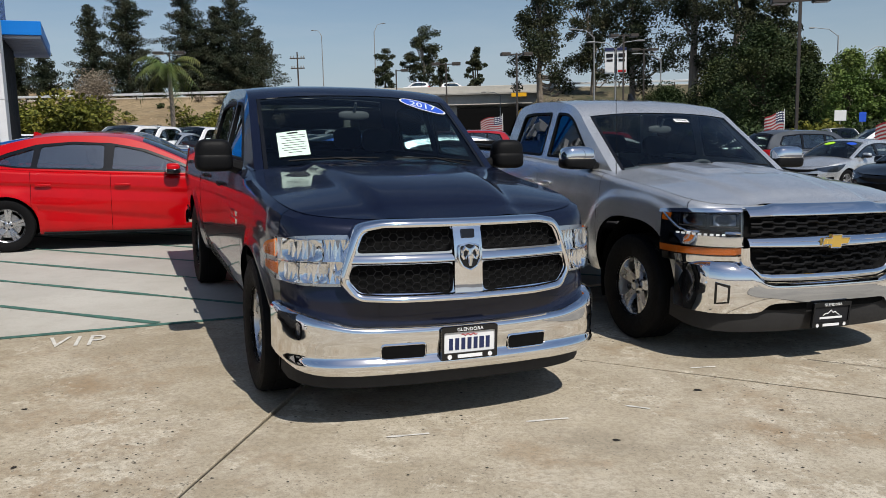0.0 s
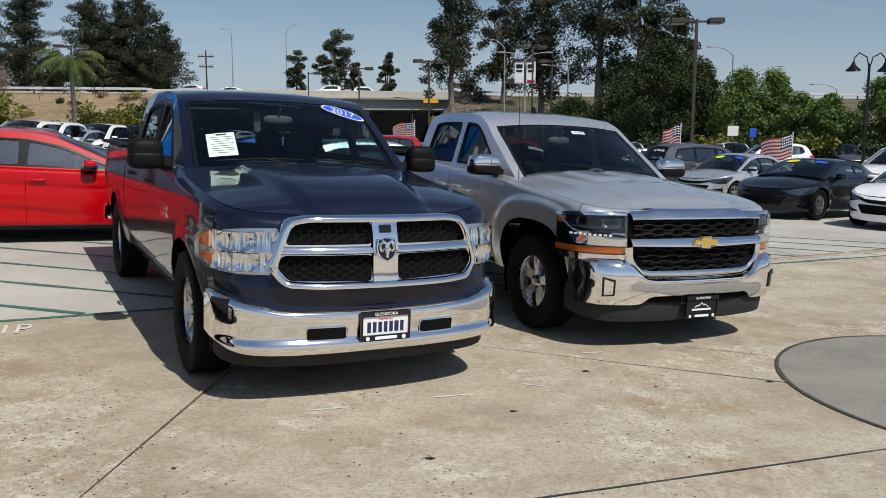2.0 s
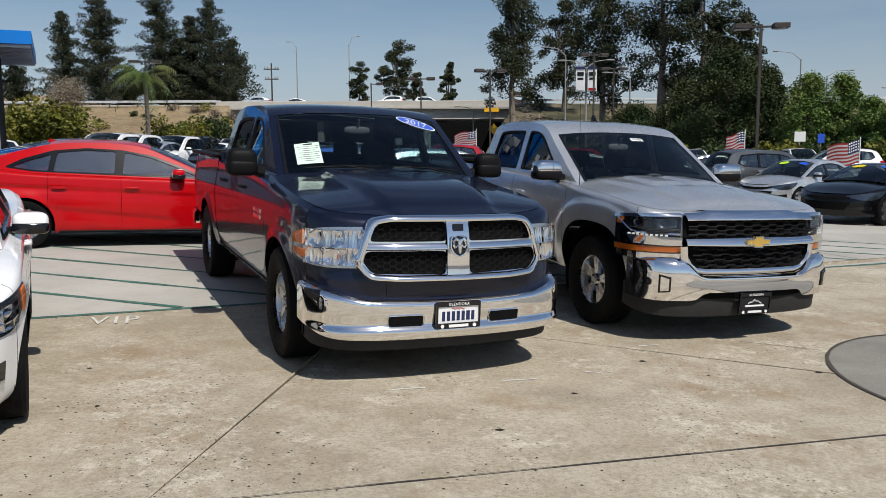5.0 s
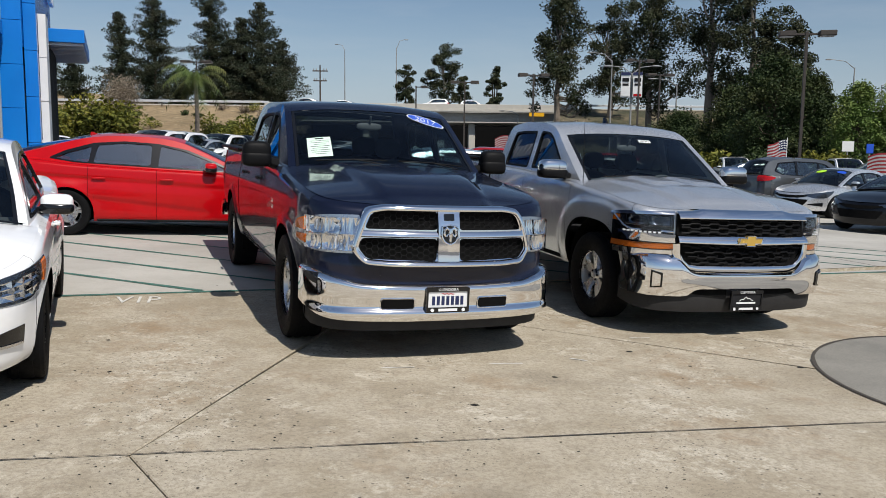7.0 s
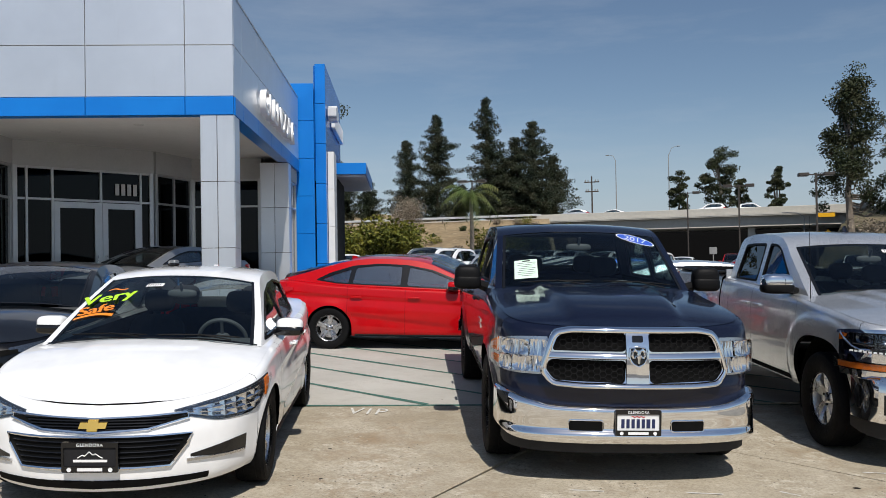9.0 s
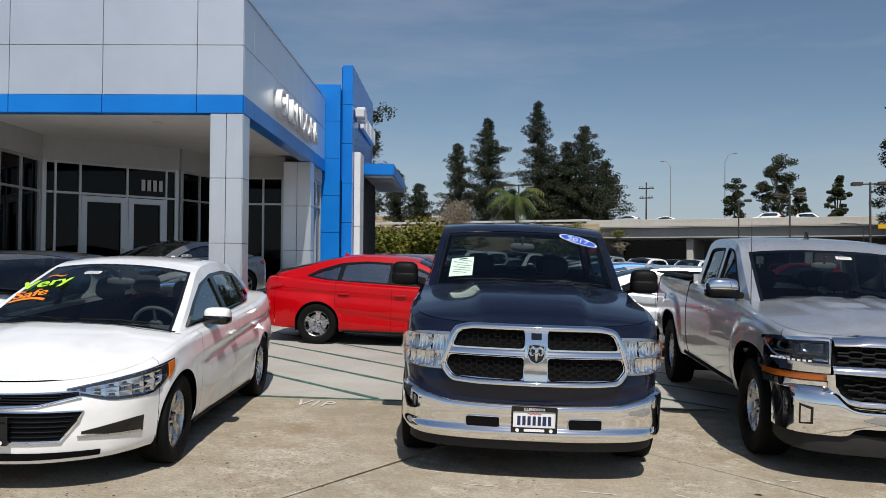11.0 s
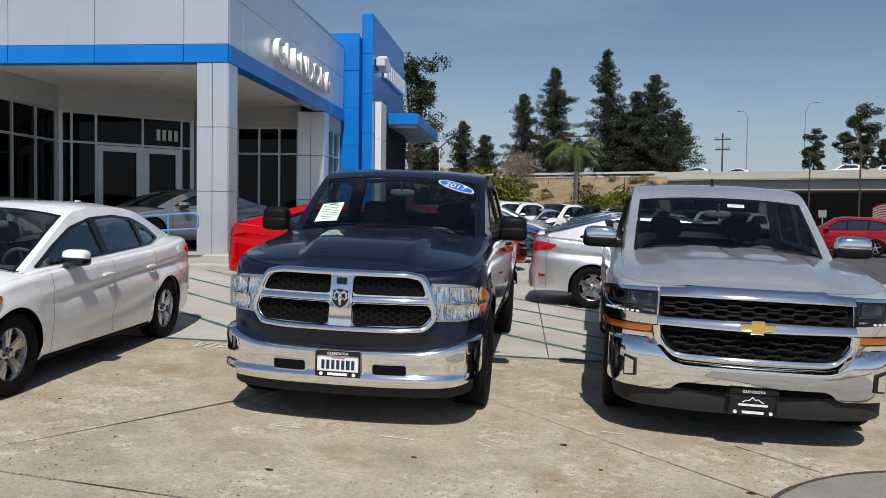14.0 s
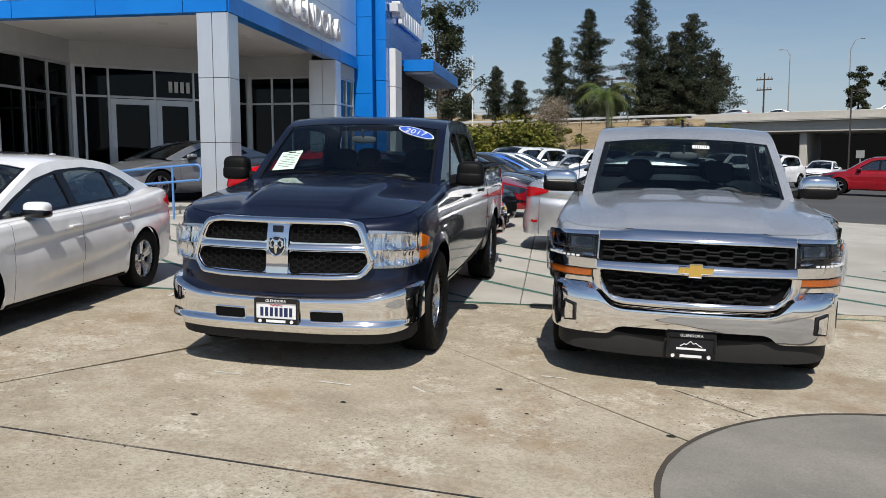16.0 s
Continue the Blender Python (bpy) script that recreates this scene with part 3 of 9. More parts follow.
bld = thing("dealership_building", None, "pale grey panelled car showroom with blue bands and pylon", "building")
GAP = 0.012
zr = [(4.87, 5.87), (5.87, 6.85)]
fu = [0.0, 0.93, 2.82, 4.70, 6.59, 8.48, 10.4, 12.3, 14.2, 16.1]
sv = [0.0, 0.85, 2.66, 4.50, 6.22, 8.04, 10.05]
for z0, z1 in zr:
    for a, b in zip(fu, fu[1:]):
        part("panel", bbox(MB(), a + GAP / 2, b - GAP / 2, 0.0, 0.05, z0 + GAP / 2, z1 - GAP / 2, 0.006), M_PANEL, bld)
    for a, b in zip(sv, sv[1:]):
        part("panel", bbox(MB(), 0.0, 0.05, max(a, 0.056) + GAP / 2, b - GAP / 2, z0 + GAP / 2, z1 - GAP / 2, 0.006), M_PANEL, bld)
for a, b in zip(fu, fu[1:]):
    part("blue_band", bbox(MB(), a + GAP / 2, b - GAP / 2, -0.02, 0.05, 4.51, 4.87 - GAP / 2, 0.006), M_BLUE, bld)
for a, b in zip(sv, sv[1:]):
    part("blue_band", bbox(MB(), -0.02, 0.05, max(a, 0.056) + GAP / 2, b - GAP / 2, 4.51, 4.87 - GAP / 2, 0.006), M_BLUE, bld)
part("fascia_core", bbox(MB(), 0.055, 16.1, 0.055, 10.0, 4.74, 6.83), M_HEADER, bld)
part("parapet_cap", bbox(bbox(MB(), -0.01, 16.1, -0.01, 0.16, 6.85, 6.89), -0.01, 0.16, 0.16, 10.05, 6.85, 6.89), M_ALU, bld)
sof = MB()
bbox(sof, 0.3, 16.0, 0.3, 9.9, 4.705, 4.735)
part("soffit", sof, M_SOFFIT, bld)
lip = bbox(bbox(MB(), 0.0, 16.1, 0.06, 0.3, 4.52, 4.735), 0.06, 0.3, 0.3, 9.95, 4.52, 4.735)
part("soffit_lip", lip, M_BLUE, bld)
# recessed lights in the soffit, unlit discs
for u, v in ((2.5, 2.2), (4.6, 3.0), (1.4, 4.6), (6.6, 2.0)):
    part("soffit_light", MB().lathe([(0.0, 0), (0.09, 0), (0.11, -0.006), (0.11, 0.01)], 18, Matrix.Translation(B(u, v, 4.70)), "z"), M_WHITEP, bld)


def pillar(u0, u1, v0, v1):
    col = part("column_core", bbox(MB(), u0 + 0.02, u1 - 0.02, v0 + 0.02, v1 - 0.02, 0.60, 4.52), M_JOINT, bld)
    for z0, z1 in ((0.66, 1.93), (1.93, 3.22), (3.22, 4.51)):
        um = (u0 + u1) / 2
        for a, b in ((u0, um), (um, u1)):
            part("column_panel", bbox(MB(), a + (GAP / 2 if a > u0 else 0), b - (GAP / 2 if b < u1 else 0), v0 - 0.012, v0 + 0.02, z0 + 0.006, z1 - 0.006, 0.004), M_PANEL, col)
            part("column_panel", bbox(MB(), a, b, v1 - 0.02, v1 + 0.012, z0 + 0.006, z1 - 0.006, 0.004), M_PANEL, col)
        part("column_panel", bbox(MB(), u0 - 0.012, u0 + 0.02, v0 + 0.022, v1 - 0.022, z0 + 0.006, z1 - 0.006, 0.004), M_PANEL, col)
        part("column_panel", bbox(MB(), u1 - 0.02, u1 + 0.012, v0 + 0.022, v1 - 0.022, z0 + 0.006, z1 - 0.006, 0.004), M_PANEL, col)


pillar(0.012, 0.65, 0.012, 0.55)
pillar(0.012, 0.80, 7.65, 8.20)
pillar(7.4, 8.04, 0.012, 0.55)


def glazing(p, q, marks, door=None, z0=0.70, zt=3.30, z1=4.10):
    """A shopfront from p to q (u, v) with mullions at fractions of its length."""
    a, b = B(*p, 0), B(*q, 0)
    d = (b - a)
    length = d.length
    ang = math.atan2(d.y, d.x)
    m = Matrix.Translation((a.x, a.y, 0)) @ Matrix.Rotation(ang, 4, "Z")
    front = part("shopfront", MB().box((length / 2, 0, (z1 + 4.72) / 2), (length, 0.16, 4.72 - z1), m), M_HEADER, bld)
    fr = MB()
    cuts = [0.0, *marks, 1.0]
    for f in cuts:
        wide = 0.11 if f in (0.0, 1.0) else 0.06
        fr.box((min(max(f * length, wide / 2), length - wide / 2), 0, (z0 + z1) / 2), (wide, 0.12, z1 - z0), m, 0.006)
    for z in (z0 + 0.04, zt, z1 - 0.03):
        fr.box((length / 2, 0, z), (length, 0.10, 0.06), m, 0.006)
    part("mullion_frame", fr, M_ALU, front)
    for f0, f1 in zip(cuts, cuts[1:]):
        for za, zb in ((z0, zt), (zt, z1)):
            pn = part("pane", MB().box(((f0 + f1) / 2 * length, 0, (za + zb) / 2), ((f1 - f0) * length - 0.03, 0.012, zb - za - 0.03), m), M_BGLASS, front)
            pn.visible_shadow = False
    for f0, f1 in door or ():
        w = (f1 - f0) * length
        leaf = MB()
        x0, x1 = f0 * length, f1 * length
        poly = [(x0 + 0.03, z0), (x1 - 0.03, z0), (x1 - 0.03, zt - 0.05), (x0 + 0.03, zt - 0.05)]
        hole = [(x0 + 0.17, z0 + 0.25), (x1 - 0.17, z0 + 0.25), (x1 - 0.17, zt - 0.2), (x0 + 0.17, zt - 0.2)]
        leaf.holed(poly, [hole], 0.05, lambda x, z, dd: m @ Vector((x, -0.075 + dd, z)))
        dr = part("door_leaf", leaf, M_ALU, front)
        hd = MB().tube([m @ Vector((x1 - 0.11 if f0 < 0.4 else x0 + 0.11, -0.12, 1.5)), m @ Vector((x1 - 0.11 if f0 < 0.4 else x0 + 0.11, -0.12, 1.9))], 0.014, 8)
        part("pull_handle", hd, M_SATIN, dr)
    return m, length, front


glazing((6.13, -0.6), (6.13, 4.05), (0.2, 0.4, 0.6, 0.8))
dm, dl, dfront = glazing((6.10, 4.08), (3.50, 6.50), (0.09, 0.26, 0.60, 0.9), [(0.26, 0.60), (0.60, 0.9)])
glazing((3.47, 6.53), (2.90, 8.15), (0.5,))
glazing((2.87, 8.15), (0.85, 8.15), (0.37, 0.68))
glazing((0.14, 8.25), (0.14, 9.98), (0.5,))
glazing((16, -0.62), (6.2, -0.62), (0.1, 0.2, 0.3, 0.4, 0.5, 0.6, 0.7, 0.8, 0.9))
# house number above the door as plain bars
nums = MB()
for i in range(4):
    nums.box((dl * 0.72 + i * 0.16, -0.05, 3.62), (0.10, 0.012, 0.30), dm)
part("number_bars", nums, M_WHITEP, dfront, "four white figures reduced to bars")
# dim showroom behind the glass, its dimness put into near-black surfaces
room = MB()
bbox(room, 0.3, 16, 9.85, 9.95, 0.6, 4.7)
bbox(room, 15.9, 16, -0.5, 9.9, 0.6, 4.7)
part("showroom_back", room, M_SHADEIN, bld)
part("showroom_floor", bbox(MB(), 0.3, 16, 0.9, 9.9, 0.60, 0.672), M_SHADEIN, bld)
desk = MB()
for u, v in ((1.4, 9.2), (2.4, 9.4), (4.9, 8.4)):
    bbox(desk, u - 0.5, u + 0.5, v - 0.3, v + 0.3, 0.67, 1.6, 0.03)
part("showroom_counter", desk, M_HEADER, bld)

# landing with steps, ramp and blue rails
land = MB()
bbox(land, -0.25, 16, -0.35, 9.8, 0.1, 0.665, 0.02)
setting("landing", land, M_CONC2, "raised concrete entrance landing")
stp = MB()
bbox(stp, -0.6, 3.0, -0.75, -0.36, 0.0, 0.50, 0.02)
setting("landing_step", stp, M_CONC2, "concrete step below the landing")
rail = thing("handrail", None, "light blue painted steel pipe handrail beside the ramp", "handrail")
for z in (1.48, 1.18):
    a, b = B(0.45, -0.75, z), B(2.5, -0.75, z - 0.16)
    pts = [b, a]
    part("rail_pipe", MB().tube(pts, 0.024, 10), M_RAILB, rail)
p1, p2 = B(0.45, -0.75, 1.48), B(0.45, -0.75, 1.18)
ex = (B(-1, 0, 0) - B(0, 0, 0)) * 0.14
part("rail_pipe", MB().tube([p1, p1 + ex * 0.7, p1 + ex + Vector((0, 0, -0.06)), p2 + ex + Vector((0, 0, 0.06)), p2 + ex * 0.7, p2], 0.024, 10), M_RAILB, rail)
for u, top in ((0.9, 1.445), (2.3, 1.335)):
    q = B(u, -0.75, 0)
    part("rail_post", MB().tube([(q.x, q.y, 0.3), (q.x, q.y, top)], 0.022, 10), M_RAILB, rail)

# blue pylon wall with white side panel and canopy
for z0, z1 in ((0.3, 1.35), (1.35, 2.55), (2.55, 3.75), (3.75, 4.95), (4.95, 6.15), (6.15, 7.35)):
    part("pylon_panel", bbox(MB(), -0.47, 0.46 + 3.0, 10.20, 10.26, z0 + 0.006, z1 - 0.006, 0.005), M_BLUE, bld)
part("pylon_core", bbox(MB(), -0.40, 3.4, 10.27, 16.9, 0.3, 7.33), M_BLUE, bld)
for z0, z1 in ((0.3, 1.6), (1.6, 2.9), (2.9, 4.2), (4.2, 5.5), (5.5, 6.8), (6.8, 8.10)):
    part("pylon_panel", bbox(MB(), -0.47 - 0.33, -0.47, 10.73, 10.9, z0 + 0.006, z1 - 0.006, 0.005), M_BLUE, bld)
    part("pylon_panel", bbox(MB(), -0.80, -0.74, 10.905, 17.2, z0 + 0.006, z1 - 0.006, 0.005) if z0 > 4.1 else bbox(MB(), -0.80, -0.74, 10.905, 11.2, z0 + 0.006, z1 - 0.006, 0.005), M_BLUEMET if z0 > 4.1 else M_BLUE, bld)
part("pylon_return", bbox(MB(), -0.74, -0.41, 10.91, 17.18, 4.3, 8.08), M_BLUEMET, bld)
wp = MB()
for z0, z1 in ((0.3, 1.55), (1.55, 2.8), (2.8, 4.05), (4.05, 5.3)):
    bbox(wp, -1.02, -0.81, 11.2, 12.2, z0 + 0.006, z1 - 0.006, 0.008)
part("white_pier", wp, M_WHITEP, bld)
# flat near-black slab stands in for the shade of a recess
part("dark_recess", bbox(MB(), -0.95, -0.82, 12.3, 17.0, 0.3, 4.9), M_SHADEIN, bld)
can = MB()
bbox(can, -2.0, -0.8, 12.9, 19.2, 4.72, 5.12, 0.01)
part("canopy", can, M_BLUE, bld)
ribs = MB()
for kk in range(14):
    bbox(ribs, -1.95, -0.85, 13.1 + kk * 0.45, 13.16 + kk * 0.45, 4.64, 4.72)
part("canopy_ribbing", ribs, M_ALU, bld)

# raised sign letters on the side wall
M_SIGN = plain("bright_letter", (0.82, 0.82, 0.82), 0.35, 0.0, 0.04)


def wall_matrix(v, z, off):
    """On the side wall, reading towards the back."""
    o = B(-off, v, z)
    ex = (B(0, 1, 0) - B(0, 0, 0)).normalized()
    ey = Vector((0, 0, 1))
    ez = ex.cross(ey)
    m = Matrix((ex, ey, ez)).transposed().to_4x4()
    m.translation = o
    return m


for i, ch in enumerate("GLENDORA"):
    letters(ch, 0.86, 0.07, M_SIGN, "sign_letter", wall_matrix(2.92 + i * 0.64, 5.02, 0.12), bld, "bright metal sign letter")
# second sign: plain blocks
sgn = MB()
bow = [(-0.55, -0.13), (-0.2, -0.13), (-0.2, -0.24), (0.25, -0.24), (0.25, -0.13), (0.6, -0.13), (0.5, 0.13), (0.2, 0.13), (0.2, 0.24), (-0.25, 0.24), (-0.25, 0.13), (-0.6, 0.13)]
sgn.prism(bow, 0.02, 0.3, wall_matrix(11.75, 6.62, 0.82))
part("sign_block", sgn, M_SIGN, bld, "bright bow-shaped sign block")
for i in range(9):
    part("sign_block", MB().prism(rounded([(-0.17, 0), (0.17, 0), (0.17, 0.55), (-0.17, 0.55)], 0.05), 0.02, 0.14, wall_matrix(12.75 + i * 0.47, 6.3, 0.82)), M_SIGN, bld)

# ---- vehicles ----
def ground_z(x, y):
    return -0.035 * (min(max(x, -14), 12) - 0.3) + 0.014 * (min(max(y, 4.5), 12) - 4.5)


def parked(x, y, heading, z=None):
    """The pose of a vehicle whose front axle stands over (x, y), nose at that many degrees from +x; it leans with the ground."""
    a = radians(heading)
    p = lambda d, s: Vector((x + d * math.cos(a) - s * math.sin(a), y + d * math.sin(a) + s * math.cos(a), 0))  # noqa: E731
    f, b, l = p(0, 0), p(-2.7, 0), p(0, 1.0)
    for q in (f, b, l):
        q.z = ground_z(q.x, q.y) if z is None else z
    ex = (f - b).normalized()
    ez = ex.cross(l - f).normalized()
    ey = ez.cross(ex)
    m = Matrix((ex, ey, ez)).transposed().to_4x4()
    m.translation = f
    return m


class Shell:
    """The outer skin of a body, from a half outline (rear middle to front middle) and height profiles."""

    def __init__(self, outline, side, front, rear, top, bot, arches, flare=0.0, roll=0.05):
        p = np.array(outline, float)
        t = np.r_[0, np.cumsum(np.hypot(*np.diff(p, axis=0).T))]
        u = np.linspace(0, t[-1], 900)
        x, y = spl(list(zip(t, p[:, 0])))(u), spl(list(zip(t, p[:, 1])))(u)
        self.s = np.r_[0, np.cumsum(np.hypot(np.diff(x), np.diff(y)))]
        x = np.maximum.accumulate(x)
        self.x, self.y, self.end = x, y, self.s[-1]
        dx, dy = np.gradient(x), np.gradient(y)
        n = np.hypot(dx, dy) + 1e-9
        k = np.ones(25) / 25
        nx, ny = np.convolve(np.pad(-dy / n, 12, "edge"), k, "valid"), np.convolve(np.pad(dx / n, 12, "edge"), k, "valid")
        m = np.hypot(nx, ny) + 1e-9
        self.nx, self.ny = nx / m, ny / m
        self.side, self.front, self.rear, self.top, self.bot = spl(side), spl(front), spl(rear), spl(top), spl(bot)
        self.arches, self.flare, self.roll = arches, flare, roll
        self.square, self.plateau, self.swage = 2.0, 0.0, ()

    def at_x(self, x):
        return float(np.interp(x, self.x + np.arange(900) * 1e-9, self.s))

    def at_y(self, y):
        k = int(np.argmax(self.y > self.y.max() - 1e-4))
        k = max(k, 450)
        return float(np.interp(-abs(y), -self.y[k:], self.s[k:]))

    def pos(self, s, z, off=0.0, sg=1):
        s, z = np.broadcast_arrays(np.asarray(s, float), np.asarray(z, float))
        px, py = np.interp(s, self.s, self.x), np.interp(s, self.s, self.y)
        nx, ny = np.interp(s, self.s, self.nx), np.interp(s, self.s, self.ny)
        o = ny * ny * self.side(z) + nx * nx * np.where(nx > 0, self.front(z), self.rear(z)) + off
        top = self.top(px)
        r = self.roll
        over = np.clip(z - (top - r), 0, r)
        o = o - (r - np.sqrt(np.maximum(r * r - over * over, 0)))
        for xc, zc, rr in self.arches:
            d = (np.abs(px - xc) ** self.square + np.abs(z - zc) ** self.square) ** (1 / self.square)
            if self.plateau:
                o = o + self.flare * ny * ny / (1 + np.exp((d - rr - self.plateau) / 0.014))
            else:
                o = o + self.flare * ny * ny * np.exp(-(((d - rr) / 0.055) ** 2))
        for x0, z0, x1, z1, d in self.swage:
            f = (px - x0) / (x1 - x0)
            zl = z0 + f * (z1 - z0)
            fade = np.clip(f / 0.12, 0, 1) * np.clip((1 - f) / 0.10, 0, 1)
            o = o - d * ny * ny * fade * np.exp(-(((z - zl) / 0.11) ** 2)) / (1 + np.exp((z - zl) / 0.009))
        yy = np.where((s <= 1e-6) | (s >= self.end - 1e-6), 0.0, py + ny * o)
        return np.stack([px + nx * o, sg * yy, z], -1)

    def low(self, x):
        z = self.bot(x)
        for xc, zc, r in self.arches:
            d = np.abs(x - xc)
            z = np.where(d < r, np.maximum(z, zc + np.maximum(r ** self.square - d ** self.square, 0) ** (1 / self.square)), z)
        return z

    def columns(self, sa, sb, step):
        c = list(np.linspace(sa, sb, max(2, int((sb - sa) / step) + 1)))
        for xc, _, r in self.arches:
            for k in range(0, 181, 9):
                c.append(self.at_x(xc + r * math.cos(radians(k)) * 0.9999))
            c += [self.at_x(xc - r * 1.002), self.at_x(xc + r * 1.002)]
        return np.array(sorted(s for s in c if sa <= s <= sb))

    def curtain(self, mb, sa, sb, rows=22, step=0.08, sides=(1, -1), off=0.0, zlo=None, zhi=None):
        c = self.columns(sa, sb, step)
        x = np.interp(c, self.s, self.x)
        lo, hi = self.low(x) if zlo is None else np.maximum(self.low(x), zlo), self.top(x) if zhi is None else np.minimum(self.top(x), zhi)
        t = np.linspace(0, 1, rows)
        z = lo[:, None] + (hi - lo)[:, None] * t[None, :]
        for sg in sides:
            mb.grid(self.pos(c[:, None], z, off, sg), flip=sg < 0)
        return mb

    def patch(self, mb, sa, sb, lo, hi, off, thick, nu=10, nv=5, sides=(1, -1)):
        """A raised plate on the skin between two places along it and two heights (numbers or curves of 0..1)."""
        t = np.linspace(0, 1, nu)
        s = sa + (sb - sa) * t
        zl = np.array([lo(v) if callable(lo) else lo for v in t], float)
        zh = np.array([hi(v) if callable(hi) else hi for v in t], float)
        z = zl[:, None] + (zh - zl)[:, None] * np.linspace(0, 1, nv)[None, :]
        for sg in sides:
            P, Q = self.pos(s[:, None], z, off, sg), self.pos(s[:, None], z, off - 0.01, sg)
            n = P - Q
            n /= np.linalg.norm(n, axis=-1, keepdims=True) + 1e-9
            mb.slab(P, n, thick)
        return mb

    def on_front(self, off):
        """place() for panels drawn as (y, z) on the front."""
        def place(y, z, d):
            p = self.pos(self.at_y(y), z, 0.0, 1)
            return (p[0] + off - d, y, p[2])

        return place


def dense(poly, step=0.05):
    out = []
    for i, a in enumerate(poly):
        b = poly[(i + 1) % len(poly)]
        n = max(1, int(math.dist(a, b) / step))
        out += [(a[0] + (b[0] - a[0]) * k / n, a[1] + (b[1] - a[1]) * k / n) for k in range(n)]
    return out


def mirror_y(poly):
    return [(-y, z) for y, z in reversed(poly)]


def blob(mb, c, r, e=2.6, nu=18, nv=12, m=None):
    """A rounded block: a superellipsoid."""
    m = m or Matrix.Identity(4)
    f = lambda w, k: math.copysign(abs(w) ** (2 / k), w)  # noqa: E731
    P = []
    for i in range(nu):
        a = 2 * math.pi * i / nu
        P.append([tuple(m @ (Vector(c) + Vector((r[0] * f(math.cos(b), e) * f(math.cos(a), e), r[1] * f(math.cos(b), e) * f(math.sin(a), e), r[2] * f(math.sin(b), e)))))
                  for b in [math.pi * (j / (nv - 1) - 0.5) for j in range(nv)]])
    return mb.grid(P, closed_u=True)


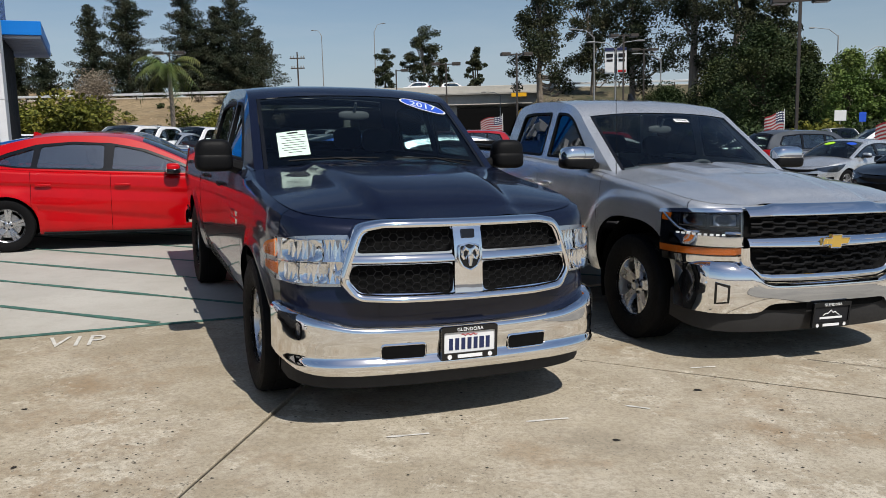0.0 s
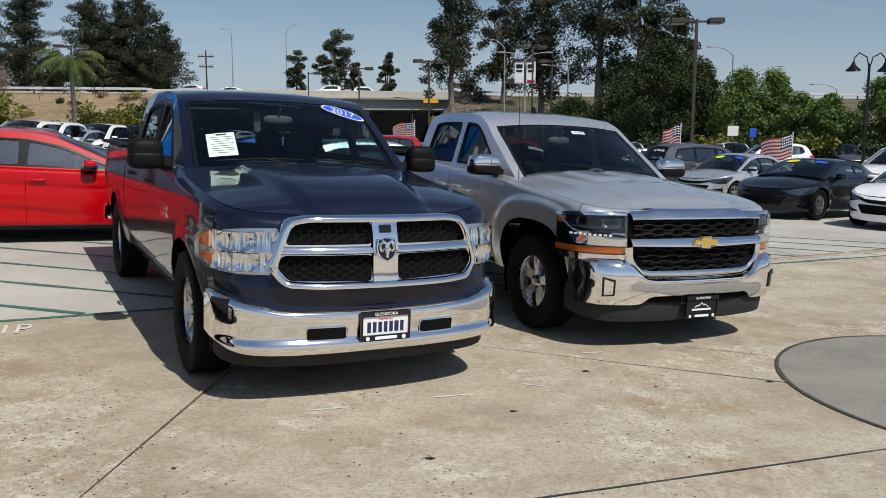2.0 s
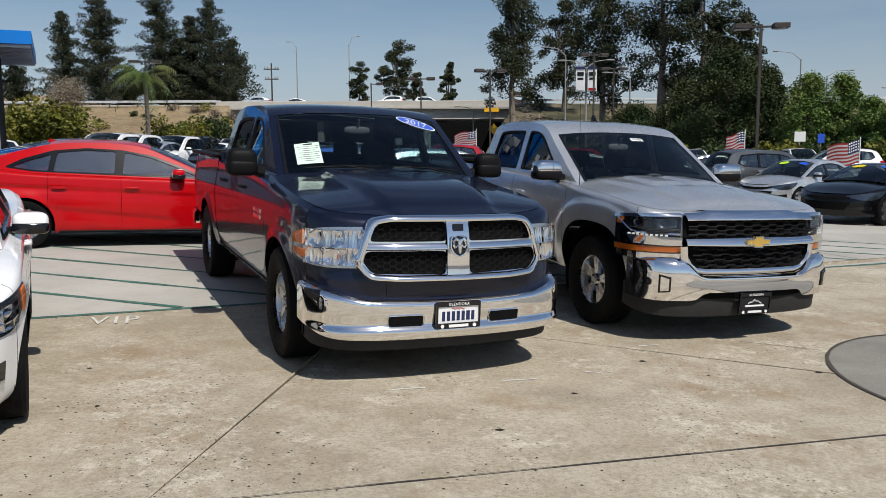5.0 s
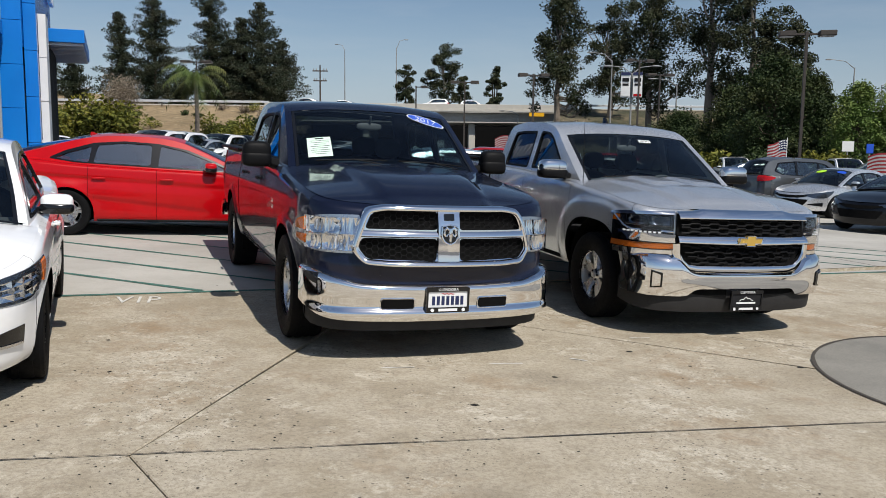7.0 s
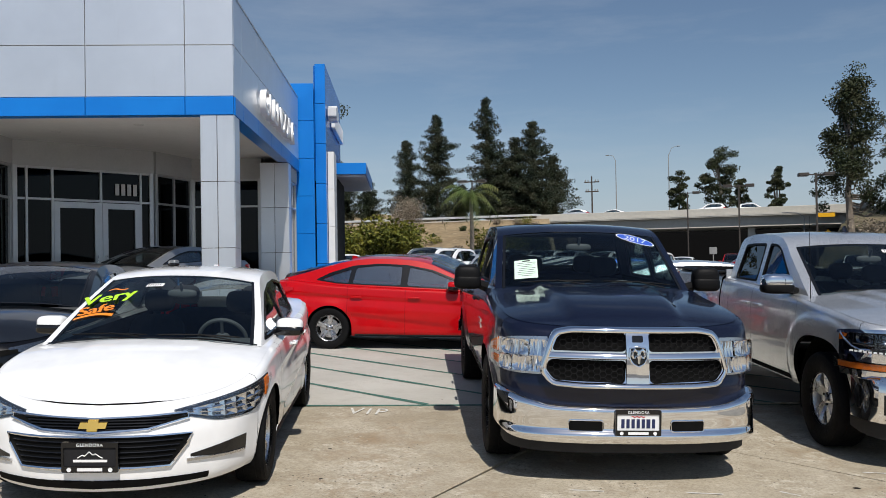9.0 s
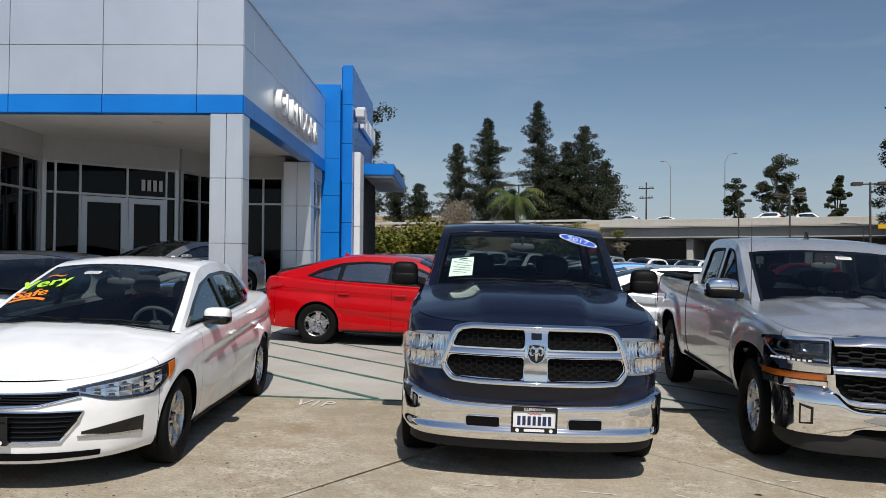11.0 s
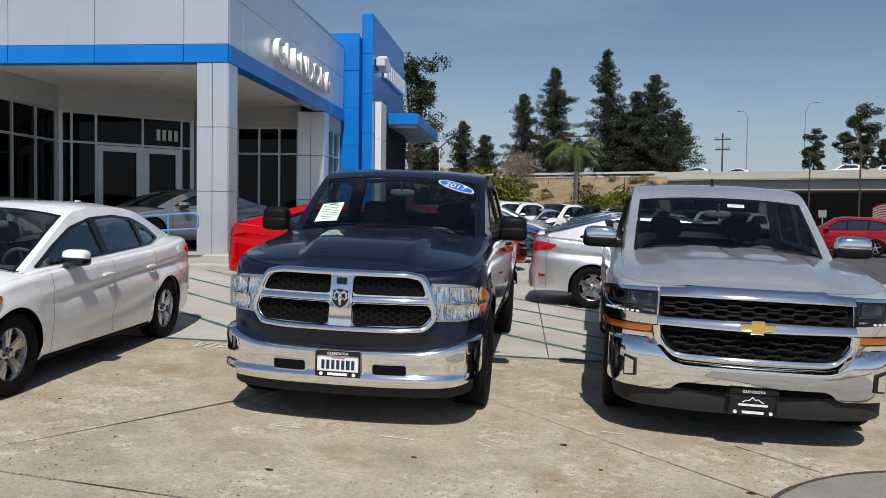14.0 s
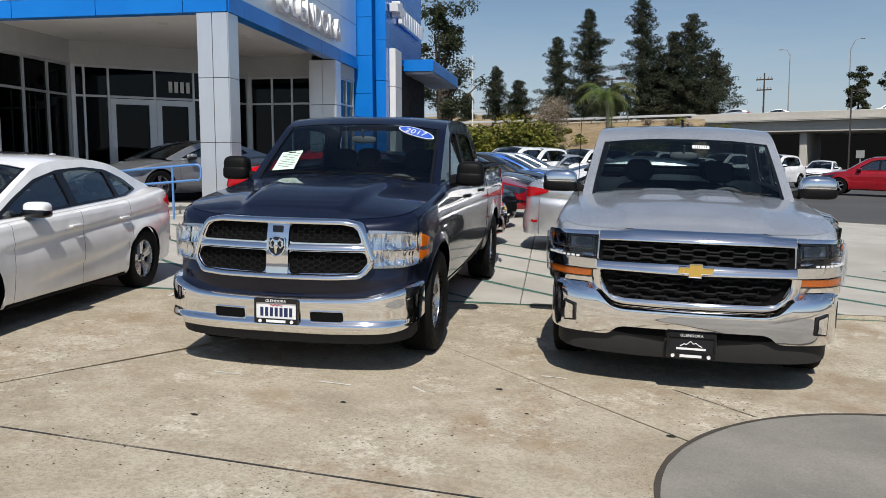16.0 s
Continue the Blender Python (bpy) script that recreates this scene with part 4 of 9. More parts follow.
def make_wheel(parent, x, y, r, width, rim_r, spokes, style, rim_mat, sg, lod=0):
    """A wheel with its outer face at side sg; the axle runs along y."""
    n = 40 if lod == 0 else 20
    m = Matrix.Translation((x, y, r))
    w = width / 2
    rim = MB()
    o = sg
    rim.lathe([(rim_r * 0.99, o * w * 0.80), (rim_r * 1.02, o * w * 0.74), (rim_r * 0.95, o * w * 0.66), (rim_r * 0.88, o * w * 0.2), (rim_r * 0.88, -o * w * 0.8)], n, m)
    face = o * w * (0.62 if style != "cap" else 0.7)
    spoke_parts = []
    star = []
    for k in range(spokes):
        a0 = 2 * math.pi * k / spokes + 0.2
        subs = ((-0.16, -0.1), (0.1, 0.16)) if style == "split" and lod == 0 else ((-0.02, 0.02),)
        for da, db in subs:
            wide = 0.055 if style == "split" else (0.085 if style == "five" else 0.06)
            wide *= rim_r / 0.22
            pts = []
            for f, tw in ((0.2, 1.0), (0.6, 0.72), (0.97, 0.95)):
                ang = a0 + (da + (db - da) * f) * (1.0 if f > 0.3 else 0.4)
                cx, cz = math.cos(ang) * rim_r * f, math.sin(ang) * rim_r * f
                tx, tz = -math.sin(ang), math.cos(ang)
                pts.append((cx, cz, tx, tz, wide * tw / 2, face - o * 0.03 * (1 - f) ** 2))
            P = []
            for cx, cz, tx, tz, h, d in pts:
                P.append([(x + cx + tx * q * h, y + d - o * dd, r + cz + tz * q * h) for q, dd in ((-1.15, 0.03), (-0.8, 0.003), (0.8, 0.003), (1.15, 0.03))])
            if lod == 0:
                spoke_parts.append(MB().grid(P))
            else:
                for cx, cz, tx, tz, h, d in (pts[0], pts[2]):
                    star.append((cx - tx * h, cz - tz * h))
                star += [(pts[2][0] + pts[2][2] * pts[2][4], pts[2][1] + pts[2][3] * pts[2][4]), (pts[0][0] + pts[0][2] * pts[0][4], pts[0][1] + pts[0][3] * pts[0][4])]
    if star:
        rim.prism(star, face - 0.012, face + 0.012, Matrix(((1, 0, 0, x), (0, 0, 1, y), (0, 1, 0, r), (0, 0, 0, 1))))
    rim.lathe([(0.0, face - o * 0.012), (rim_r * 0.14, face - o * 0.012), (rim_r * 0.2, face - o * 0.02), (rim_r * 0.3, face - o * 0.03), (rim_r * 0.3, face - o * 0.07)], 20, m)
    wheel = part("wheel", rim, rim_mat, parent)
    for sp in spoke_parts:
        part("spoke", sp, rim_mat, wheel)
    ty = MB()
    prof = [(rim_r * 0.96, -w * 0.72), (rim_r * 1.06, -w * 0.86), (r * 0.88, -w), (r * 0.965, -w * 0.92), (r, -w * 0.72)]
    prof += [(r * 0.985, -w * 0.38), (r, -w * 0.36), (r, w * 0.36), (r * 0.985, w * 0.38)] if lod == 0 else []
    prof += [(r, w * 0.72), (r * 0.965, w * 0.92), (r * 0.88, w), (rim_r * 1.06, w * 0.86), (rim_r * 0.96, w * 0.72)]
    ty.lathe(prof, n, m)
    part("tyre", ty, M_RUBBER, wheel)
    if lod == 0:
        hub = MB().lathe([(0.0, face + o * 0.004), (rim_r * 0.12, face + o * 0.003), (rim_r * 0.14, face - o * 0.02)], 16, m)
        part("hub_cap", hub, M_SATIN, wheel)
        nuts = MB()
        for k in range(5):
            a = 2 * math.pi * k / 5
            nuts.lathe([(0, face - o * 0.008), (0.011, face - o * 0.01), (0.012, face - o * 0.04)], 6, m @ Matrix.Translation((math.cos(a) * rim_r * 0.22, 0, math.sin(a) * rim_r * 0.22)))
        part("lug_nut", nuts, M_GLOSSBLK, wheel)
        disc = MB().lathe([(0.0, o * w * 0.1), (rim_r * 0.72, o * w * 0.1), (rim_r * 0.72, -o * w * 0.1), (0, -o * w * 0.1)], 24, m)
        part("brake_disc", disc, M_SATIN, wheel, "grey steel brake disc")
    return wheel


class Vehicle:
    """Shared building blocks; a spec holds the numbers of one model."""

    def __init__(self, name, label, category, spec, colour, m, lod=0):
        self.t = thing(name, Matrix.Identity(4), label, category)
        self.q, self.c, self.lod, self.m = spec, colour, lod, m
        q = spec
        self.sh = Shell(q["outline"], q["side"], q["front"], q["rear"], q["top"], q["bot"], q["arches"], q.get("flare", 0.012), q.get("roll", 0.05))
        self.sh.square, self.sh.plateau, self.sh.swage = q.get("square", 2.0), q.get("plateau", 0.0), q.get("swage", ())
        self.rows, self.step = q.get("fine", (22, 0.08)) if lod == 0 else (10, 0.18)

    def add(self, name, mb, mat, label="", smooth=35, under=None):
        return part(name, mb, mat, under or self.t, label, smooth)

    def done(self):
        self.t.matrix_world = self.m
        return self.t

    def lower(self):
        sh, q = self.sh, self.q
        g = 0.0025
        for name, x0, x1 in q["panels"]:
            sa = 0.0 if x0 is None else sh.at_x(x0 + g)
            sb = sh.end if x1 is None else sh.at_x(x1 - g)
            if x0 is None or x1 is None:
                self.add(name, sh.curtain(MB(), sa, sb, self.rows, self.step), self.c)
            else:
                for sg in (1, -1):
                    self.add(name, sh.curtain(MB(), sa, sb, self.rows, self.step, (sg,)), self.c)
        # near-black inner shell puts shade into the gaps between panels
        inner = sh.curtain(MB(), sh.at_x(q["x_back"]), sh.at_x(q["x_nose"]), 5, 0.2, off=-0.03)
        self.add("inner_body", inner, M_LINER_SHADE)
        # floor pan
        w = q["outline"][len(q["outline"]) // 2][1] - 0.1
        z = q["floor"]
        pan = MB().box(((q["x_back"] + q["x_nose"]) / 2, 0, z), (q["x_nose"] - q["x_back"], 2 * w - 0.35, 0.05))
        # wide between the arches, so that no light falls through the cabin
        (xf, _, rf), (xr, _, rb) = q["arches"][:2]
        pan.box(((xf - rf + xr + rb) / 2, 0, z + 0.01), (xf - rf - xr - rb - 0.06, 2 * w + 0.10, 0.04))
        # rear strip added to stop sun that enters by the rear glass
        pan.box(((xr - rb + q["x_back"]) / 2 - 0.08, 0, z + 0.02), (xr - rb - q["x_back"] + 0.10, 2 * w - 0.12, 0.04))
        self.add("floor_pan", pan, M_LINER_SHADE)
        for xc, zc, r in q["arches"]:
            for sg in (1, -1):
                P = [[(xc + (r + 0.012) * math.cos(a), sg * yy, zc + (r + 0.012) * math.sin(a)) for yy in (w + 0.035, w - 0.32)] for a in np.linspace(-0.35, math.pi + 0.35, 18)]
                mb = MB().grid(P)
                mb.prism([(xc + (r + 0.012) * math.cos(a), zc + (r + 0.012) * math.sin(a)) for a in np.linspace(-0.35, math.pi + 0.35, 18)], 0, 0.01, Matrix(((1, 0, 0, 0), (0, 0, 1, sg * (w - 0.32)), (0, 1, 0, 0), (0, 0, 0, 1))))
                self.add("wheel_arch_liner", mb, M_LINER_SHADE)

    def cover(self, name, s0, s1, crown, shape=None, n=17, mat=None, label=""):
        """Bonnet or boot lid: lines across between the two top edges."""
        sh = self.sh
        c = np.unique(np.r_[np.linspace(s0, s1, 64 if self.lod == 0 else 12)])
        x = np.interp(c, sh.s, sh.x)
        e = sh.pos(c, sh.top(x) - 0.001)
        v = np.linspace(-1, 1, n if self.lod == 0 else 7)
        P = np.zeros((len(c), len(v), 3))
        P[:, :, 0] = e[:, None, 0]
        P[:, :, 1] = e[:, None, 1] * v[None, :]
        cr = spl(crown)(x)[:, None]
        P[:, :, 2] = e[:, None, 2] + cr * (1 - np.abs(v[None, :]) ** 2.2)
        if shape is not None:
            P[:, :, 2] += shape(P[:, :, 0], P[:, :, 1])
        return self.add(name, MB().grid(P), mat or self.c, label)

    def spine(self):
        """The line of windshield, roof and rear window, with its half widths."""
        q = self.q
        pts = np.array(q["spine"], float)
        t = np.r_[0, np.cumsum(np.hypot(*np.diff(pts, axis=0).T))]
        fx, fz = spl(list(zip(t, pts[:, 0]))), spl(list(zip(t, pts[:, 1])))
        return t, fx, fz

    def half(self, x, z):
        q = self.q
        return spl(q["gy"])(x) - q["tumble"] * (np.asarray(z, float) - q["belt"])

    def house(self):
        q = self.q
        t, fx, fz = self.spine()
        a, b = t[q["i_roof"]], t[q["i_back"]]
        nv = 15 if self.lod == 0 else 7

        def strip(t0, t1, v0, v1, nu, lift=0.0, bow=None):
            u = np.linspace(t0, t1, nu)
            x, z = fx(u), fz(u)
            dx, dz = fx(u + 0.01) - fx(u - 0.01), fz(u + 0.01) - fz(u - 0.01)
            k = np.hypot(dx, dz) + 1e-9
            n0, n1 = dz / k, -dx / k
            s = np.where(n1 < 0, -1, 1)
            n0, n1 = n0 * s, n1 * s
            w = self.half(x, z)
            v = np.linspace(v0, v1, nv)
            h = (spl(q["bow"])(u)[:, None]) * (1 - np.abs(v[None, :]) ** 2.4) + lift
            P = np.zeros((nu, nv, 3))
            P[:, :, 0] = x[:, None] + n0[:, None] * h
            P[:, :, 1] = w[:, None] * v[None, :]
            P[:, :, 2] = z[:, None] + n1[:, None] * h
            return P

        e, edge = q.get("pillar", 0.9), q.get("edge", 0.05)
        n = 12 if self.lod == 0 else 5
        roof = MB().grid(strip(a - edge, b, -1, 1, n * 2))
        for v0, v1 in ((-1, -e), (e, 1)):
            roof.grid(strip(0.02, a - edge, v0, v1, n))
            roof.grid(strip(b, t[-1], v0, v1, n))
        self.add("roof", roof, self.c)
        ws = MB().grid(strip(0.0, a - edge, -e + 0.004, e - 0.004, n, -0.004))
        w_ob = self.add("windshield", ws, M_GLASS, "clear laminated windshield")
        w_ob.visible_shadow = False
        self.ws = lambda f, v, lift: strip(f * (a - edge), f * (a - edge) + 0.001, v, v + 0.001, 2, lift)[0, 0]
        frit = MB()
        frit.grid(strip(a - edge - 0.03, a - edge + 0.004, -e + 0.004, e - 0.004, 3, -0.006))
        frit.grid(strip(0.0, 0.02, -e + 0.004, e - 0.004, 3, 0.001))
        for v0, v1 in ((-e + 0.004, -e + 0.034), (e - 0.034, e - 0.004)):
            frit.grid(strip(0.0, a - edge, v0, v1, n, 0.001))
        self.add("windshield_seal", frit, M_GLOSSBLK)
        bw = MB().grid(strip(b + 0.05, t[-1] - 0.02, -e + 0.004, e - 0.004, n, -0.004))
        r_ob = self.add("rear_window", bw, M_REARG, "tinted rear window")
        r_ob.visible_shadow = False
        rs = MB().grid(strip(b, b + 0.07, -e, e, 3, -0.006)).grid(strip(t[-1] - 0.05, t[-1], -e, e, 3, 0.0))
        self.add("rear_window_seal", rs, M_GLOSSBLK)
        # shoulders between the skin and the foot of the cab
        xs = np.linspace(float(q["spine"][-1][0]), float(q["spine"][0][0]), 30 if self.lod == 0 else 12)
        for sg in (1, -1):
            P = []
            for x in xs:
                o = self.sh.pos(self.sh.at_x(x), float(self.sh.top(x)) - 0.001, 0.0, sg)
                zt = float(self.sh.top(x))
                w = min(float(self.half(x, zt)) - 0.012, abs(o[1]) - 0.002)
                P.append([(o[0], o[1], o[2]), (x, sg * (w + 0.4 * (abs(o[1]) - w)), zt + 0.006), (x, sg * w, zt + 0.008)])
            self.add("shoulder", MB().grid(P, flip=sg < 0), self.c)
        # sides with window openings
        u = np.linspace(0, t[-1], 46)
        top = [(float(x), float(z)) for x, z in zip(fx(u), fz(u))]
        base = [(x, float(self.sh.top(x)) - 0.02) for x in np.linspace(top[-1][0], top[0][0], 12)]
        outer = dense(top[:-1] + base[:-1], 0.12)

        for sg in (1, -1):
            def place(x, z, d, sg=sg):
                return (x, sg * (float(self.half(x, z)) - d), z)

            def out(x, z, d, sg=sg):
                return (x, sg * (float(self.half(x, z)) + 0.004 - d), z)

            def deep(x, z, d, sg=sg):
                return (x, sg * (float(self.half(x, z)) - 0.012 - d), z)

            dlo = [dense(rounded(p, r), 0.1) for p, r in q["dlo"]]
            self.add("cab_side", MB().holed(outer, dlo, 0.03, place), self.c, smooth=25)
            panes = [rounded(p, r) for p, r in q["panes"]]
            if q.get("dlo_trim", True):
                for k, d in enumerate(dlo):
                    inside = [dense(p, 0.12) for p, w in zip(panes, q["pane_in"]) if w == k]
                    self.add("window_trim", MB().holed(d, inside, 0.022, out), q.get("trim_mat", M_GLOSSBLK), smooth=25)
            for p in panes:
                c = Vector((sum(a for a, _ in p) / len(p), sum(b for _, b in p) / len(p)))
                grown = [tuple(c + (Vector(w) - c) * 1.03) for w in p]
                pane = self.add("side_window", MB().holed(grown, [], 0.004, deep), q.get("side_glass", M_TINT), smooth=0)
                pane.visible_shadow = False

    def inside(self, seats, wheel_at, dash):
        q = self.q
        x0, z0, depth = dash
        t, fx, fz = self.spine()
        w = float(self.half(x0, z0)) - 0.06
        mb = MB()
        P = []
        for f, dz in ((0.0, -0.25), (0.0, -0.02), (0.25, 0.0), (0.8, -0.03), (1.0, -0.02), (1.05, -0.2), (1.0, -0.45)):
            P.append([(x0 - depth * f + 0.03 * (1 - f) + 0.07 * (1 - v * v) * (1 - f), w * v, z0 + dz) for v in np.linspace(-1, 1, 9)])
        mb.grid(P)
        self.add("dashboard", mb, M_DASH)
        if self.lod:
            for x, y in seats:
                self.add("seat", MB().box((x, y, z0 - 0.1), (0.14, 0.5, 0.75), None, 0.06), M_SEAT)
            return
        for x, y, wide in [(s[0], s[1], s[2] if len(s) > 2 else 0.5) for s in seats]:
            mb = MB()
            rot = Matrix.Translation((x, y, z0 - 0.62)) @ Matrix.Rotation(radians(-14), 4, "Y")
            blob(mb, (0, 0, 0.36), (0.075, wide / 2, 0.38), 4, 20, 12, rot)
            seat = self.add("seat", mb, M_SEAT)
            cush = MB()
            blob(cush, (x + 0.28, y, z0 - 0.6), (0.3, wide / 2, 0.1), 4)
            self.add("seat_cushion", cush, M_SEAT, under=seat)
            head = MB()
            for yy in ((0,) if wide < 0.7 else (-wide * 0.3, wide * 0.3)):
                blob(head, (0.0, yy, 0.86), (0.055, 0.135, 0.1), 3.2, 16, 10, rot)
                head.tube([rot @ Vector((0, yy - 0.05, 0.7)), rot @ Vector((0, yy - 0.05, 0.8))], 0.008, 6)
                head.tube([rot @ Vector((0, yy + 0.05, 0.7)), rot @ Vector((0, yy + 0.05, 0.8))], 0.008, 6)
            self.add("headrest", head, M_SEAT, under=seat)
        p = Vector(self.ws(0.9, 0.0, -0.09))
        mb = MB()
        blob(mb, (p.x - 0.03, 0, p.z - 0.03), (0.025, 0.12, 0.035), 3, 14, 8)
        mb.tube([(p.x - 0.02, 0, p.z - 0.02), (p.x + 0.03, 0, p.z + 0.06)], 0.01, 6)
        self.add("inner_mirror", mb, M_DASH)
        x, y, z = wheel_at
        mw = Matrix.Translation((x, y, z)) @ Matrix.Rotation(radians(-65), 4, "Y")
        mb = MB()
        mb.tube([mw @ Vector((0.19 * math.cos(a), 0.19 * math.sin(a), 0)) for a in np.linspace(0, 2 * math.pi, 33)[:-1]], 0.016, 8, closed=True)
        blob(mb, (0, 0, 0), (0.07, 0.06, 0.03), 3, 14, 8, mw)
        for a in (0.0, math.pi, -math.pi / 2):
            mb.tube([mw @ Vector((0.05 * math.cos(a + math.pi / 2), 0.05 * math.sin(a + math.pi / 2), 0)), mw @ Vector((0.185 * math.cos(a + math.pi / 2), 0.185 * math.sin(a + math.pi / 2), 0))], 0.014, 6)
        self.add("steering_wheel", mb, M_DASH)

    def mirrors(self, x, y, z, size, cap_mat, low_mat, arm=0.12, low_at=0.42):
        for sg in (1, -1):
            mb = MB()
            blob(mb, (x, sg * y, z), size, 3.6, 20, 12)
            mir = self.add("door_mirror", mb, cap_mat)
            low = MB()
            blob(low, (x + 0.002, sg * y, z - size[2] * low_at), (size[0] * 1.06, size[1] * 1.03, size[2] * (1.04 - low_at)), 4, 20, 10)
            low.tube([(x - 0.02, sg * (y - size[1] * 0.7), z - size[2] * 0.55), (x - 0.03, sg * (y - size[1] - arm), z - size[2] * 0.85)], [size[2] * 0.38, size[2] * 0.46], 10)
            self.add("mirror_foot", low, low_mat, under=mir)
            face = MB().box((x - size[0] * 0.93, sg * y, z), (0.02, size[1] * 1.55, size[2] * 1.3), None, 0.008)
            self.add("mirror_glass", face, M_CHROME, under=mir)

    def handles(self, xs, z, mat, off=0.0):
        for x in xs:
            for sg in (1, -1):
                p = self.sh.pos(self.sh.at_x(x), z, 0.0, sg)
                mb = MB()
                blob(mb, (p[0], p[1] + sg * 0.022, z), (0.095, 0.013, 0.017), 3, 16, 8)
                mb.box((p[0] - 0.07, p[1] + sg * 0.006, z), (0.03, 0.03, 0.02), None, 0.004)
                mb.box((p[0] + 0.07, p[1] + sg * 0.006, z), (0.03, 0.03, 0.02), None, 0.004)
                self.add("door_handle", mb, mat)

    def wipers(self, spans):
        for v0, v1, f0, f1 in spans:
            mb = MB()
            n = 9
            mb.tube([self.ws(f0 + (f1 - f0) * k / (n - 1), v0 + (v1 - v0) * k / (n - 1), 0.018) for k in range(n)], 0.0055, 6)
            mb.tube([self.ws(0.0, v0 * 0.9 + v1 * 0.1, 0.02), self.ws((f0 + f1) / 2, (v0 + v1) / 2, 0.024)], 0.005, 6)
            self.add("wiper", mb, M_PLASTIC)


def recolour(ob, swap):
    """Gives parts of a copy another paint."""
    for o in ob.children_recursive:
        if o.type == "MESH" and o.material_slots and o.material_slots[0].material in swap:
            k = o.material_slots[0].material
            o.material_slots[0].link = "OBJECT"
            o.material_slots[0].material = swap[k]


# plate holder with a framed plate; the number itself stays as plain bars
def number_plate(v, x, z, dark, tilt=0.0):
    m = Matrix.Translation((x, 0, z)) @ Matrix.Rotation(radians(tilt), 4, "Y")
    fr = MB()
    outer = rounded([(-0.158, -0.088), (0.158, -0.088), (0.158, 0.088), (-0.158, 0.088)], 0.012)
    hole = rounded([(-0.145, -0.052), (0.145, -0.052), (0.145, 0.058), (-0.145, 0.058)], 0.006)
    fr.holed(outer, [hole], 0.02, lambda y, zz, d: m @ Vector((0.012 - d, y, zz)))
    frame_ob = v.add("plate_frame", fr, M_GLOSSBLK, "black dealer plate frame with white lettering")
    pl = MB().box((0.0, 0, 0.002), (0.006, 0.3, 0.12), m)
    v.add("plate", pl, M_INK if dark else M_PLATE, "black dealer card with a white mountain line" if dark else "white plate with dark blue figures", under=frame_ob)
    bars = MB()
    if dark:
        pts = [(-0.07, -0.005), (-0.045, 0.012), (-0.03, 0.006), (-0.005, 0.032), (0.015, 0.012), (0.03, 0.02), (0.05, 0.004), (0.07, -0.005)]
        for a, b in zip(pts, pts[1:]):
            bars.tube([m @ Vector((0.005, *a)), m @ Vector((0.005, *b))], 0.003, 4)
        bars.box((0.004, 0, -0.022), (0.004, 0.19, 0.014), m)
    else:
        for k in range(7):
            bars.box((0.004, -0.105 + k * 0.035, -0.006), (0.003, 0.022 if k != 5 else 0.026, 0.062), m)
    v.add("plate_print", bars, M_STICKWHITE if dark else M_DKBLUEINK, under=frame_ob)
    if not dark:
        script = MB()
        script.tube([m @ Vector((0.004, -0.045 + 0.09 * k / 12, 0.041 + 0.005 * math.sin(k * 1.6))) for k in range(13)], 0.0028, 4)
        v.add("plate_script", script, M_TAIL, under=frame_ob)
    letters("GLENDORA", 0.026, 0.0012, M_STICKWHITE, "frame_lettering", m @ Matrix(((0, 0, 1, 0.0135), (1, 0, 0, 0), (0, 1, 0, 0.064), (0, 0, 0, 1))), frame_ob, tight=1.1)
    low = MB().box((0.0135, 0, -0.07), (0.003, 0.14, 0.018), m)
    for y in (-0.115, 0.115):
        low.lathe([(0, 0.0), (0.013, 0.0), (0.013, 0.002)], 14, m @ Matrix.Translation((0.0135, y, -0.07)) @ Matrix.Rotation(radians(-90), 4, "Z"))
    v.add("frame_print", low, M_STICKWHITE, under=frame_ob)


def headlamp_bowls(v, sa, sb, zlo, zhi, off, n, mat, sg, under, depth=0.026):
    """Smooth round reflector bowls side by side behind a lens."""
    for i in range(n):
        P = []
        for f in np.linspace(0, 1, 13):
            e = (i + 0.02 + 0.96 * f) / n
            row = []
            for h in np.linspace(0, 1, 11):
                r2 = (2 * f - 1) ** 2 + (2 * h - 1) ** 2
                d = off - depth * max(0.0, 1.05 - r2) ** 0.6 - 0.006 * (r2 > 1.05)
                row.append(v.sh.pos(sa + (sb - sa) * e, zlo(e) + (zhi(e) - zlo(e)) * h, d, sg))
            P.append(row)
        v.add("reflector", MB().grid(P, flip=sg < 0), mat, smooth=50, under=under)


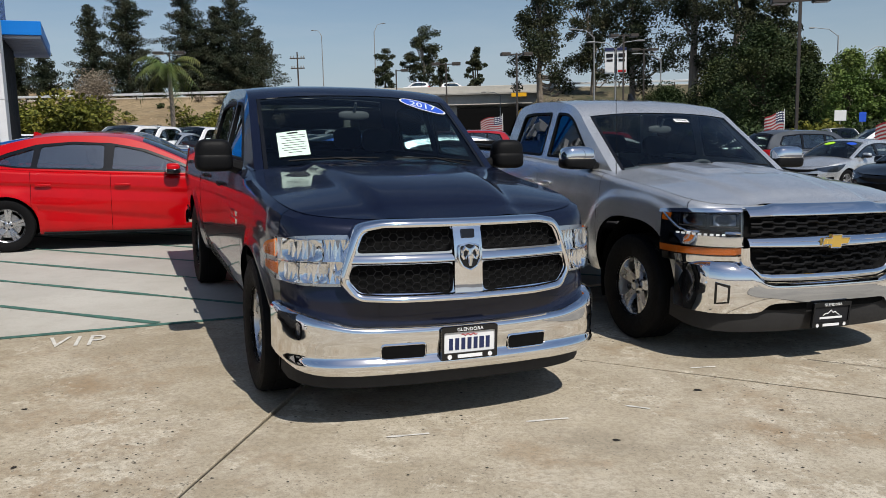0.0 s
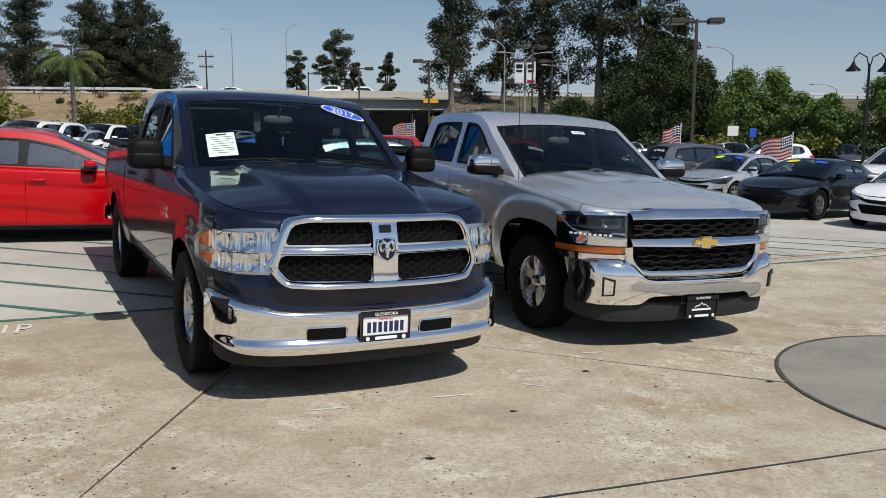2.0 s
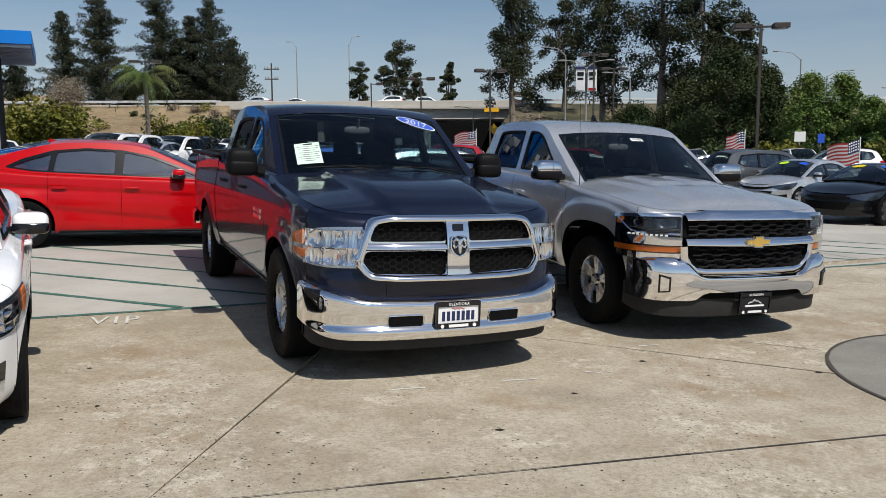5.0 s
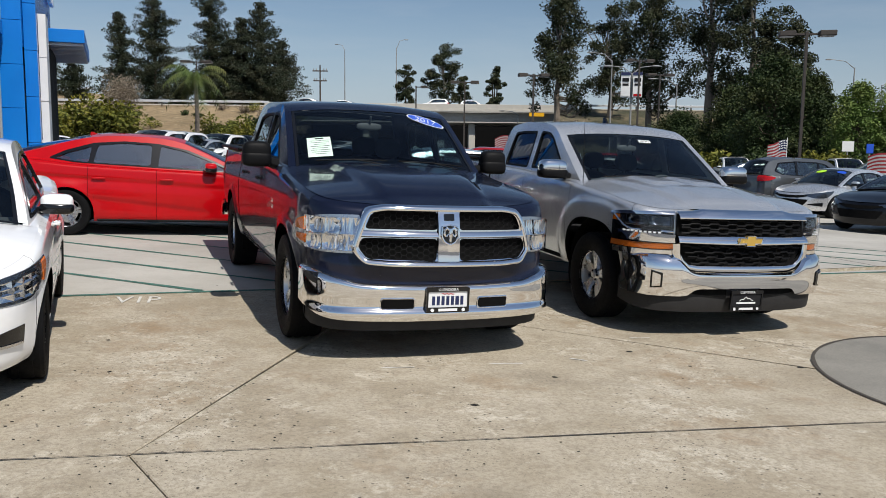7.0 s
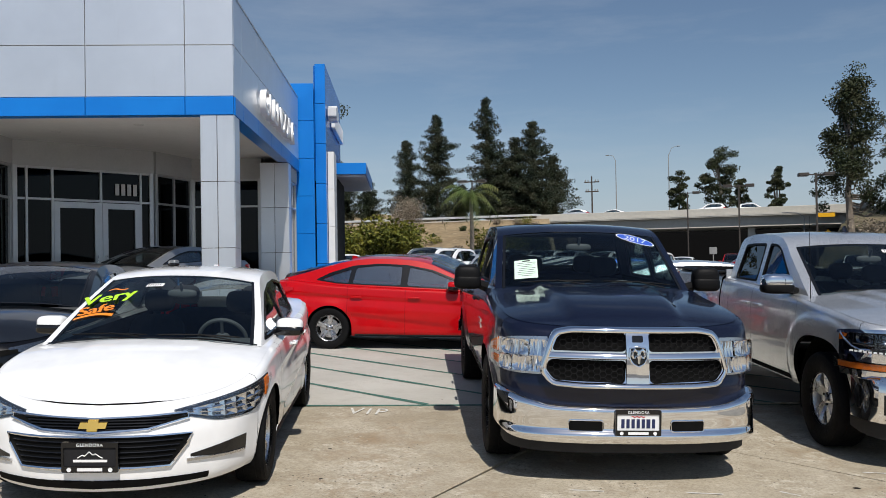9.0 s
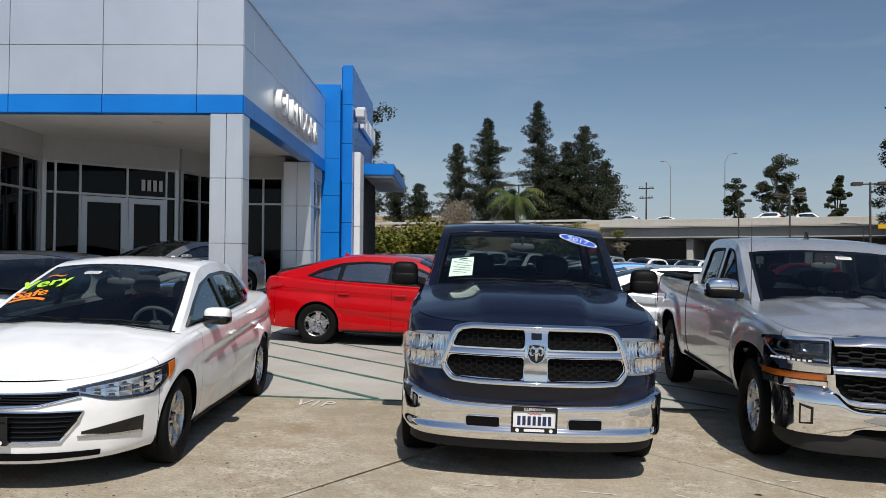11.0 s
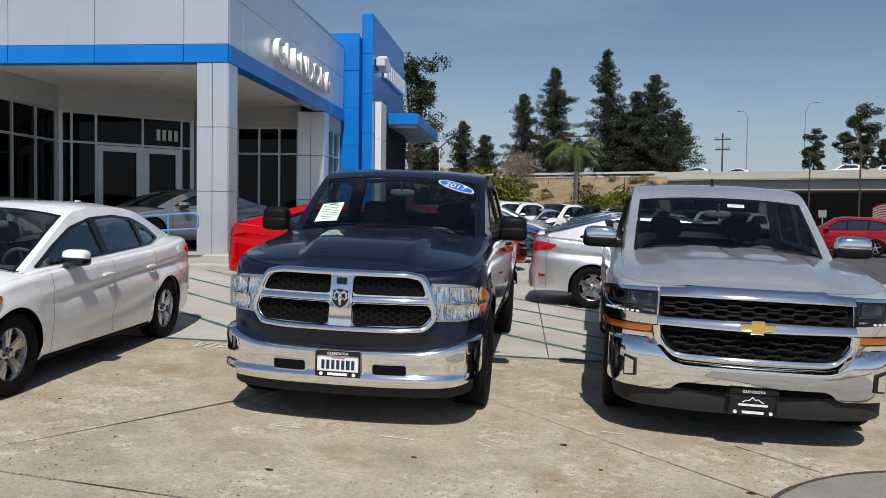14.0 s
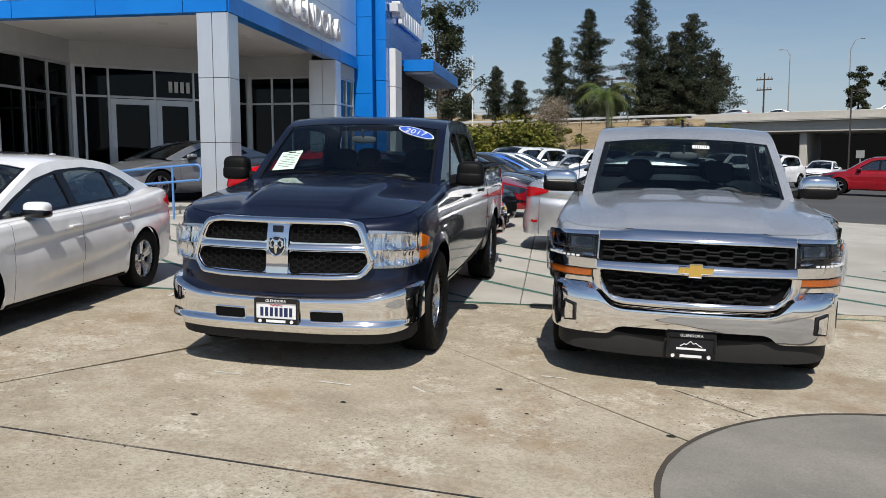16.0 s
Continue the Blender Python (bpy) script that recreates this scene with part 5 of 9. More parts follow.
def headlamp_cells(v, sa, sb, zlo, zhi, off, n, m, mat, name="reflector", sides=(1, -1), under=None):
    """Faceted reflector bowls behind a lens."""
    t = np.linspace(0, 1, n + 1)
    for sg in sides:
        mb = MB()
        for i in range(n):
            for j in range(m):
                f0, f1, g0, g1 = t[i], t[i + 1], j / m, (j + 1) / m
                s0, s1 = sa + (sb - sa) * f0, sa + (sb - sa) * f1
                z00, z01 = zlo(f0) + (zhi(f0) - zlo(f0)) * g0, zlo(f0) + (zhi(f0) - zlo(f0)) * g1
                z10, z11 = zlo(f1) + (zhi(f1) - zlo(f1)) * g0, zlo(f1) + (zhi(f1) - zlo(f1)) * g1
                k = -0.014 if (i * 7 + j * 5) % 3 else -0.006
                c = v.sh.pos((s0 + s1) / 2, (z00 + z01 + z10 + z11) / 4, off + k, sg)
                ps = [v.sh.pos(s0, z00, off, sg), v.sh.pos(s1, z10, off, sg), v.sh.pos(s1, z11, off, sg), v.sh.pos(s0, z01, off, sg)]
                mb.add([*ps, c], [(0, 1, 4), (1, 2, 4), (2, 3, 4), (3, 0, 4)])
        v.add(name, mb, mat, smooth=0, under=under)

# ---- the dark blue pickup ----
NAVY_SPEC = dict(
    outline=[(-4.80, 0.000), (-4.80, 0.672), (-4.78, 0.864), (-4.68, 0.946), (-4.40, 0.960), (-3.0, 0.965), (-1.5, 0.965), (0.0, 0.960), (0.35, 0.946), (0.58, 0.907), (0.72, 0.826), (0.80, 0.672), (0.86, 0.432), (0.89, 0.192), (0.90, 0.000)],
    side=[(0.35, -0.10), (0.50, -0.045), (0.62, -0.02), (0.85, 0.0), (1.0, 0.002), (1.12, -0.012), (1.25, -0.035), (1.45, -0.06)],
    front=[(0.4, 0.02), (0.58, 0.045), (0.68, 0.05), (0.76, 0.025), (0.95, 0.005), (1.08, -0.03), (1.16, -0.1)],
    rear=[(0.4, -0.03), (0.8, 0.0), (1.2, 0.0), (1.4, -0.02)],
    top=[(-4.81, 1.36), (-2.95, 1.37), (-2.90, 1.335), (-2.0, 1.325), (-0.62, 1.29), (-0.3, 1.245), (0.2, 1.195), (0.6, 1.145), (0.91, 1.09)],
    bot=[(-4.81, 0.50), (-4.2, 0.46), (-3.0, 0.42), (-0.5, 0.42), (0.45, 0.50), (0.6, 0.545), (0.91, 0.53)],
    arches=[(0.0, 0.40, 0.475), (-3.57, 0.40, 0.475)],
    flare=0.022, roll=0.055, floor=0.46, x_back=-4.7, x_nose=0.55,
    panels=[("front_fascia", 0.58, None), ("front_fender", -0.48, 0.58), ("front_door", -1.62, -0.48), ("rear_door", -2.62, -1.62), ("cab_corner", -2.92, -2.62), ("bed_side", -4.62, -2.96), ("tailgate", None, -4.62)],
    spine=[(-0.52, 1.265), (-0.80, 1.46), (-1.05, 1.63), (-1.27, 1.765), (-1.42, 1.815), (-1.75, 1.845), (-2.2, 1.85), (-2.6, 1.825), (-2.78, 1.785), (-2.86, 1.62), (-2.92, 1.33)],
    i_roof=3, i_back=8, belt=1.30, gy=[(-2.92, 0.885), (-2.3, 0.90), (-1.4, 0.90), (-0.8, 0.865), (-0.5, 0.84)], tumble=0.28, pillar=0.93,
    bow=[(0.0, 0.065), (0.45, 0.085), (0.95, 0.05), (1.3, 0.035), (2.2, 0.035), (2.6, 0.03), (3.2, 0.02)],
    dlo=[([(-0.90, 1.325), (-1.30, 1.685), (-1.45, 1.735), (-1.66, 1.745), (-1.66, 1.335)], (0.02, 0.1, 0.1, 0.03, 0.03)), ([(-1.76, 1.335), (-1.76, 1.745), (-2.25, 1.74), (-2.50, 1.70), (-2.58, 1.42), (-2.55, 1.34)], (0.03, 0.03, 0.1, 0.06, 0.06, 0.03))],
    panes=[([(-0.96, 1.345), (-1.32, 1.67), (-1.46, 1.715), (-1.64, 1.722), (-1.64, 1.352)], (0.02, 0.1, 0.1, 0.03, 0.03)), ([(-1.78, 1.355), (-1.78, 1.722), (-2.24, 1.718), (-2.48, 1.68), (-2.555, 1.42), (-2.53, 1.358)], (0.03, 0.03, 0.1, 0.06, 0.06, 0.03))],
    pane_in=[0, 1], trim_mat=M_PLASTIC, side_glass=M_GLASS,
)


def bumper_shell(outline, front, top, bot, side=((0.0, 0.0), (1.2, 0.0))):
    return Shell(outline, side, front, ((0, 0), (1.2, 0)), top, bot, [], 0.0, 0.03)


def convex(place, ys, lo, hi, bulge, back=0.06, n=9, lean=0.0):
    """A rounded bar across the front, between two curves of height, that leans back by so much."""
    P = []
    for y in ys:
        a, b = lo(y), hi(y)
        row = [(place(y, a, 0)[0] - back, y, a)]
        for t in np.linspace(0, 1, n):
            z = a + (b - a) * t
            row.append((place(y, z, 0)[0] + bulge * math.sqrt(max(0.0, 1 - (2 * t - 1) ** 2)) - lean * (t - 0.5), y, z))
        P.append(row + [(place(y, b, 0)[0] - back, y, b)])
    return MB().grid(P)


def band(place, path, width, bulge, back=0.05, n=7, closed=False):
    """A rounded band that follows a path on the front."""
    P, k = [], len(path)
    for i, p in enumerate(path):
        a, b = (path[i - 1], path[(i + 1) % k]) if closed else (path[max(i - 1, 0)], path[min(i + 1, k - 1)])
        d = Vector((b[0] - a[0], b[1] - a[1])).normalized()
        row = []
        for t in np.linspace(-1, 1, n):
            y, z = p[0] - d.y * width / 2 * t, p[1] + d.x * width / 2 * t
            q = place(y, z, 0)
            row.append((q[0] + bulge * math.sqrt(max(0.0, 1 - t * t)), y, z))
        e0, e1 = row[0], row[-1]
        P.append([(e0[0] - back, e0[1], e0[2]), *row, (e1[0] - back, e1[1], e1[2])])
    return MB().grid(P, closed_u=closed)


def open_path(pts, step=0.03):
    """Points along an open line, no farther apart than step."""
    out = []
    for a, b in zip(pts, pts[1:]):
        n = max(1, int(math.dist(a, b) / step))
        out += [(a[0] + (b[0] - a[0]) * k / n, a[1] + (b[1] - a[1]) * k / n) for k in range(n)]
    return out + [tuple(pts[-1])]


def pickup_bed(v, x0, x1, rail, floor=0.86):
    mb = MB().box(((x0 + x1) / 2, 0, floor), (x1 - x0, 1.66, 0.03))
    for sg in (1, -1):
        mb.box(((x0 + x1) / 2, sg * 0.84, (floor + rail) / 2), (x1 - x0, 0.03, rail - floor))
        mb.box(((x0 + x1) / 2, sg * 0.90, rail - 0.012), (x1 - x0, 0.15, 0.03), None, 0.01)
    mb.box((x1 - 0.02, 0, (floor + rail) / 2), (0.03, 1.68, rail - floor))
    mb.box((x0 + 0.05, 0, (floor + rail) / 2), (0.06, 1.68, rail - floor + 0.02), None, 0.01)
    v.add("bed_liner", mb, M_PLASTIC)
    back = MB().box((x1 + 0.03, 0, 0.95), (0.03, 1.8, 0.9))
    v.add("cab_back", back, v.c)


def navy_pickup(m):
    v = Vehicle("pickup_truck", "dark navy blue crew cab pickup truck with chrome grille and bumper", "pickup truck", NAVY_SPEC, M_NAVY, m)
    sh = v.sh
    v.lower()

    def bulge(x, y):
        a = np.clip((x + 0.5) / 1.3, 0, 1)
        w = 0.50 - 0.12 * a
        lift = 0.046 * (1 - np.clip((x - 0.35) / 0.52, 0, 1) ** 1.5)
        lift = lift * (0.35 + 0.65 * np.clip((x + 0.6) / 0.4, 0, 1))
        return lift / (1 + np.exp((np.abs(y) - w) / 0.017)) - 0.010 * np.exp(-((np.abs(y) / 0.16) ** 2)) * (1 - a)

    v.cover("hood", sh.at_x(-0.6), sh.end, [(-0.6, 0.045), (0.2, 0.055), (0.7, 0.02), (0.9, 0.0)], bulge, 81)
    v.house()
    pickup_bed(v, -4.74, -2.98, 1.37)
    v.inside([(-1.62, 0.38), (-1.62, -0.38), (-2.55, 0.0, 1.25)], (-1.12, 0.38, 1.16), (-0.72, 1.235, 0.5))
    v.wipers([(0.80, 0.10, 0.06, 0.055), (-0.02, -0.74, 0.055, 0.07)])
    v.mirrors(-0.78, 1.075, 1.375, (0.085, 0.118, 0.105), M_PLASTIC, M_PLASTIC, 0.06)
    v.handles([-1.45, -2.45], 1.14, M_PLASTIC)
    for x in (0.0, -3.57):
        for sg in (1, -1):
            make_wheel(v.t, x, sg * 0.835, 0.40, 0.27, 0.225, 5, "split", M_SATIN, sg)
    # front panel below the grille is part of the skin; the grille stands proud of it
    half = [(0.0, 1.112), (0.44, 1.105), (0.56, 1.083), (0.602, 1.03), (0.665, 0.825), (0.658, 0.785), (0.588, 0.705), (0.40, 0.692), (0.0, 0.69)]
    outer = dense(rounded([*half[1:-1], *mirror_y(half[1:-1])], 0.03), 0.05)
    up = [(0.078, 1.070), (0.45, 1.064), (0.538, 1.046), (0.580, 0.944), (0.080, 0.944)]
    dn = [(0.080, 0.884), (0.598, 0.884), (0.622, 0.815), (0.565, 0.742), (0.086, 0.732)]
    holes = []
    for h in (up, dn):
        holes += [dense(rounded(h, 0.03), 0.05), dense(rounded(mirror_y(h), 0.03), 0.05)]
    def nose(off):
        """Places the grille on the front without the roll of the top edge."""
        def place(y, z, d):
            p = sh.pos(sh.at_y(y), min(z, 1.02), 0.0, 1)
            return (p[0] + off - d - 0.25 * max(0.0, z - 1.02), y, z)

        return place

    grille = MB().holed(outer, holes, 0.075, nose(0.066))
    gr = v.add("grille_surround", grille, M_CHROME, "bright chrome cross-bar grille surround")
    ring = [(0.0, 1.092), (0.445, 1.086), (0.548, 1.066), (0.582, 1.02), (0.642, 0.822), (0.636, 0.792), (0.580, 0.722), (0.40, 0.711), (0.0, 0.709)]
    ring = dense(rounded([*ring[1:-1], *mirror_y(ring[1:-1])], 0.035), 0.03)
    v.add("surround_ring", band(nose(0.066), ring, 0.044, 0.020, closed=True), M_CHROME, under=gr)
    for y0, y1 in ((0.075, 0.61), (-0.61, -0.075)):
        v.add("cross_bar", convex(nose(0.064), np.linspace(y0, y1, 15), lambda y: 0.888, lambda y: 0.940, 0.014, lean=0.02), M_CHROME, under=gr)
    v.add("centre_post", convex(nose(0.070), np.linspace(-0.078, 0.078, 13), lambda y: 0.722, lambda y: 1.082, 0.012, n=15), M_CHROME, under=gr)
    v.add("post_window", MB().holed(rounded([(-0.036, 1.012), (0.036, 1.012), (0.036, 1.056), (-0.036, 1.056)], 0.006), [], 0.01, nose(0.088)), M_GLOSSBLK, under=gr)
    # near-black sheet in place of the shaded hollow behind the mesh
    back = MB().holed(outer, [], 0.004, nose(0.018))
    v.add("grille_back", back, M_LINER_SHADE, under=gr)
    for h in holes:
        ys, zs = [p[0] for p in h], [p[1] for p in h]
        ribs = MB()
        z = min(zs)
        k = 0
        while z < max(zs) + 0.02:
            pts, y = [], min(ys) - 0.02
            j = 0
            while y < max(ys) + 0.02:
                zz = z + (0.0105 if (j // 2 + k) % 2 else -0.0105)
                pts.append((y, zz))
                y += 0.013 if j % 2 else 0.026
                j += 1
            run = []
            for p in pts:
                ins = False
                for (x1, y1), (x2, y2) in zip(h, h[1:] + h[:1]):
                    if (y1 > p[1]) != (y2 > p[1]) and p[0] < (x2 - x1) * (p[1] - y1) / (y2 - y1) + x1:
                        ins = not ins
                if ins:
                    run.append(nose(0.044)(p[0], p[1], 0))
                elif len(run) > 1:
                    ribs.tube(run, 0.0028, 4, False)
                    run = []
                else:
                    run = []
            if len(run) > 1:
                ribs.tube(run, 0.0028, 4, False)
            z += 0.021
            k += 1
        v.add("grille_mesh", ribs, M_RUBBER, "black honeycomb grille insert", under=gr)
    # plain shield badge with two curled bars
    shield = rounded([(-0.056, 0.972), (-0.060, 0.905), (-0.040, 0.868), (0.0, 0.846), (0.040, 0.868), (0.060, 0.905), (0.056, 0.972), (0.0, 0.984)], 0.012)
    bd = v.add("grille_badge", MB().holed(shield, [], 0.02, nose(0.096)), M_GLOSSBLK, "metal shield badge with curled shapes in relief", under=gr)
    v.add("badge_rim", MB().tube([nose(0.096)(y, z, 0) for y, z in dense(shield, 0.02)], 0.0055, 6, closed=True), M_CHROME, under=bd)
    curl = MB()
    for sg in (1, -1):
        pts = [(sg * 0.010, 0.952), (sg * 0.026, 0.962), (sg * 0.040, 0.950), (sg * 0.043, 0.925), (sg * 0.034, 0.905), (sg * 0.022, 0.908), (sg * 0.020, 0.924)]
        curl.tube([nose(0.099)(y, z, 0) for y, z in pts], [0.010, 0.012, 0.012, 0.010, 0.008, 0.006, 0.004], 8)
    curl.tube([nose(0.101)(0, z, 0) for z in (0.958, 0.925, 0.89, 0.868)], [0.014, 0.017, 0.011, 0.007], 8)
    v.add("badge_relief", curl, M_CHROME, under=bd)
    # head lamps
    s0, s1 = sh.at_x(0.42), sh.at_y(0.60)
    lo, hi = (lambda f: 0.776 + 0.055 * (1 - f) ** 4), (lambda f: 1.018 - 0.105 * (1 - f) ** 3)
    amber_z = 0.895
    for sg in (1, -1):
        bowl = sh.patch(MB(), s0, s1, lambda f: lo(f) - 0.01, lambda f: hi(f) + 0.01, 0.003, 0.03, 14, 5, (sg,))
        hl = v.add("headlamp", bowl, M_SATIN, "clear headlamp with amber side reflector")
        headlamp_cells(v, s0 + 0.17, s1 - 0.01, lambda f: lo(1) + 0.008, lambda f: hi(1) - 0.010, 0.026, 15, 2, M_CHROME, sides=(sg,), under=hl)
        headlamp_bowls(v, s0 + 0.21, s1 - 0.10, lambda f: lo(1) + 0.012, lambda f: amber_z - 0.006, 0.040, 2, M_CHROME, sg, hl, 0.034)
        headlamp_bowls(v, s0 + 0.24, s1 - 0.12, lambda f: amber_z + 0.004, lambda f: hi(1) - 0.012, 0.040, 1, M_CHROME, sg, hl, 0.034)
        v.add("turn_lamp", sh.patch(MB(), s0 + 0.03, s0 + 0.17, lambda f: amber_z + 0.01, lambda f: 0.945 + 0.05 * f ** 0.6, 0.030, 0.02, 9, 4, (sg,)), M_ORANGE, under=hl)
        v.add("turn_lamp", sh.patch(MB(), s0 + 0.05, s0 + 0.20, lambda f: 0.835 - 0.02 * f, 0.872, 0.032, 0.02, 6, 4, (sg,)), M_ORANGE, under=hl)
        v.add("lamp_bulb", MB().tube([sh.pos(s1 - 0.13, 0.955, 0.008, sg), sh.pos(s1 - 0.13, 0.955, 0.024, sg)], [0.018, 0.012], 12), M_SATIN, under=hl)
        lens = v.add("headlamp_lens", sh.patch(MB(), s0, s1, lo, hi, 0.041, 0.004, 18, 7, (sg,)), M_LENS, under=hl)
        lens.visible_shadow = False
    # chrome bumper
    b = bumper_shell([(-0.2, 0.95), (0.35, 0.95), (0.60, 0.943), (0.78, 0.885), (0.90, 0.74), (0.96, 0.48), (0.985, 0.22), (0.99, 0.0)],
                     [(0.30, -0.03), (0.325, 0.004), (0.350, 0.026), (0.370, 0.028), (0.392, 0.016), (0.412, 0.002), (0.50, 0.012), (0.575, 0.008), (0.62, -0.008), (0.66, -0.03)],
                     [(0.3, 0.652), (0.6, 0.650), (0.80, 0.636), (0.90, 0.604), (0.945, 0.572), (0.99, 0.562)], [(0.3, 0.43), (0.7, 0.38), (0.9, 0.32), (0.99, 0.305)])
    mb = b.curtain(MB(), b.at_x(0.52), b.end, 30, 0.05)
    P = b.pos(np.linspace(b.at_x(0.52), b.end, 40), b.top(np.interp(np.linspace(b.at_x(0.52), b.end, 40), b.s, b.x)))
    bp = v.add("front_bumper", mb.weld(), M_CHROME, "polished chrome front bumper")
    ledge = MB()
    for sg in (1, -1):
        Q = P * [1, sg, 1]
        ledge.grid(np.stack([Q, Q * [0.86, 0.90, 1]]), flip=sg > 0)
    v.add("bumper_top", ledge.weld(), M_CHROME, under=bp)
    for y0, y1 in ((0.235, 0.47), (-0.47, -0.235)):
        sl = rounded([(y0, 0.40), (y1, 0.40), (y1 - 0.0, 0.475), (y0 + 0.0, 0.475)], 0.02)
        # slot is not cut; a near-black plate stands in for its shade
        v.add("bumper_slot", MB().holed(dense(sl, 0.03), [], 0.02, b.on_front(0.004)), M_LINER_SHADE, under=bp)
        ring = MB().tube([b.on_front(0.004)(y, z, 0) for y, z in dense(sl, 0.02)], 0.0045, 6, closed=True)
        v.add("slot_rim", ring, M_CHROME, under=bp)
    # fog lamp recess at the bumper corners
    for sg in (1, -1):
        v.add("tow_recess", b.patch(MB(), b.at_x(0.66), b.at_x(0.80), lambda f: 0.585 - 0.03 * f, 0.63, 0.003, 0.02, 8, 4, (sg,)), M_GLOSSBLK, under=bp)
    dam = bumper_shell([(-0.2, 0.89), (0.35, 0.89), (0.60, 0.88), (0.76, 0.81), (0.86, 0.67), (0.91, 0.45), (0.93, 0.2), (0.935, 0.0)],
                       [(0.15, -0.06), (0.25, -0.01), (0.4, 0.0)], [(0.3, 0.40), (0.99, 0.36)], [(0.3, 0.27), (0.7, 0.24), (0.99, 0.23)])
    v.add("air_dam", dam.curtain(MB(), dam.at_x(0.42), dam.end, 6, 0.1), M_DKGREY)
    strip = sh.patch(MB(), sh.at_y(0.45), sh.end, lambda f: 0.60, lambda f: 0.682, 0.012, 0.03, 14, 5)
    v.add("valance_lip", strip, v.c)
    number_plate(v, 1.012, 0.465, False)
    # stickers and door badge bars
    bar = MB()
    for k in range(5):
        for j in range(2):
            p = sh.pos(sh.at_x(-0.62 - 0.055 * k), 1.0 - 0.05 * j, 0.003, -1)
            bar.box(p, (0.035, 0.006, 0.03))
    v.add("door_badge", bar, M_CHROME, "bright lettering reduced to bars")
    tail = sh.patch(MB(), sh.at_x(-4.74), sh.at_x(-4.60), 0.95, 1.30, 0.008, 0.02, 8, 5)
    v.add("tail_lamp", tail, M_TAIL)
    rb = bumper_shell([(-4.92, 0.0), (-4.92, 0.7), (-4.88, 0.93), (-4.7, 0.98), (-4.3, 0.98), (0, 0.98), (0.1, 0)], [(0.3, 0), (0.9, 0)], [(-5, 0.66), (1, 0.66)], [(-5, 0.45), (1, 0.45)])
    v.add("rear_bumper", rb.curtain(MB(), 0, rb.at_x(-4.5), 6, 0.1), M_CHROME)
    return v


NAVY = navy_pickup(parked(-0.268, 5.15, -68.4))
nv = NAVY
# price sheet and year sticker on the windshield
st = nv.t


def screen_sheet(v, f0, f1, v0, v1, lift, mat, name, label, n=6, shape=None):
    mb = MB()
    P = np.array([[v.ws(f0 + (f1 - f0) * i / n, v0 + (v1 - v0) * j / n, lift) for j in range(n + 1)] for i in range(n + 1)])
    mb.grid(P)
    return v.add(name, mb, mat, label)


def screen_shape(v, poly, lift, mat, name, label="", under=None):
    mb = MB()
    c = (sum(p[0] for p in poly) / len(poly), sum(p[1] for p in poly) / len(poly))
    vs = [v.ws(c[0], c[1], lift)] + [v.ws(p[0], p[1], lift) for p in poly]
    mb.add(vs, [(0, i + 1, (i + 1) % len(poly) + 1) for i in range(len(poly))])
    return v.add(name, mb, mat, label, under=under)


def screen_text(v, text, size, f, vv, roll, lift, mat, name, under=None):
    """Lettering laid on the windshield."""
    o = Vector(v.ws(f, vv, lift))
    ex = (Vector(v.ws(f, vv + 0.04, lift)) - Vector(v.ws(f, vv - 0.04, lift))).normalized()
    ey = (Vector(v.ws(f + 0.04, vv, lift)) - Vector(v.ws(f - 0.04, vv, lift))).normalized()
    ez = ex.cross(ey).normalized()
    ey = ez.cross(ex)
    m = Matrix((ex, ey, ez)).transposed().to_4x4()
    m.translation = o
    m = m @ Matrix.Rotation(radians(roll), 4, "Z") @ Matrix.Translation((0, -size * 0.36, 0))
    return letters(text, size, 0.0006, mat, name, m, under or v.t)


sheet = screen_sheet(nv, 0.145, 0.455, -0.80, -0.555, 0.004, M_PAPER, "price_sheet", "printed paper price sheet behind the windshield glass")
rows = MB()
for k in range(9):
    f = 0.428 - 0.030 * k
    w = (0.10, 0.24, 0.22, 0.14, 0.22, 0.18, 0.22, 0.2, 0.12)[k]
    a, b = Vector(nv.ws(f, -0.672 - w * 0.44, 0.006)), Vector(nv.ws(f, -0.672 + w * 0.44, 0.006))
    rows.tube([a, b], 0.0016 if k else 0.006, 4)
nv.add("printed_text", rows, M_INK, under=sheet)
oval = lambda a, b, n=40: [(0.875 + a * math.sin(2 * math.pi * k / n) - 0.30 * b * math.cos(2 * math.pi * k / n), 0.66 + b * math.cos(2 * math.pi * k / n)) for k in range(n)]  # noqa: E731
ov = screen_shape(nv, oval(0.085, 0.215), 0.004, M_STICKWHITE, "year_sticker", "blue oval year sticker with white border")
screen_shape(nv, oval(0.073, 0.20), 0.0055, M_STICKBLUE, "sticker_field", under=ov)
screen_text(nv, "2017", 0.105, 0.875, 0.66, -14, 0.007, M_STICKWHITE, "sticker_text", ov)
nv.done()

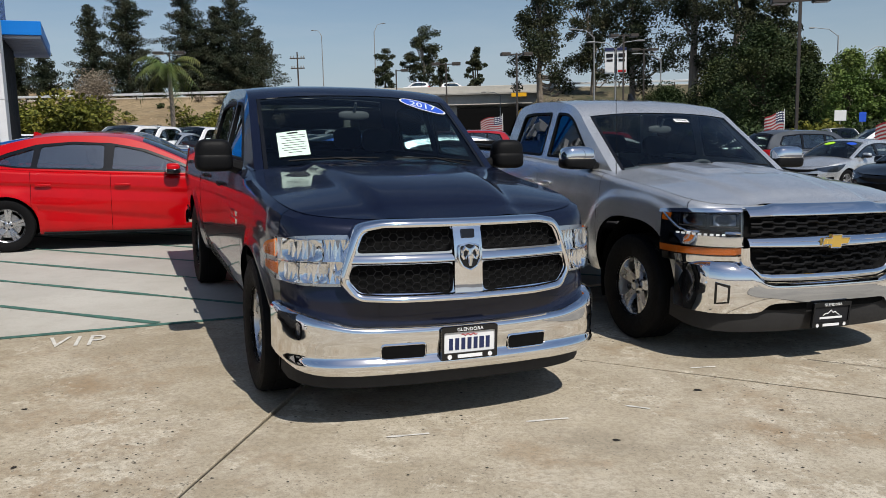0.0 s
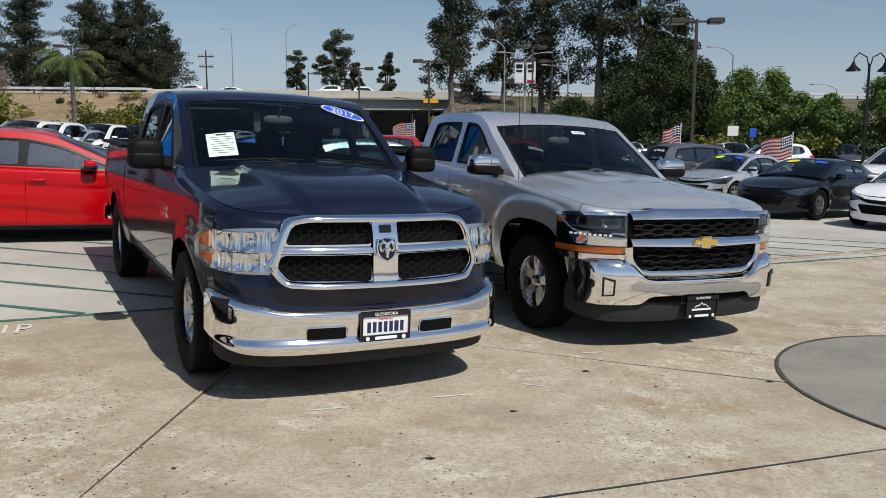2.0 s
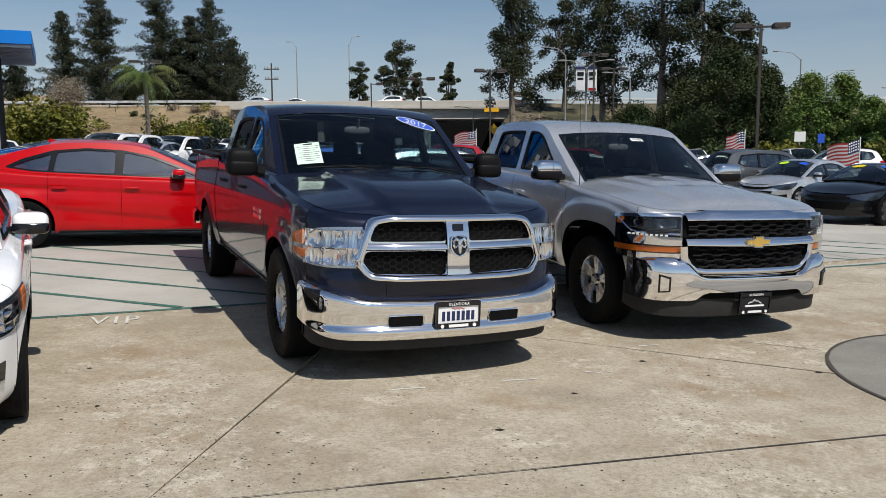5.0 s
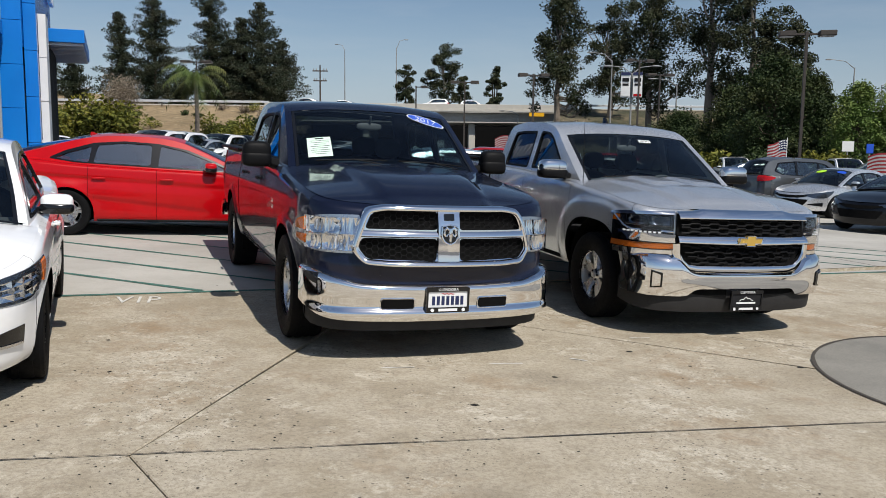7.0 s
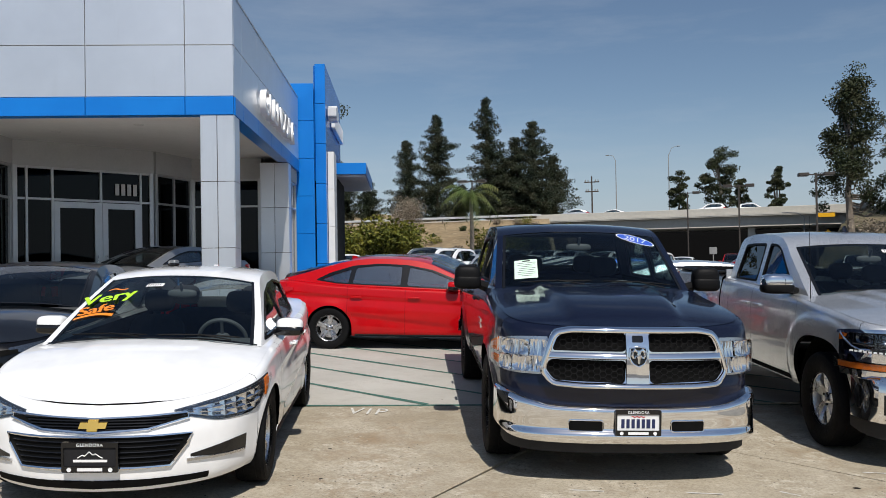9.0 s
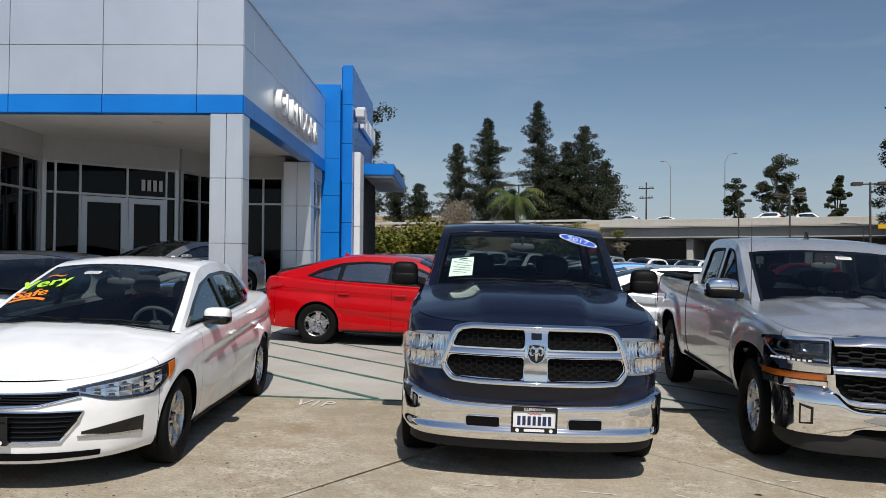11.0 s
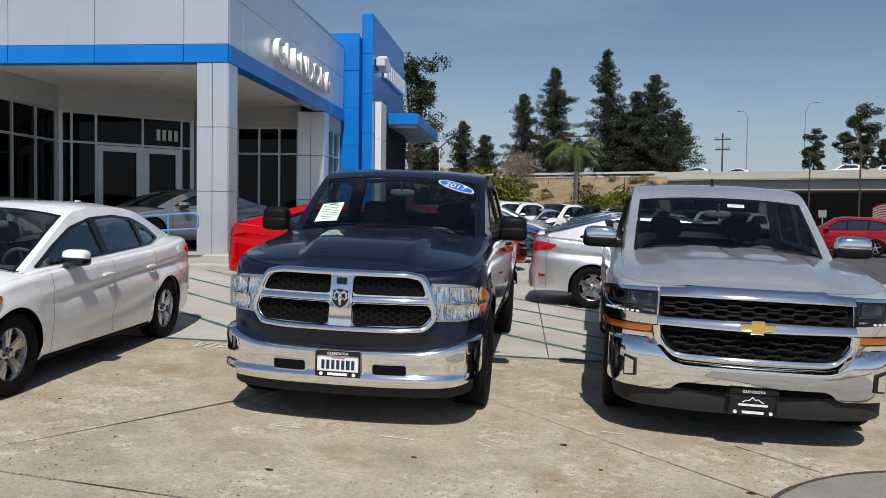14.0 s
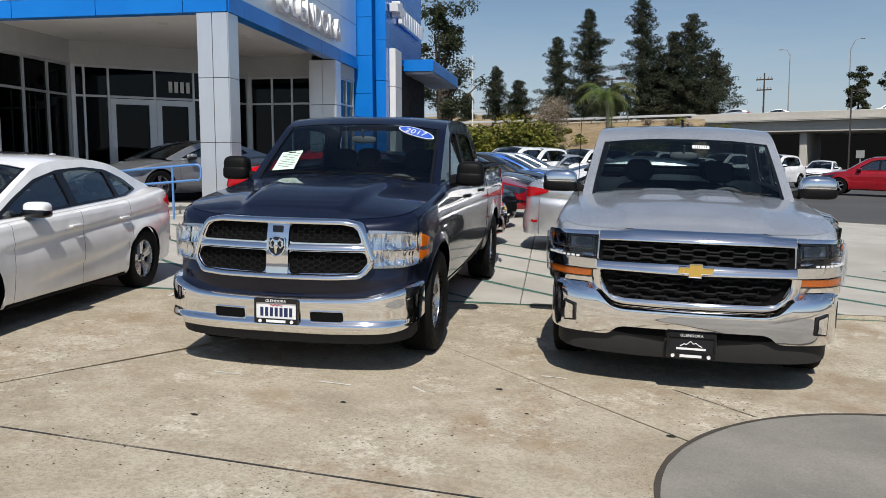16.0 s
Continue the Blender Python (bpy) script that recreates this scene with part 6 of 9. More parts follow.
# ---- the silver pickup ----
SILVER_SPEC = dict(
    outline=[(-4.86, 0.000), (-4.86, 0.695), (-4.84, 0.888), (-4.74, 0.965), (-4.45, 0.979), (-3.0, 0.979), (-1.5, 0.979), (0.0, 0.979), (0.40, 0.965), (0.62, 0.922), (0.74, 0.830), (0.80, 0.675), (0.84, 0.434), (0.865, 0.193), (0.87, 0.000)],
    side=[(0.35, -0.11), (0.50, -0.05), (0.62, -0.02), (0.85, 0.0), (1.0, 0.0), (1.12, -0.008), (1.25, -0.03), (1.45, -0.06)],
    front=[(0.4, 0.0), (0.8, 0.01), (0.95, 0.0), (1.04, -0.02), (1.12, -0.08)],
    rear=[(0.4, -0.03), (0.8, 0.0), (1.2, 0.0), (1.4, -0.02)],
    top=[(-4.87, 1.33), (-2.72, 1.335), (-2.66, 1.295), (-2.0, 1.28), (-0.62, 1.225), (-0.3, 1.195), (0.2, 1.155), (0.6, 1.105), (0.88, 1.065)],
    bot=[(-4.87, 0.52), (-4.2, 0.48), (-3.0, 0.43), (-0.5, 0.43), (0.45, 0.50), (0.88, 0.52)],
    arches=[(0.0, 0.40, 0.52), (-3.645, 0.40, 0.51)],
    square=2.9, plateau=0.17, fine=(34, 0.04), flare=0.024, roll=0.045, floor=0.46, x_back=-4.7, x_nose=0.55,
    panels=[("front_fascia", 0.60, None), ("front_fender", -0.50, 0.60), ("front_door", -1.66, -0.50), ("rear_door", -2.40, -1.66), ("cab_corner", -2.68, -2.40), ("bed_side", -4.68, -2.72), ("tailgate", None, -4.68)],
    spine=[(-0.50, 1.205), (-0.80, 1.40), (-1.08, 1.58), (-1.30, 1.72), (-1.45, 1.77), (-1.75, 1.80), (-2.1, 1.805), (-2.4, 1.78), (-2.56, 1.74), (-2.63, 1.59), (-2.68, 1.29)],
    i_roof=3, i_back=8, belt=1.26, gy=[(-2.68, 0.875), (-2.2, 0.89), (-1.4, 0.89), (-0.8, 0.86), (-0.5, 0.835)], tumble=0.27, pillar=0.905, edge=0.12,
    bow=[(0.0, 0.06), (0.45, 0.08), (0.95, 0.05), (1.3, 0.035), (2.0, 0.035), (2.4, 0.03), (3.0, 0.02)],
    dlo=[([(-0.86, 1.295), (-1.32, 1.645), (-1.45, 1.698), (-1.66, 1.708), (-1.66, 1.300)], (0.02, 0.07, 0.06, 0.04, 0.03)), ([(-1.77, 1.300), (-1.77, 1.708), (-2.15, 1.706), (-2.38, 1.688), (-2.45, 1.36), (-2.43, 1.305)], (0.04, 0.04, 0.08, 0.05, 0.05, 0.03))],
    panes=[([(-0.92, 1.315), (-1.335, 1.630), (-1.46, 1.676), (-1.64, 1.684), (-1.64, 1.319)], (0.02, 0.07, 0.06, 0.04, 0.03)), ([(-1.79, 1.321), (-1.79, 1.684), (-2.14, 1.682), (-2.36, 1.665), (-2.425, 1.365), (-2.41, 1.325)], (0.04, 0.04, 0.08, 0.05, 0.05, 0.03))],
    pane_in=[0, 1], trim_mat=M_PLASTIC, side_glass=M_REARG,
)


def silver_pickup(m):
    v = Vehicle("pickup_truck", "silver extended cab pickup truck with chrome bumper and gold badge", "pickup truck", SILVER_SPEC, M_SILVER, m)
    sh = v.sh
    v.lower()

    def creases(x, y):
        a = np.clip((x + 0.5) / 1.3, 0, 1)
        w = 0.60 - 0.14 * a
        dome = 0.026 / (1 + np.exp((np.abs(y) - w) / 0.013))
        # two raised pads before the glass, each with a steep front step
        lip = 1 / (1 + np.exp((x - 0.02 + 0.10 * (np.abs(y) - 0.22)) / 0.012))
        run = np.clip((x + 0.62) / 0.15, 0, 1)
        across = 1 / (1 + np.exp((np.abs(y) - 0.36) / 0.012)) / (1 + np.exp((0.07 - np.abs(y)) / 0.012))
        ridge = 0.010 / (1 + np.exp((np.abs(y) - 0.34 + 0.10 * a) / 0.014)) * np.clip((x + 0.1) / 0.3, 0, 1)
        dome = dome * (0.3 + 0.7 * np.clip((x + 0.6) / 0.4, 0, 1))
        return (dome + ridge) * (0.2 + 0.8 * np.clip((0.86 - x) / 0.25, 0, 1)) + 0.024 * lip * run * across

    v.cover("hood", sh.at_x(-0.6), sh.end, [(-0.6, 0.055), (0.2, 0.05), (0.7, 0.02), (0.87, 0.0)], creases, 97)
    v.house()
    pickup_bed(v, -4.80, -2.74, 1.37)
    v.inside([(-1.60, 0.38), (-1.60, -0.38), (-2.38, 0.0, 1.25)], (-1.12, 0.38, 1.11), (-0.72, 1.18, 0.5))
    v.wipers([(0.78, 0.08, 0.055, 0.05), (-0.05, -0.72, 0.05, 0.06)])
    v.mirrors(-0.74, 1.055, 1.330, (0.085, 0.145, 0.092), M_CHROME, M_PLASTIC, 0.05, 0.48)
    v.handles([-1.45, -1.80], 1.08, M_SILVER)
    for x in (0.0, -3.645):
        for sg in (1, -1):
            make_wheel(v.t, x, sg * 0.845, 0.395, 0.265, 0.222, 5, "split", M_SATIN, sg)
    # grille: black nest with bright bars and a bright trapezoid frame
    def nose(off):
        def place(y, z, d):
            p = sh.pos(sh.at_y(y), min(z, 0.98), 0.0, 1)
            return (p[0] + off - d - 0.22 * max(0.0, z - 0.98), y, z)

        return place

    # the nest is one near-black sheet, shade put into its colour
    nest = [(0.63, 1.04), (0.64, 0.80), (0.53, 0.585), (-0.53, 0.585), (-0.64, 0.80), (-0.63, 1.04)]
    gb = v.add("grille_back", MB().holed(dense(nest, 0.05), [], 0.01, nose(0.022)), M_LINER_SHADE)
    crest, foot = spl([(0, 1.086), (0.40, 1.086), (0.48, 1.070), (0.64, 1.062)]), spl([(0, 1.014), (0.4, 1.012), (0.64, 1.006)])
    v.add("top_bar", convex(nose(0.058), np.linspace(-0.635, 0.635, 45), lambda y: float(foot(abs(y))), lambda y: float(crest(abs(y))), 0.012, lean=0.045), M_CHROME, "bright chrome grille bar", under=gb)
    crest2, foot2 = spl([(0, 0.880), (0.3, 0.876), (0.64, 0.872)]), spl([(0, 0.796), (0.3, 0.800), (0.64, 0.806)])
    v.add("middle_bar", convex(nose(0.066), np.linspace(-0.645, 0.645, 45), lambda y: float(foot2(abs(y))), lambda y: float(crest2(abs(y))), 0.020, n=13, lean=0.040), M_CHROME, "bright chrome grille bar", under=gb)
    v.add("bar_crease", MB().tube([nose(0.084)(y, 0.842, 0) for y in np.linspace(-0.62, 0.62, 31)], 0.004, 5), M_CHROME, under=gb)
    path = open_path([(0.648, 0.80), (0.640, 0.715), (0.60, 0.648), (0.535, 0.598), (0.45, 0.585), (-0.45, 0.585), (-0.535, 0.598), (-0.60, 0.648), (-0.640, 0.715), (-0.648, 0.80)])
    v.add("lower_frame", band(nose(0.060), path, 0.062, 0.016), M_CHROME, "bright frame round the lower grille", under=gb)

    for z0, z1, w0, w1 in ((0.88, 1.01, 0.62, 0.62), (0.615, 0.80, 0.50, 0.62)):
        ribs = MB()
        n = 3 if z0 > 0.9 else 4
        for k in range(n):
            z = z0 + (z1 - z0) * (k + 0.5) / n
            w = w0 + (w1 - w0) * (k + 0.5) / n - 0.015
            pts, y, j = [], -w, 0
            while y < w:
                pts.append((y, z + (0.006 if (j // 2 + k) % 2 else -0.006)))
                y += 0.012 if j % 2 else 0.073
                j += 1
            ribs.tube([nose(0.042)(a, b, 0) for a, b in pts], 0.009, 6)
        y = -w1 + 0.08
        while y < w1 - 0.05:
            for k in range(n):
                za, zb = z0 + (z1 - z0) * (k + 0.0) / n, z0 + (z1 - z0) * (k + 1.0) / n
                yy = y + (0.085 if k % 2 else 0)
                if abs(yy) < w0 + (w1 - w0) * k / n - 0.03:
                    ribs.tube([nose(0.038)(yy, za, 0), nose(0.038)(yy + 0.02, zb, 0)], 0.008, 5)
            y += 0.17
        v.add("grille_mesh", ribs, M_PLASTIC, "black honeycomb grille ribs", under=gb)
    bow = [(0.77 * a, 0.8 * c) for a, c in ((-0.15, -0.028), (-0.055, -0.028), (-0.055, -0.055), (0.05, -0.055), (0.05, -0.028), (0.135, -0.028), (0.15, 0.028), (0.055, 0.028), (0.055, 0.055), (-0.05, 0.055), (-0.05, 0.028), (-0.135, 0.028))]
    v.add("badge", MB().holed([(y, 0.838 + z) for y, z in bow], [], 0.03, nose(0.106)), M_GOLD, "gold cross-shaped badge", under=gb)
    v.add("badge_rim", MB().tube([nose(0.106)(y, 0.838 + z, 0) for y, z in dense(bow, 0.03)], 0.005, 5, closed=True), M_CHROME, under=gb)
    # head lamps
    s0, s1 = sh.at_x(0.40), sh.at_y(0.645)
    for sg in (1, -1):
        one = (sg,)
        hl = v.add("headlamp", sh.patch(MB(), s0, s1, lambda f: 0.735 + 0.005 * f, lambda f: 1.052 - 0.03 * (1 - f) ** 2, 0.006, 0.03, 16, 7, one), M_GLOSSBLK, "dark headlamp with chrome strip and amber lower lens")
        v.add("lamp_brow", sh.patch(MB(), s0 + 0.01, s1, lambda f: 1.034 - 0.03 * (1 - f) ** 2, lambda f: 1.060 - 0.03 * (1 - f) ** 2, 0.036, 0.03, 14, 4, one), M_CHROME, under=hl)
        v.add("lamp_strip", sh.patch(MB(), s0 + 0.12, s1 + 0.01, lambda f: 0.800 + 0.010 * (1 - f), lambda f: 0.868 + 0.012 * (1 - f), 0.036, 0.02, 14, 6, one), M_CHROME, under=hl)
        v.add("lamp_frame", MB().tube([sh.pos(s0 + 0.05 + a * (s1 - s0 - 0.06), z, 0.030, sg) for a, z in ((0.0, 1.005), (0.10, 0.965), (0.24, 0.915), (0.36, 0.895), (1.0, 0.892))], 0.010, 7), M_CHROME, under=hl)
        for k0, k1 in ((0.30, 0.60), (0.64, 0.96)):
            bx = [sh.pos(s0 + a * (s1 - s0), z, 0.024, sg) for a, z in ((k0, 0.935), (k0, 1.018), (k1, 1.022), (k1, 0.930))]
            v.add("lamp_box", MB().tube(bx, 0.005, 6, closed=True), M_DKGREY, under=hl)
            headlamp_bowls(v, s0 + (k0 + 0.03) * (s1 - s0), s0 + (k1 - 0.03) * (s1 - s0), lambda f: 0.942, lambda f: 1.012, 0.022, 1, M_BEZEL, sg, hl, 0.03)
        v.add("turn_lamp", sh.patch(MB(), s0 + 0.03, s0 + 0.09, 0.955, 1.005, 0.022, 0.012, 5, 3, one), M_ORANGE, under=hl)
        v.add("turn_lamp", sh.patch(MB(), s0 + 0.02, s1 + 0.005, lambda f: 0.744 + 0.003 * f, lambda f: 0.790 + 0.004 * f, 0.026, 0.014, 14, 4, one), M_ORANGE2, "amber lower lens", under=hl)
        v.add("lamp_foot", sh.patch(MB(), s0 + 0.05, s1 + 0.01, 0.690, 0.738, 0.034, 0.02, 14, 4, one), M_CHROME, under=hl)
        for k in range(9):
            q = s0 + 0.17 + 0.034 * k
            v.add("lamp_led", sh.patch(MB(), q, q + 0.020, 0.876, 0.889, 0.040, 0.008, 2, 2, one), M_STICKWHITE, under=hl)
        ln = v.add("headlamp_lens", sh.patch(MB(), s0, s1, lambda f: 0.735 + 0.005 * f, lambda f: 1.036 - 0.03 * (1 - f) ** 2, 0.052, 0.004, 18, 7, one), M_LENS, under=hl)
        ln.visible_shadow = False
    # chrome bumper
    b = bumper_shell([(-0.2, 0.965), (0.35, 0.965), (0.60, 0.96), (0.76, 0.915), (0.87, 0.79), (0.93, 0.58), (0.965, 0.3), (0.97, 0.0)],
                     [(0.28, -0.05), (0.34, -0.02), (0.40, 0.004), (0.50, 0.022), (0.58, 0.022), (0.65, 0.008), (0.71, -0.03)], [(0.3, 0.705), (1.0, 0.705)], [(0.3, 0.40), (0.6, 0.375), (0.99, 0.36)])
    left = MB()
    n = 40
    fs, fu = spl([(0, 0.560), (0.44, 0.562), (0.52, 0.580), (0.59, 0.640), (0.64, 0.692), (0.70, 0.704), (0.88, 0.704)]), spl([(0, 0.432), (0.43, 0.432), (0.49, 0.418), (0.55, 0.372), (0.62, 0.364), (0.88, 0.364)])
    for sg in (1, -1):
        P = []
        for y in np.linspace(0, 0.875, n):
            za, zb = float(fu(y)), float(fs(y))
            P.append([b.pos(b.at_y(y), za + (zb - za) * t, 0.002 - 0.03 * max(0, t - 0.9) * 10 * (y < 0.7), sg) for t in np.linspace(0, 1, 12)])
        left.grid(P, flip=sg < 0)
    bp = v.add("front_bumper", left.weld(), M_CHROME, "polished chrome front bumper")
    for sg in (1, -1):
        v.add("bumper_end", b.curtain(MB(), b.at_x(0.55), b.at_y(0.86), 14, 0.05, (sg,)), M_CHROME, under=bp)
    for sg in (1, -1):
        v.add("fog_bezel", b.patch(MB(), b.at_y(0.845), b.at_y(0.765), lambda f: 0.430 + 0.01 * f, lambda f: 0.580 - 0.02 * f, 0.012, 0.015, 6, 4, (sg,)), M_GLOSSBLK, under=bp)
        v.add("fog_lamp", b.patch(MB(), b.at_y(0.833), b.at_y(0.780), lambda f: 0.444 + 0.01 * f, lambda f: 0.566 - 0.02 * f, 0.02, 0.012, 5, 4, (sg,)), M_CHROME, "clear fog lamp", under=bp)
        # flat black oval patch on each bumper end
        v.add("bumper_step", b.patch(MB(), b.at_x(0.60), b.at_x(0.72), lambda f: 0.55 - 0.10 * math.sin(math.pi * f), lambda f: 0.55 + 0.09 * math.sin(math.pi * f), 0.004, 0.01, 6, 5, (sg,)), M_GLOSSBLK, under=bp)
    low = bumper_shell([(-0.2, 0.92), (0.35, 0.92), (0.60, 0.91), (0.74, 0.86), (0.84, 0.74), (0.89, 0.55), (0.92, 0.3), (0.925, 0.0)],
                       [(0.15, -0.08), (0.24, -0.01), (0.36, 0.01), (0.45, 0.0), (0.6, -0.02)], [(0.3, 0.49), (0.99, 0.485)], [(0.3, 0.30), (0.7, 0.24), (0.99, 0.215)])
    v.add("lower_valance", low.curtain(MB(), low.at_x(0.45), low.end, 10, 0.08), M_DKGREY)
    for sg in (1, -1):
        # openings drawn as near-black patches, their shade painted on the skin
        v.add("valance_slot", low.patch(MB(), low.at_y(0.52), low.at_y(0.17), lambda f: 0.352 + 0.035 * (1 - f), 0.455, 0.012, 0.01, 8, 3, (sg,)), M_LINER_SHADE)
    # unseen plate added so that no sun leaks under the nose
    v.add("skid_plate", MB().box((0.55, 0, 0.40), (0.62, 1.3, 0.02)), M_LINER_SHADE)
    number_plate(v, 0.985, 0.335, True, 4)
    # roof aerial, stock tag, tail lamps
    fin = MB()
    fin.prism([(-1.62, 1.82), (-1.72, 1.82), (-1.715, 1.89), (-1.69, 1.895)], -0.012, 0.012, Matrix(((1, 0, 0, 0), (0, 0, 1, 0), (0, 1, 0, 0), (0, 0, 0, 1))))
    v.add("roof_aerial", fin, M_GLOSSBLK)
    mast = MB().tube([sh.pos(sh.at_x(-0.42), 1.205, -0.05, -1), Vector(sh.pos(sh.at_x(-0.42), 1.205, -0.05, -1)) + Vector((-0.06, 0, 0.75))], [0.004, 0.0018], 6)
    v.add("aerial_mast", mast, M_PLASTIC)
    tag = screen_sheet(v, 0.80, 0.87, 0.08, 0.26, 0.004, M_STICKWHITE, "stock_tag", "small white stock tag on the glass")
    bars = MB()
    for k in range(6):
        bars.tube([v.ws(0.815, 0.11 + k * 0.024, 0.006), v.ws(0.855, 0.11 + k * 0.024, 0.006)], 0.003, 4)
    v.add("tag_print", bars, M_INK, under=tag)
    v.add("tail_lamp", sh.patch(MB(), sh.at_x(-4.80), sh.at_x(-4.66), 0.95, 1.30, 0.008, 0.02, 8, 5), M_TAIL)
    rb = bumper_shell([(-4.98, 0.0), (-4.98, 0.7), (-4.94, 0.93), (-4.76, 1.0), (-4.3, 1.0), (0, 1.0), (0.1, 0)], [(0.3, 0), (0.9, 0)], [(-5, 0.66), (1, 0.66)], [(-5, 0.45), (1, 0.45)])
    v.add("rear_bumper", rb.curtain(MB(), 0, rb.at_x(-4.5), 6, 0.1), M_CHROME)
    return v


SILVER = silver_pickup(parked(2.30, 6.42, -71.3))
SILVER.done()

# ---- saloon cars ----
SEDAN = dict(
    outline=[(-3.70, 0.0), (-3.69, 0.40), (-3.62, 0.68), (-3.45, 0.80), (-3.1, 0.865), (-2.5, 0.89), (-1.4, 0.895), (-0.4, 0.895), (0.1, 0.885), (0.42, 0.83), (0.66, 0.70), (0.82, 0.5), (0.92, 0.25), (0.95, 0.0)],
    side=[(0.16, -0.10), (0.26, -0.03), (0.40, -0.012), (0.55, 0.0), (0.70, 0.004), (0.80, -0.012), (0.92, -0.03), (1.1, -0.07)],
    front=[(0.16, -0.05), (0.24, -0.005), (0.35, 0.01), (0.50, 0.005), (0.62, -0.03), (0.72, -0.08), (0.8, -0.16)],
    rear=[(0.16, -0.06), (0.28, -0.01), (0.45, 0.0), (0.62, -0.03), (0.85, -0.045), (1.05, -0.10)],
    top=[(-3.70, 1.04), (-3.5, 1.045), (-3.2, 1.035), (-2.6, 0.985), (-1.6, 0.945), (-0.5, 0.905), (-0.1, 0.875), (0.35, 0.80), (0.65, 0.735), (0.96, 0.675)],
    bot=[(-3.70, 0.26), (-3.3, 0.24), (-2.2, 0.20), (-0.5, 0.20), (0.45, 0.21), (0.96, 0.19)],
    arches=[(0.0, 0.315, 0.355), (-2.70, 0.315, 0.355)],
    swage=((-0.30, 0.70, -3.55, 0.86, 0.026), (-0.75, 0.36, -2.55, 0.56, 0.022)), fine=(32, 0.06), flare=0.012, roll=0.05, floor=0.25, x_back=-3.3, x_nose=0.5,
    panels=[("front_fascia", 0.36, None), ("front_fender", -0.50, 0.36), ("front_door", -1.52, -0.50), ("rear_door", -2.42, -1.52), ("rear_quarter", -3.40, -2.42), ("rear_bumper", None, -3.40)],
    spine=[(-0.24, 0.90), (-0.60, 1.075), (-0.95, 1.235), (-1.18, 1.33), (-1.36, 1.37), (-1.75, 1.395), (-2.10, 1.39), (-2.40, 1.355), (-2.75, 1.27), (-3.10, 1.16), (-3.46, 1.06)],
    i_roof=3, i_back=7, belt=0.93, gy=[(-3.42, 0.60), (-2.9, 0.70), (-2.4, 0.775), (-1.4, 0.80), (-0.7, 0.79), (-0.2, 0.755)], tumble=0.47, pillar=0.93,
    bow=[(0.0, 0.06), (0.55, 0.085), (1.2, 0.05), (1.6, 0.04), (2.4, 0.045), (3.0, 0.07), (3.6, 0.09)],
    dlo=[([(-0.38, 0.925), (-0.72, 1.085), (-1.10, 1.232), (-1.50, 1.305), (-1.95, 1.322), (-2.35, 1.285), (-2.72, 1.17), (-2.95, 1.055), (-2.60, 1.005), (-1.5, 0.965)], 0.05)],
    panes=[([(-0.50, 0.95), (-0.80, 1.085), (-1.14, 1.212), (-1.46, 1.275), (-1.50, 0.985)], 0.03), ([(-1.60, 0.99), (-1.58, 1.285), (-1.95, 1.295), (-2.30, 1.26), (-2.36, 1.01)], 0.04), ([(-2.42, 1.012), (-2.38, 1.235), (-2.68, 1.14), (-2.86, 1.06), (-2.6, 1.025)], 0.03)],
    pane_in=[0, 0, 0], trim_mat=M_GLOSSBLK, side_glass=M_TINT,
)


def scaled(spec, sx=1.0, sy=1.0, sz=1.0, **change):
    out = dict(spec)
    for key in ("outline",):
        out[key] = [(x * sx, y * sy) for x, y in spec[key]]
    for key in ("side", "front", "rear"):
        out[key] = [(z * sz, o) for z, o in spec[key]]
    for key in ("top", "bot", "spine"):
        out[key] = [(x * sx, z * sz) for x, z in spec[key]]
    out["arches"] = [(x * sx, z, r) for x, z, r in spec["arches"]]
    out["panels"] = [(n, None if a is None else a * sx, None if b is None else b * sx) for n, a, b in spec["panels"]]
    out["gy"] = [(x * sx, y * sy) for x, y in spec["gy"]]
    for key in ("dlo", "panes"):
        out[key] = [([(x * sx, z * sz) for x, z in p], r) for p, r in spec[key]]
    for key in ("x_back", "x_nose"):
        out[key] = spec[key] * sx
    out["belt"] = spec["belt"] * sz
    out.update(change)
    return out


SCREEN = {}


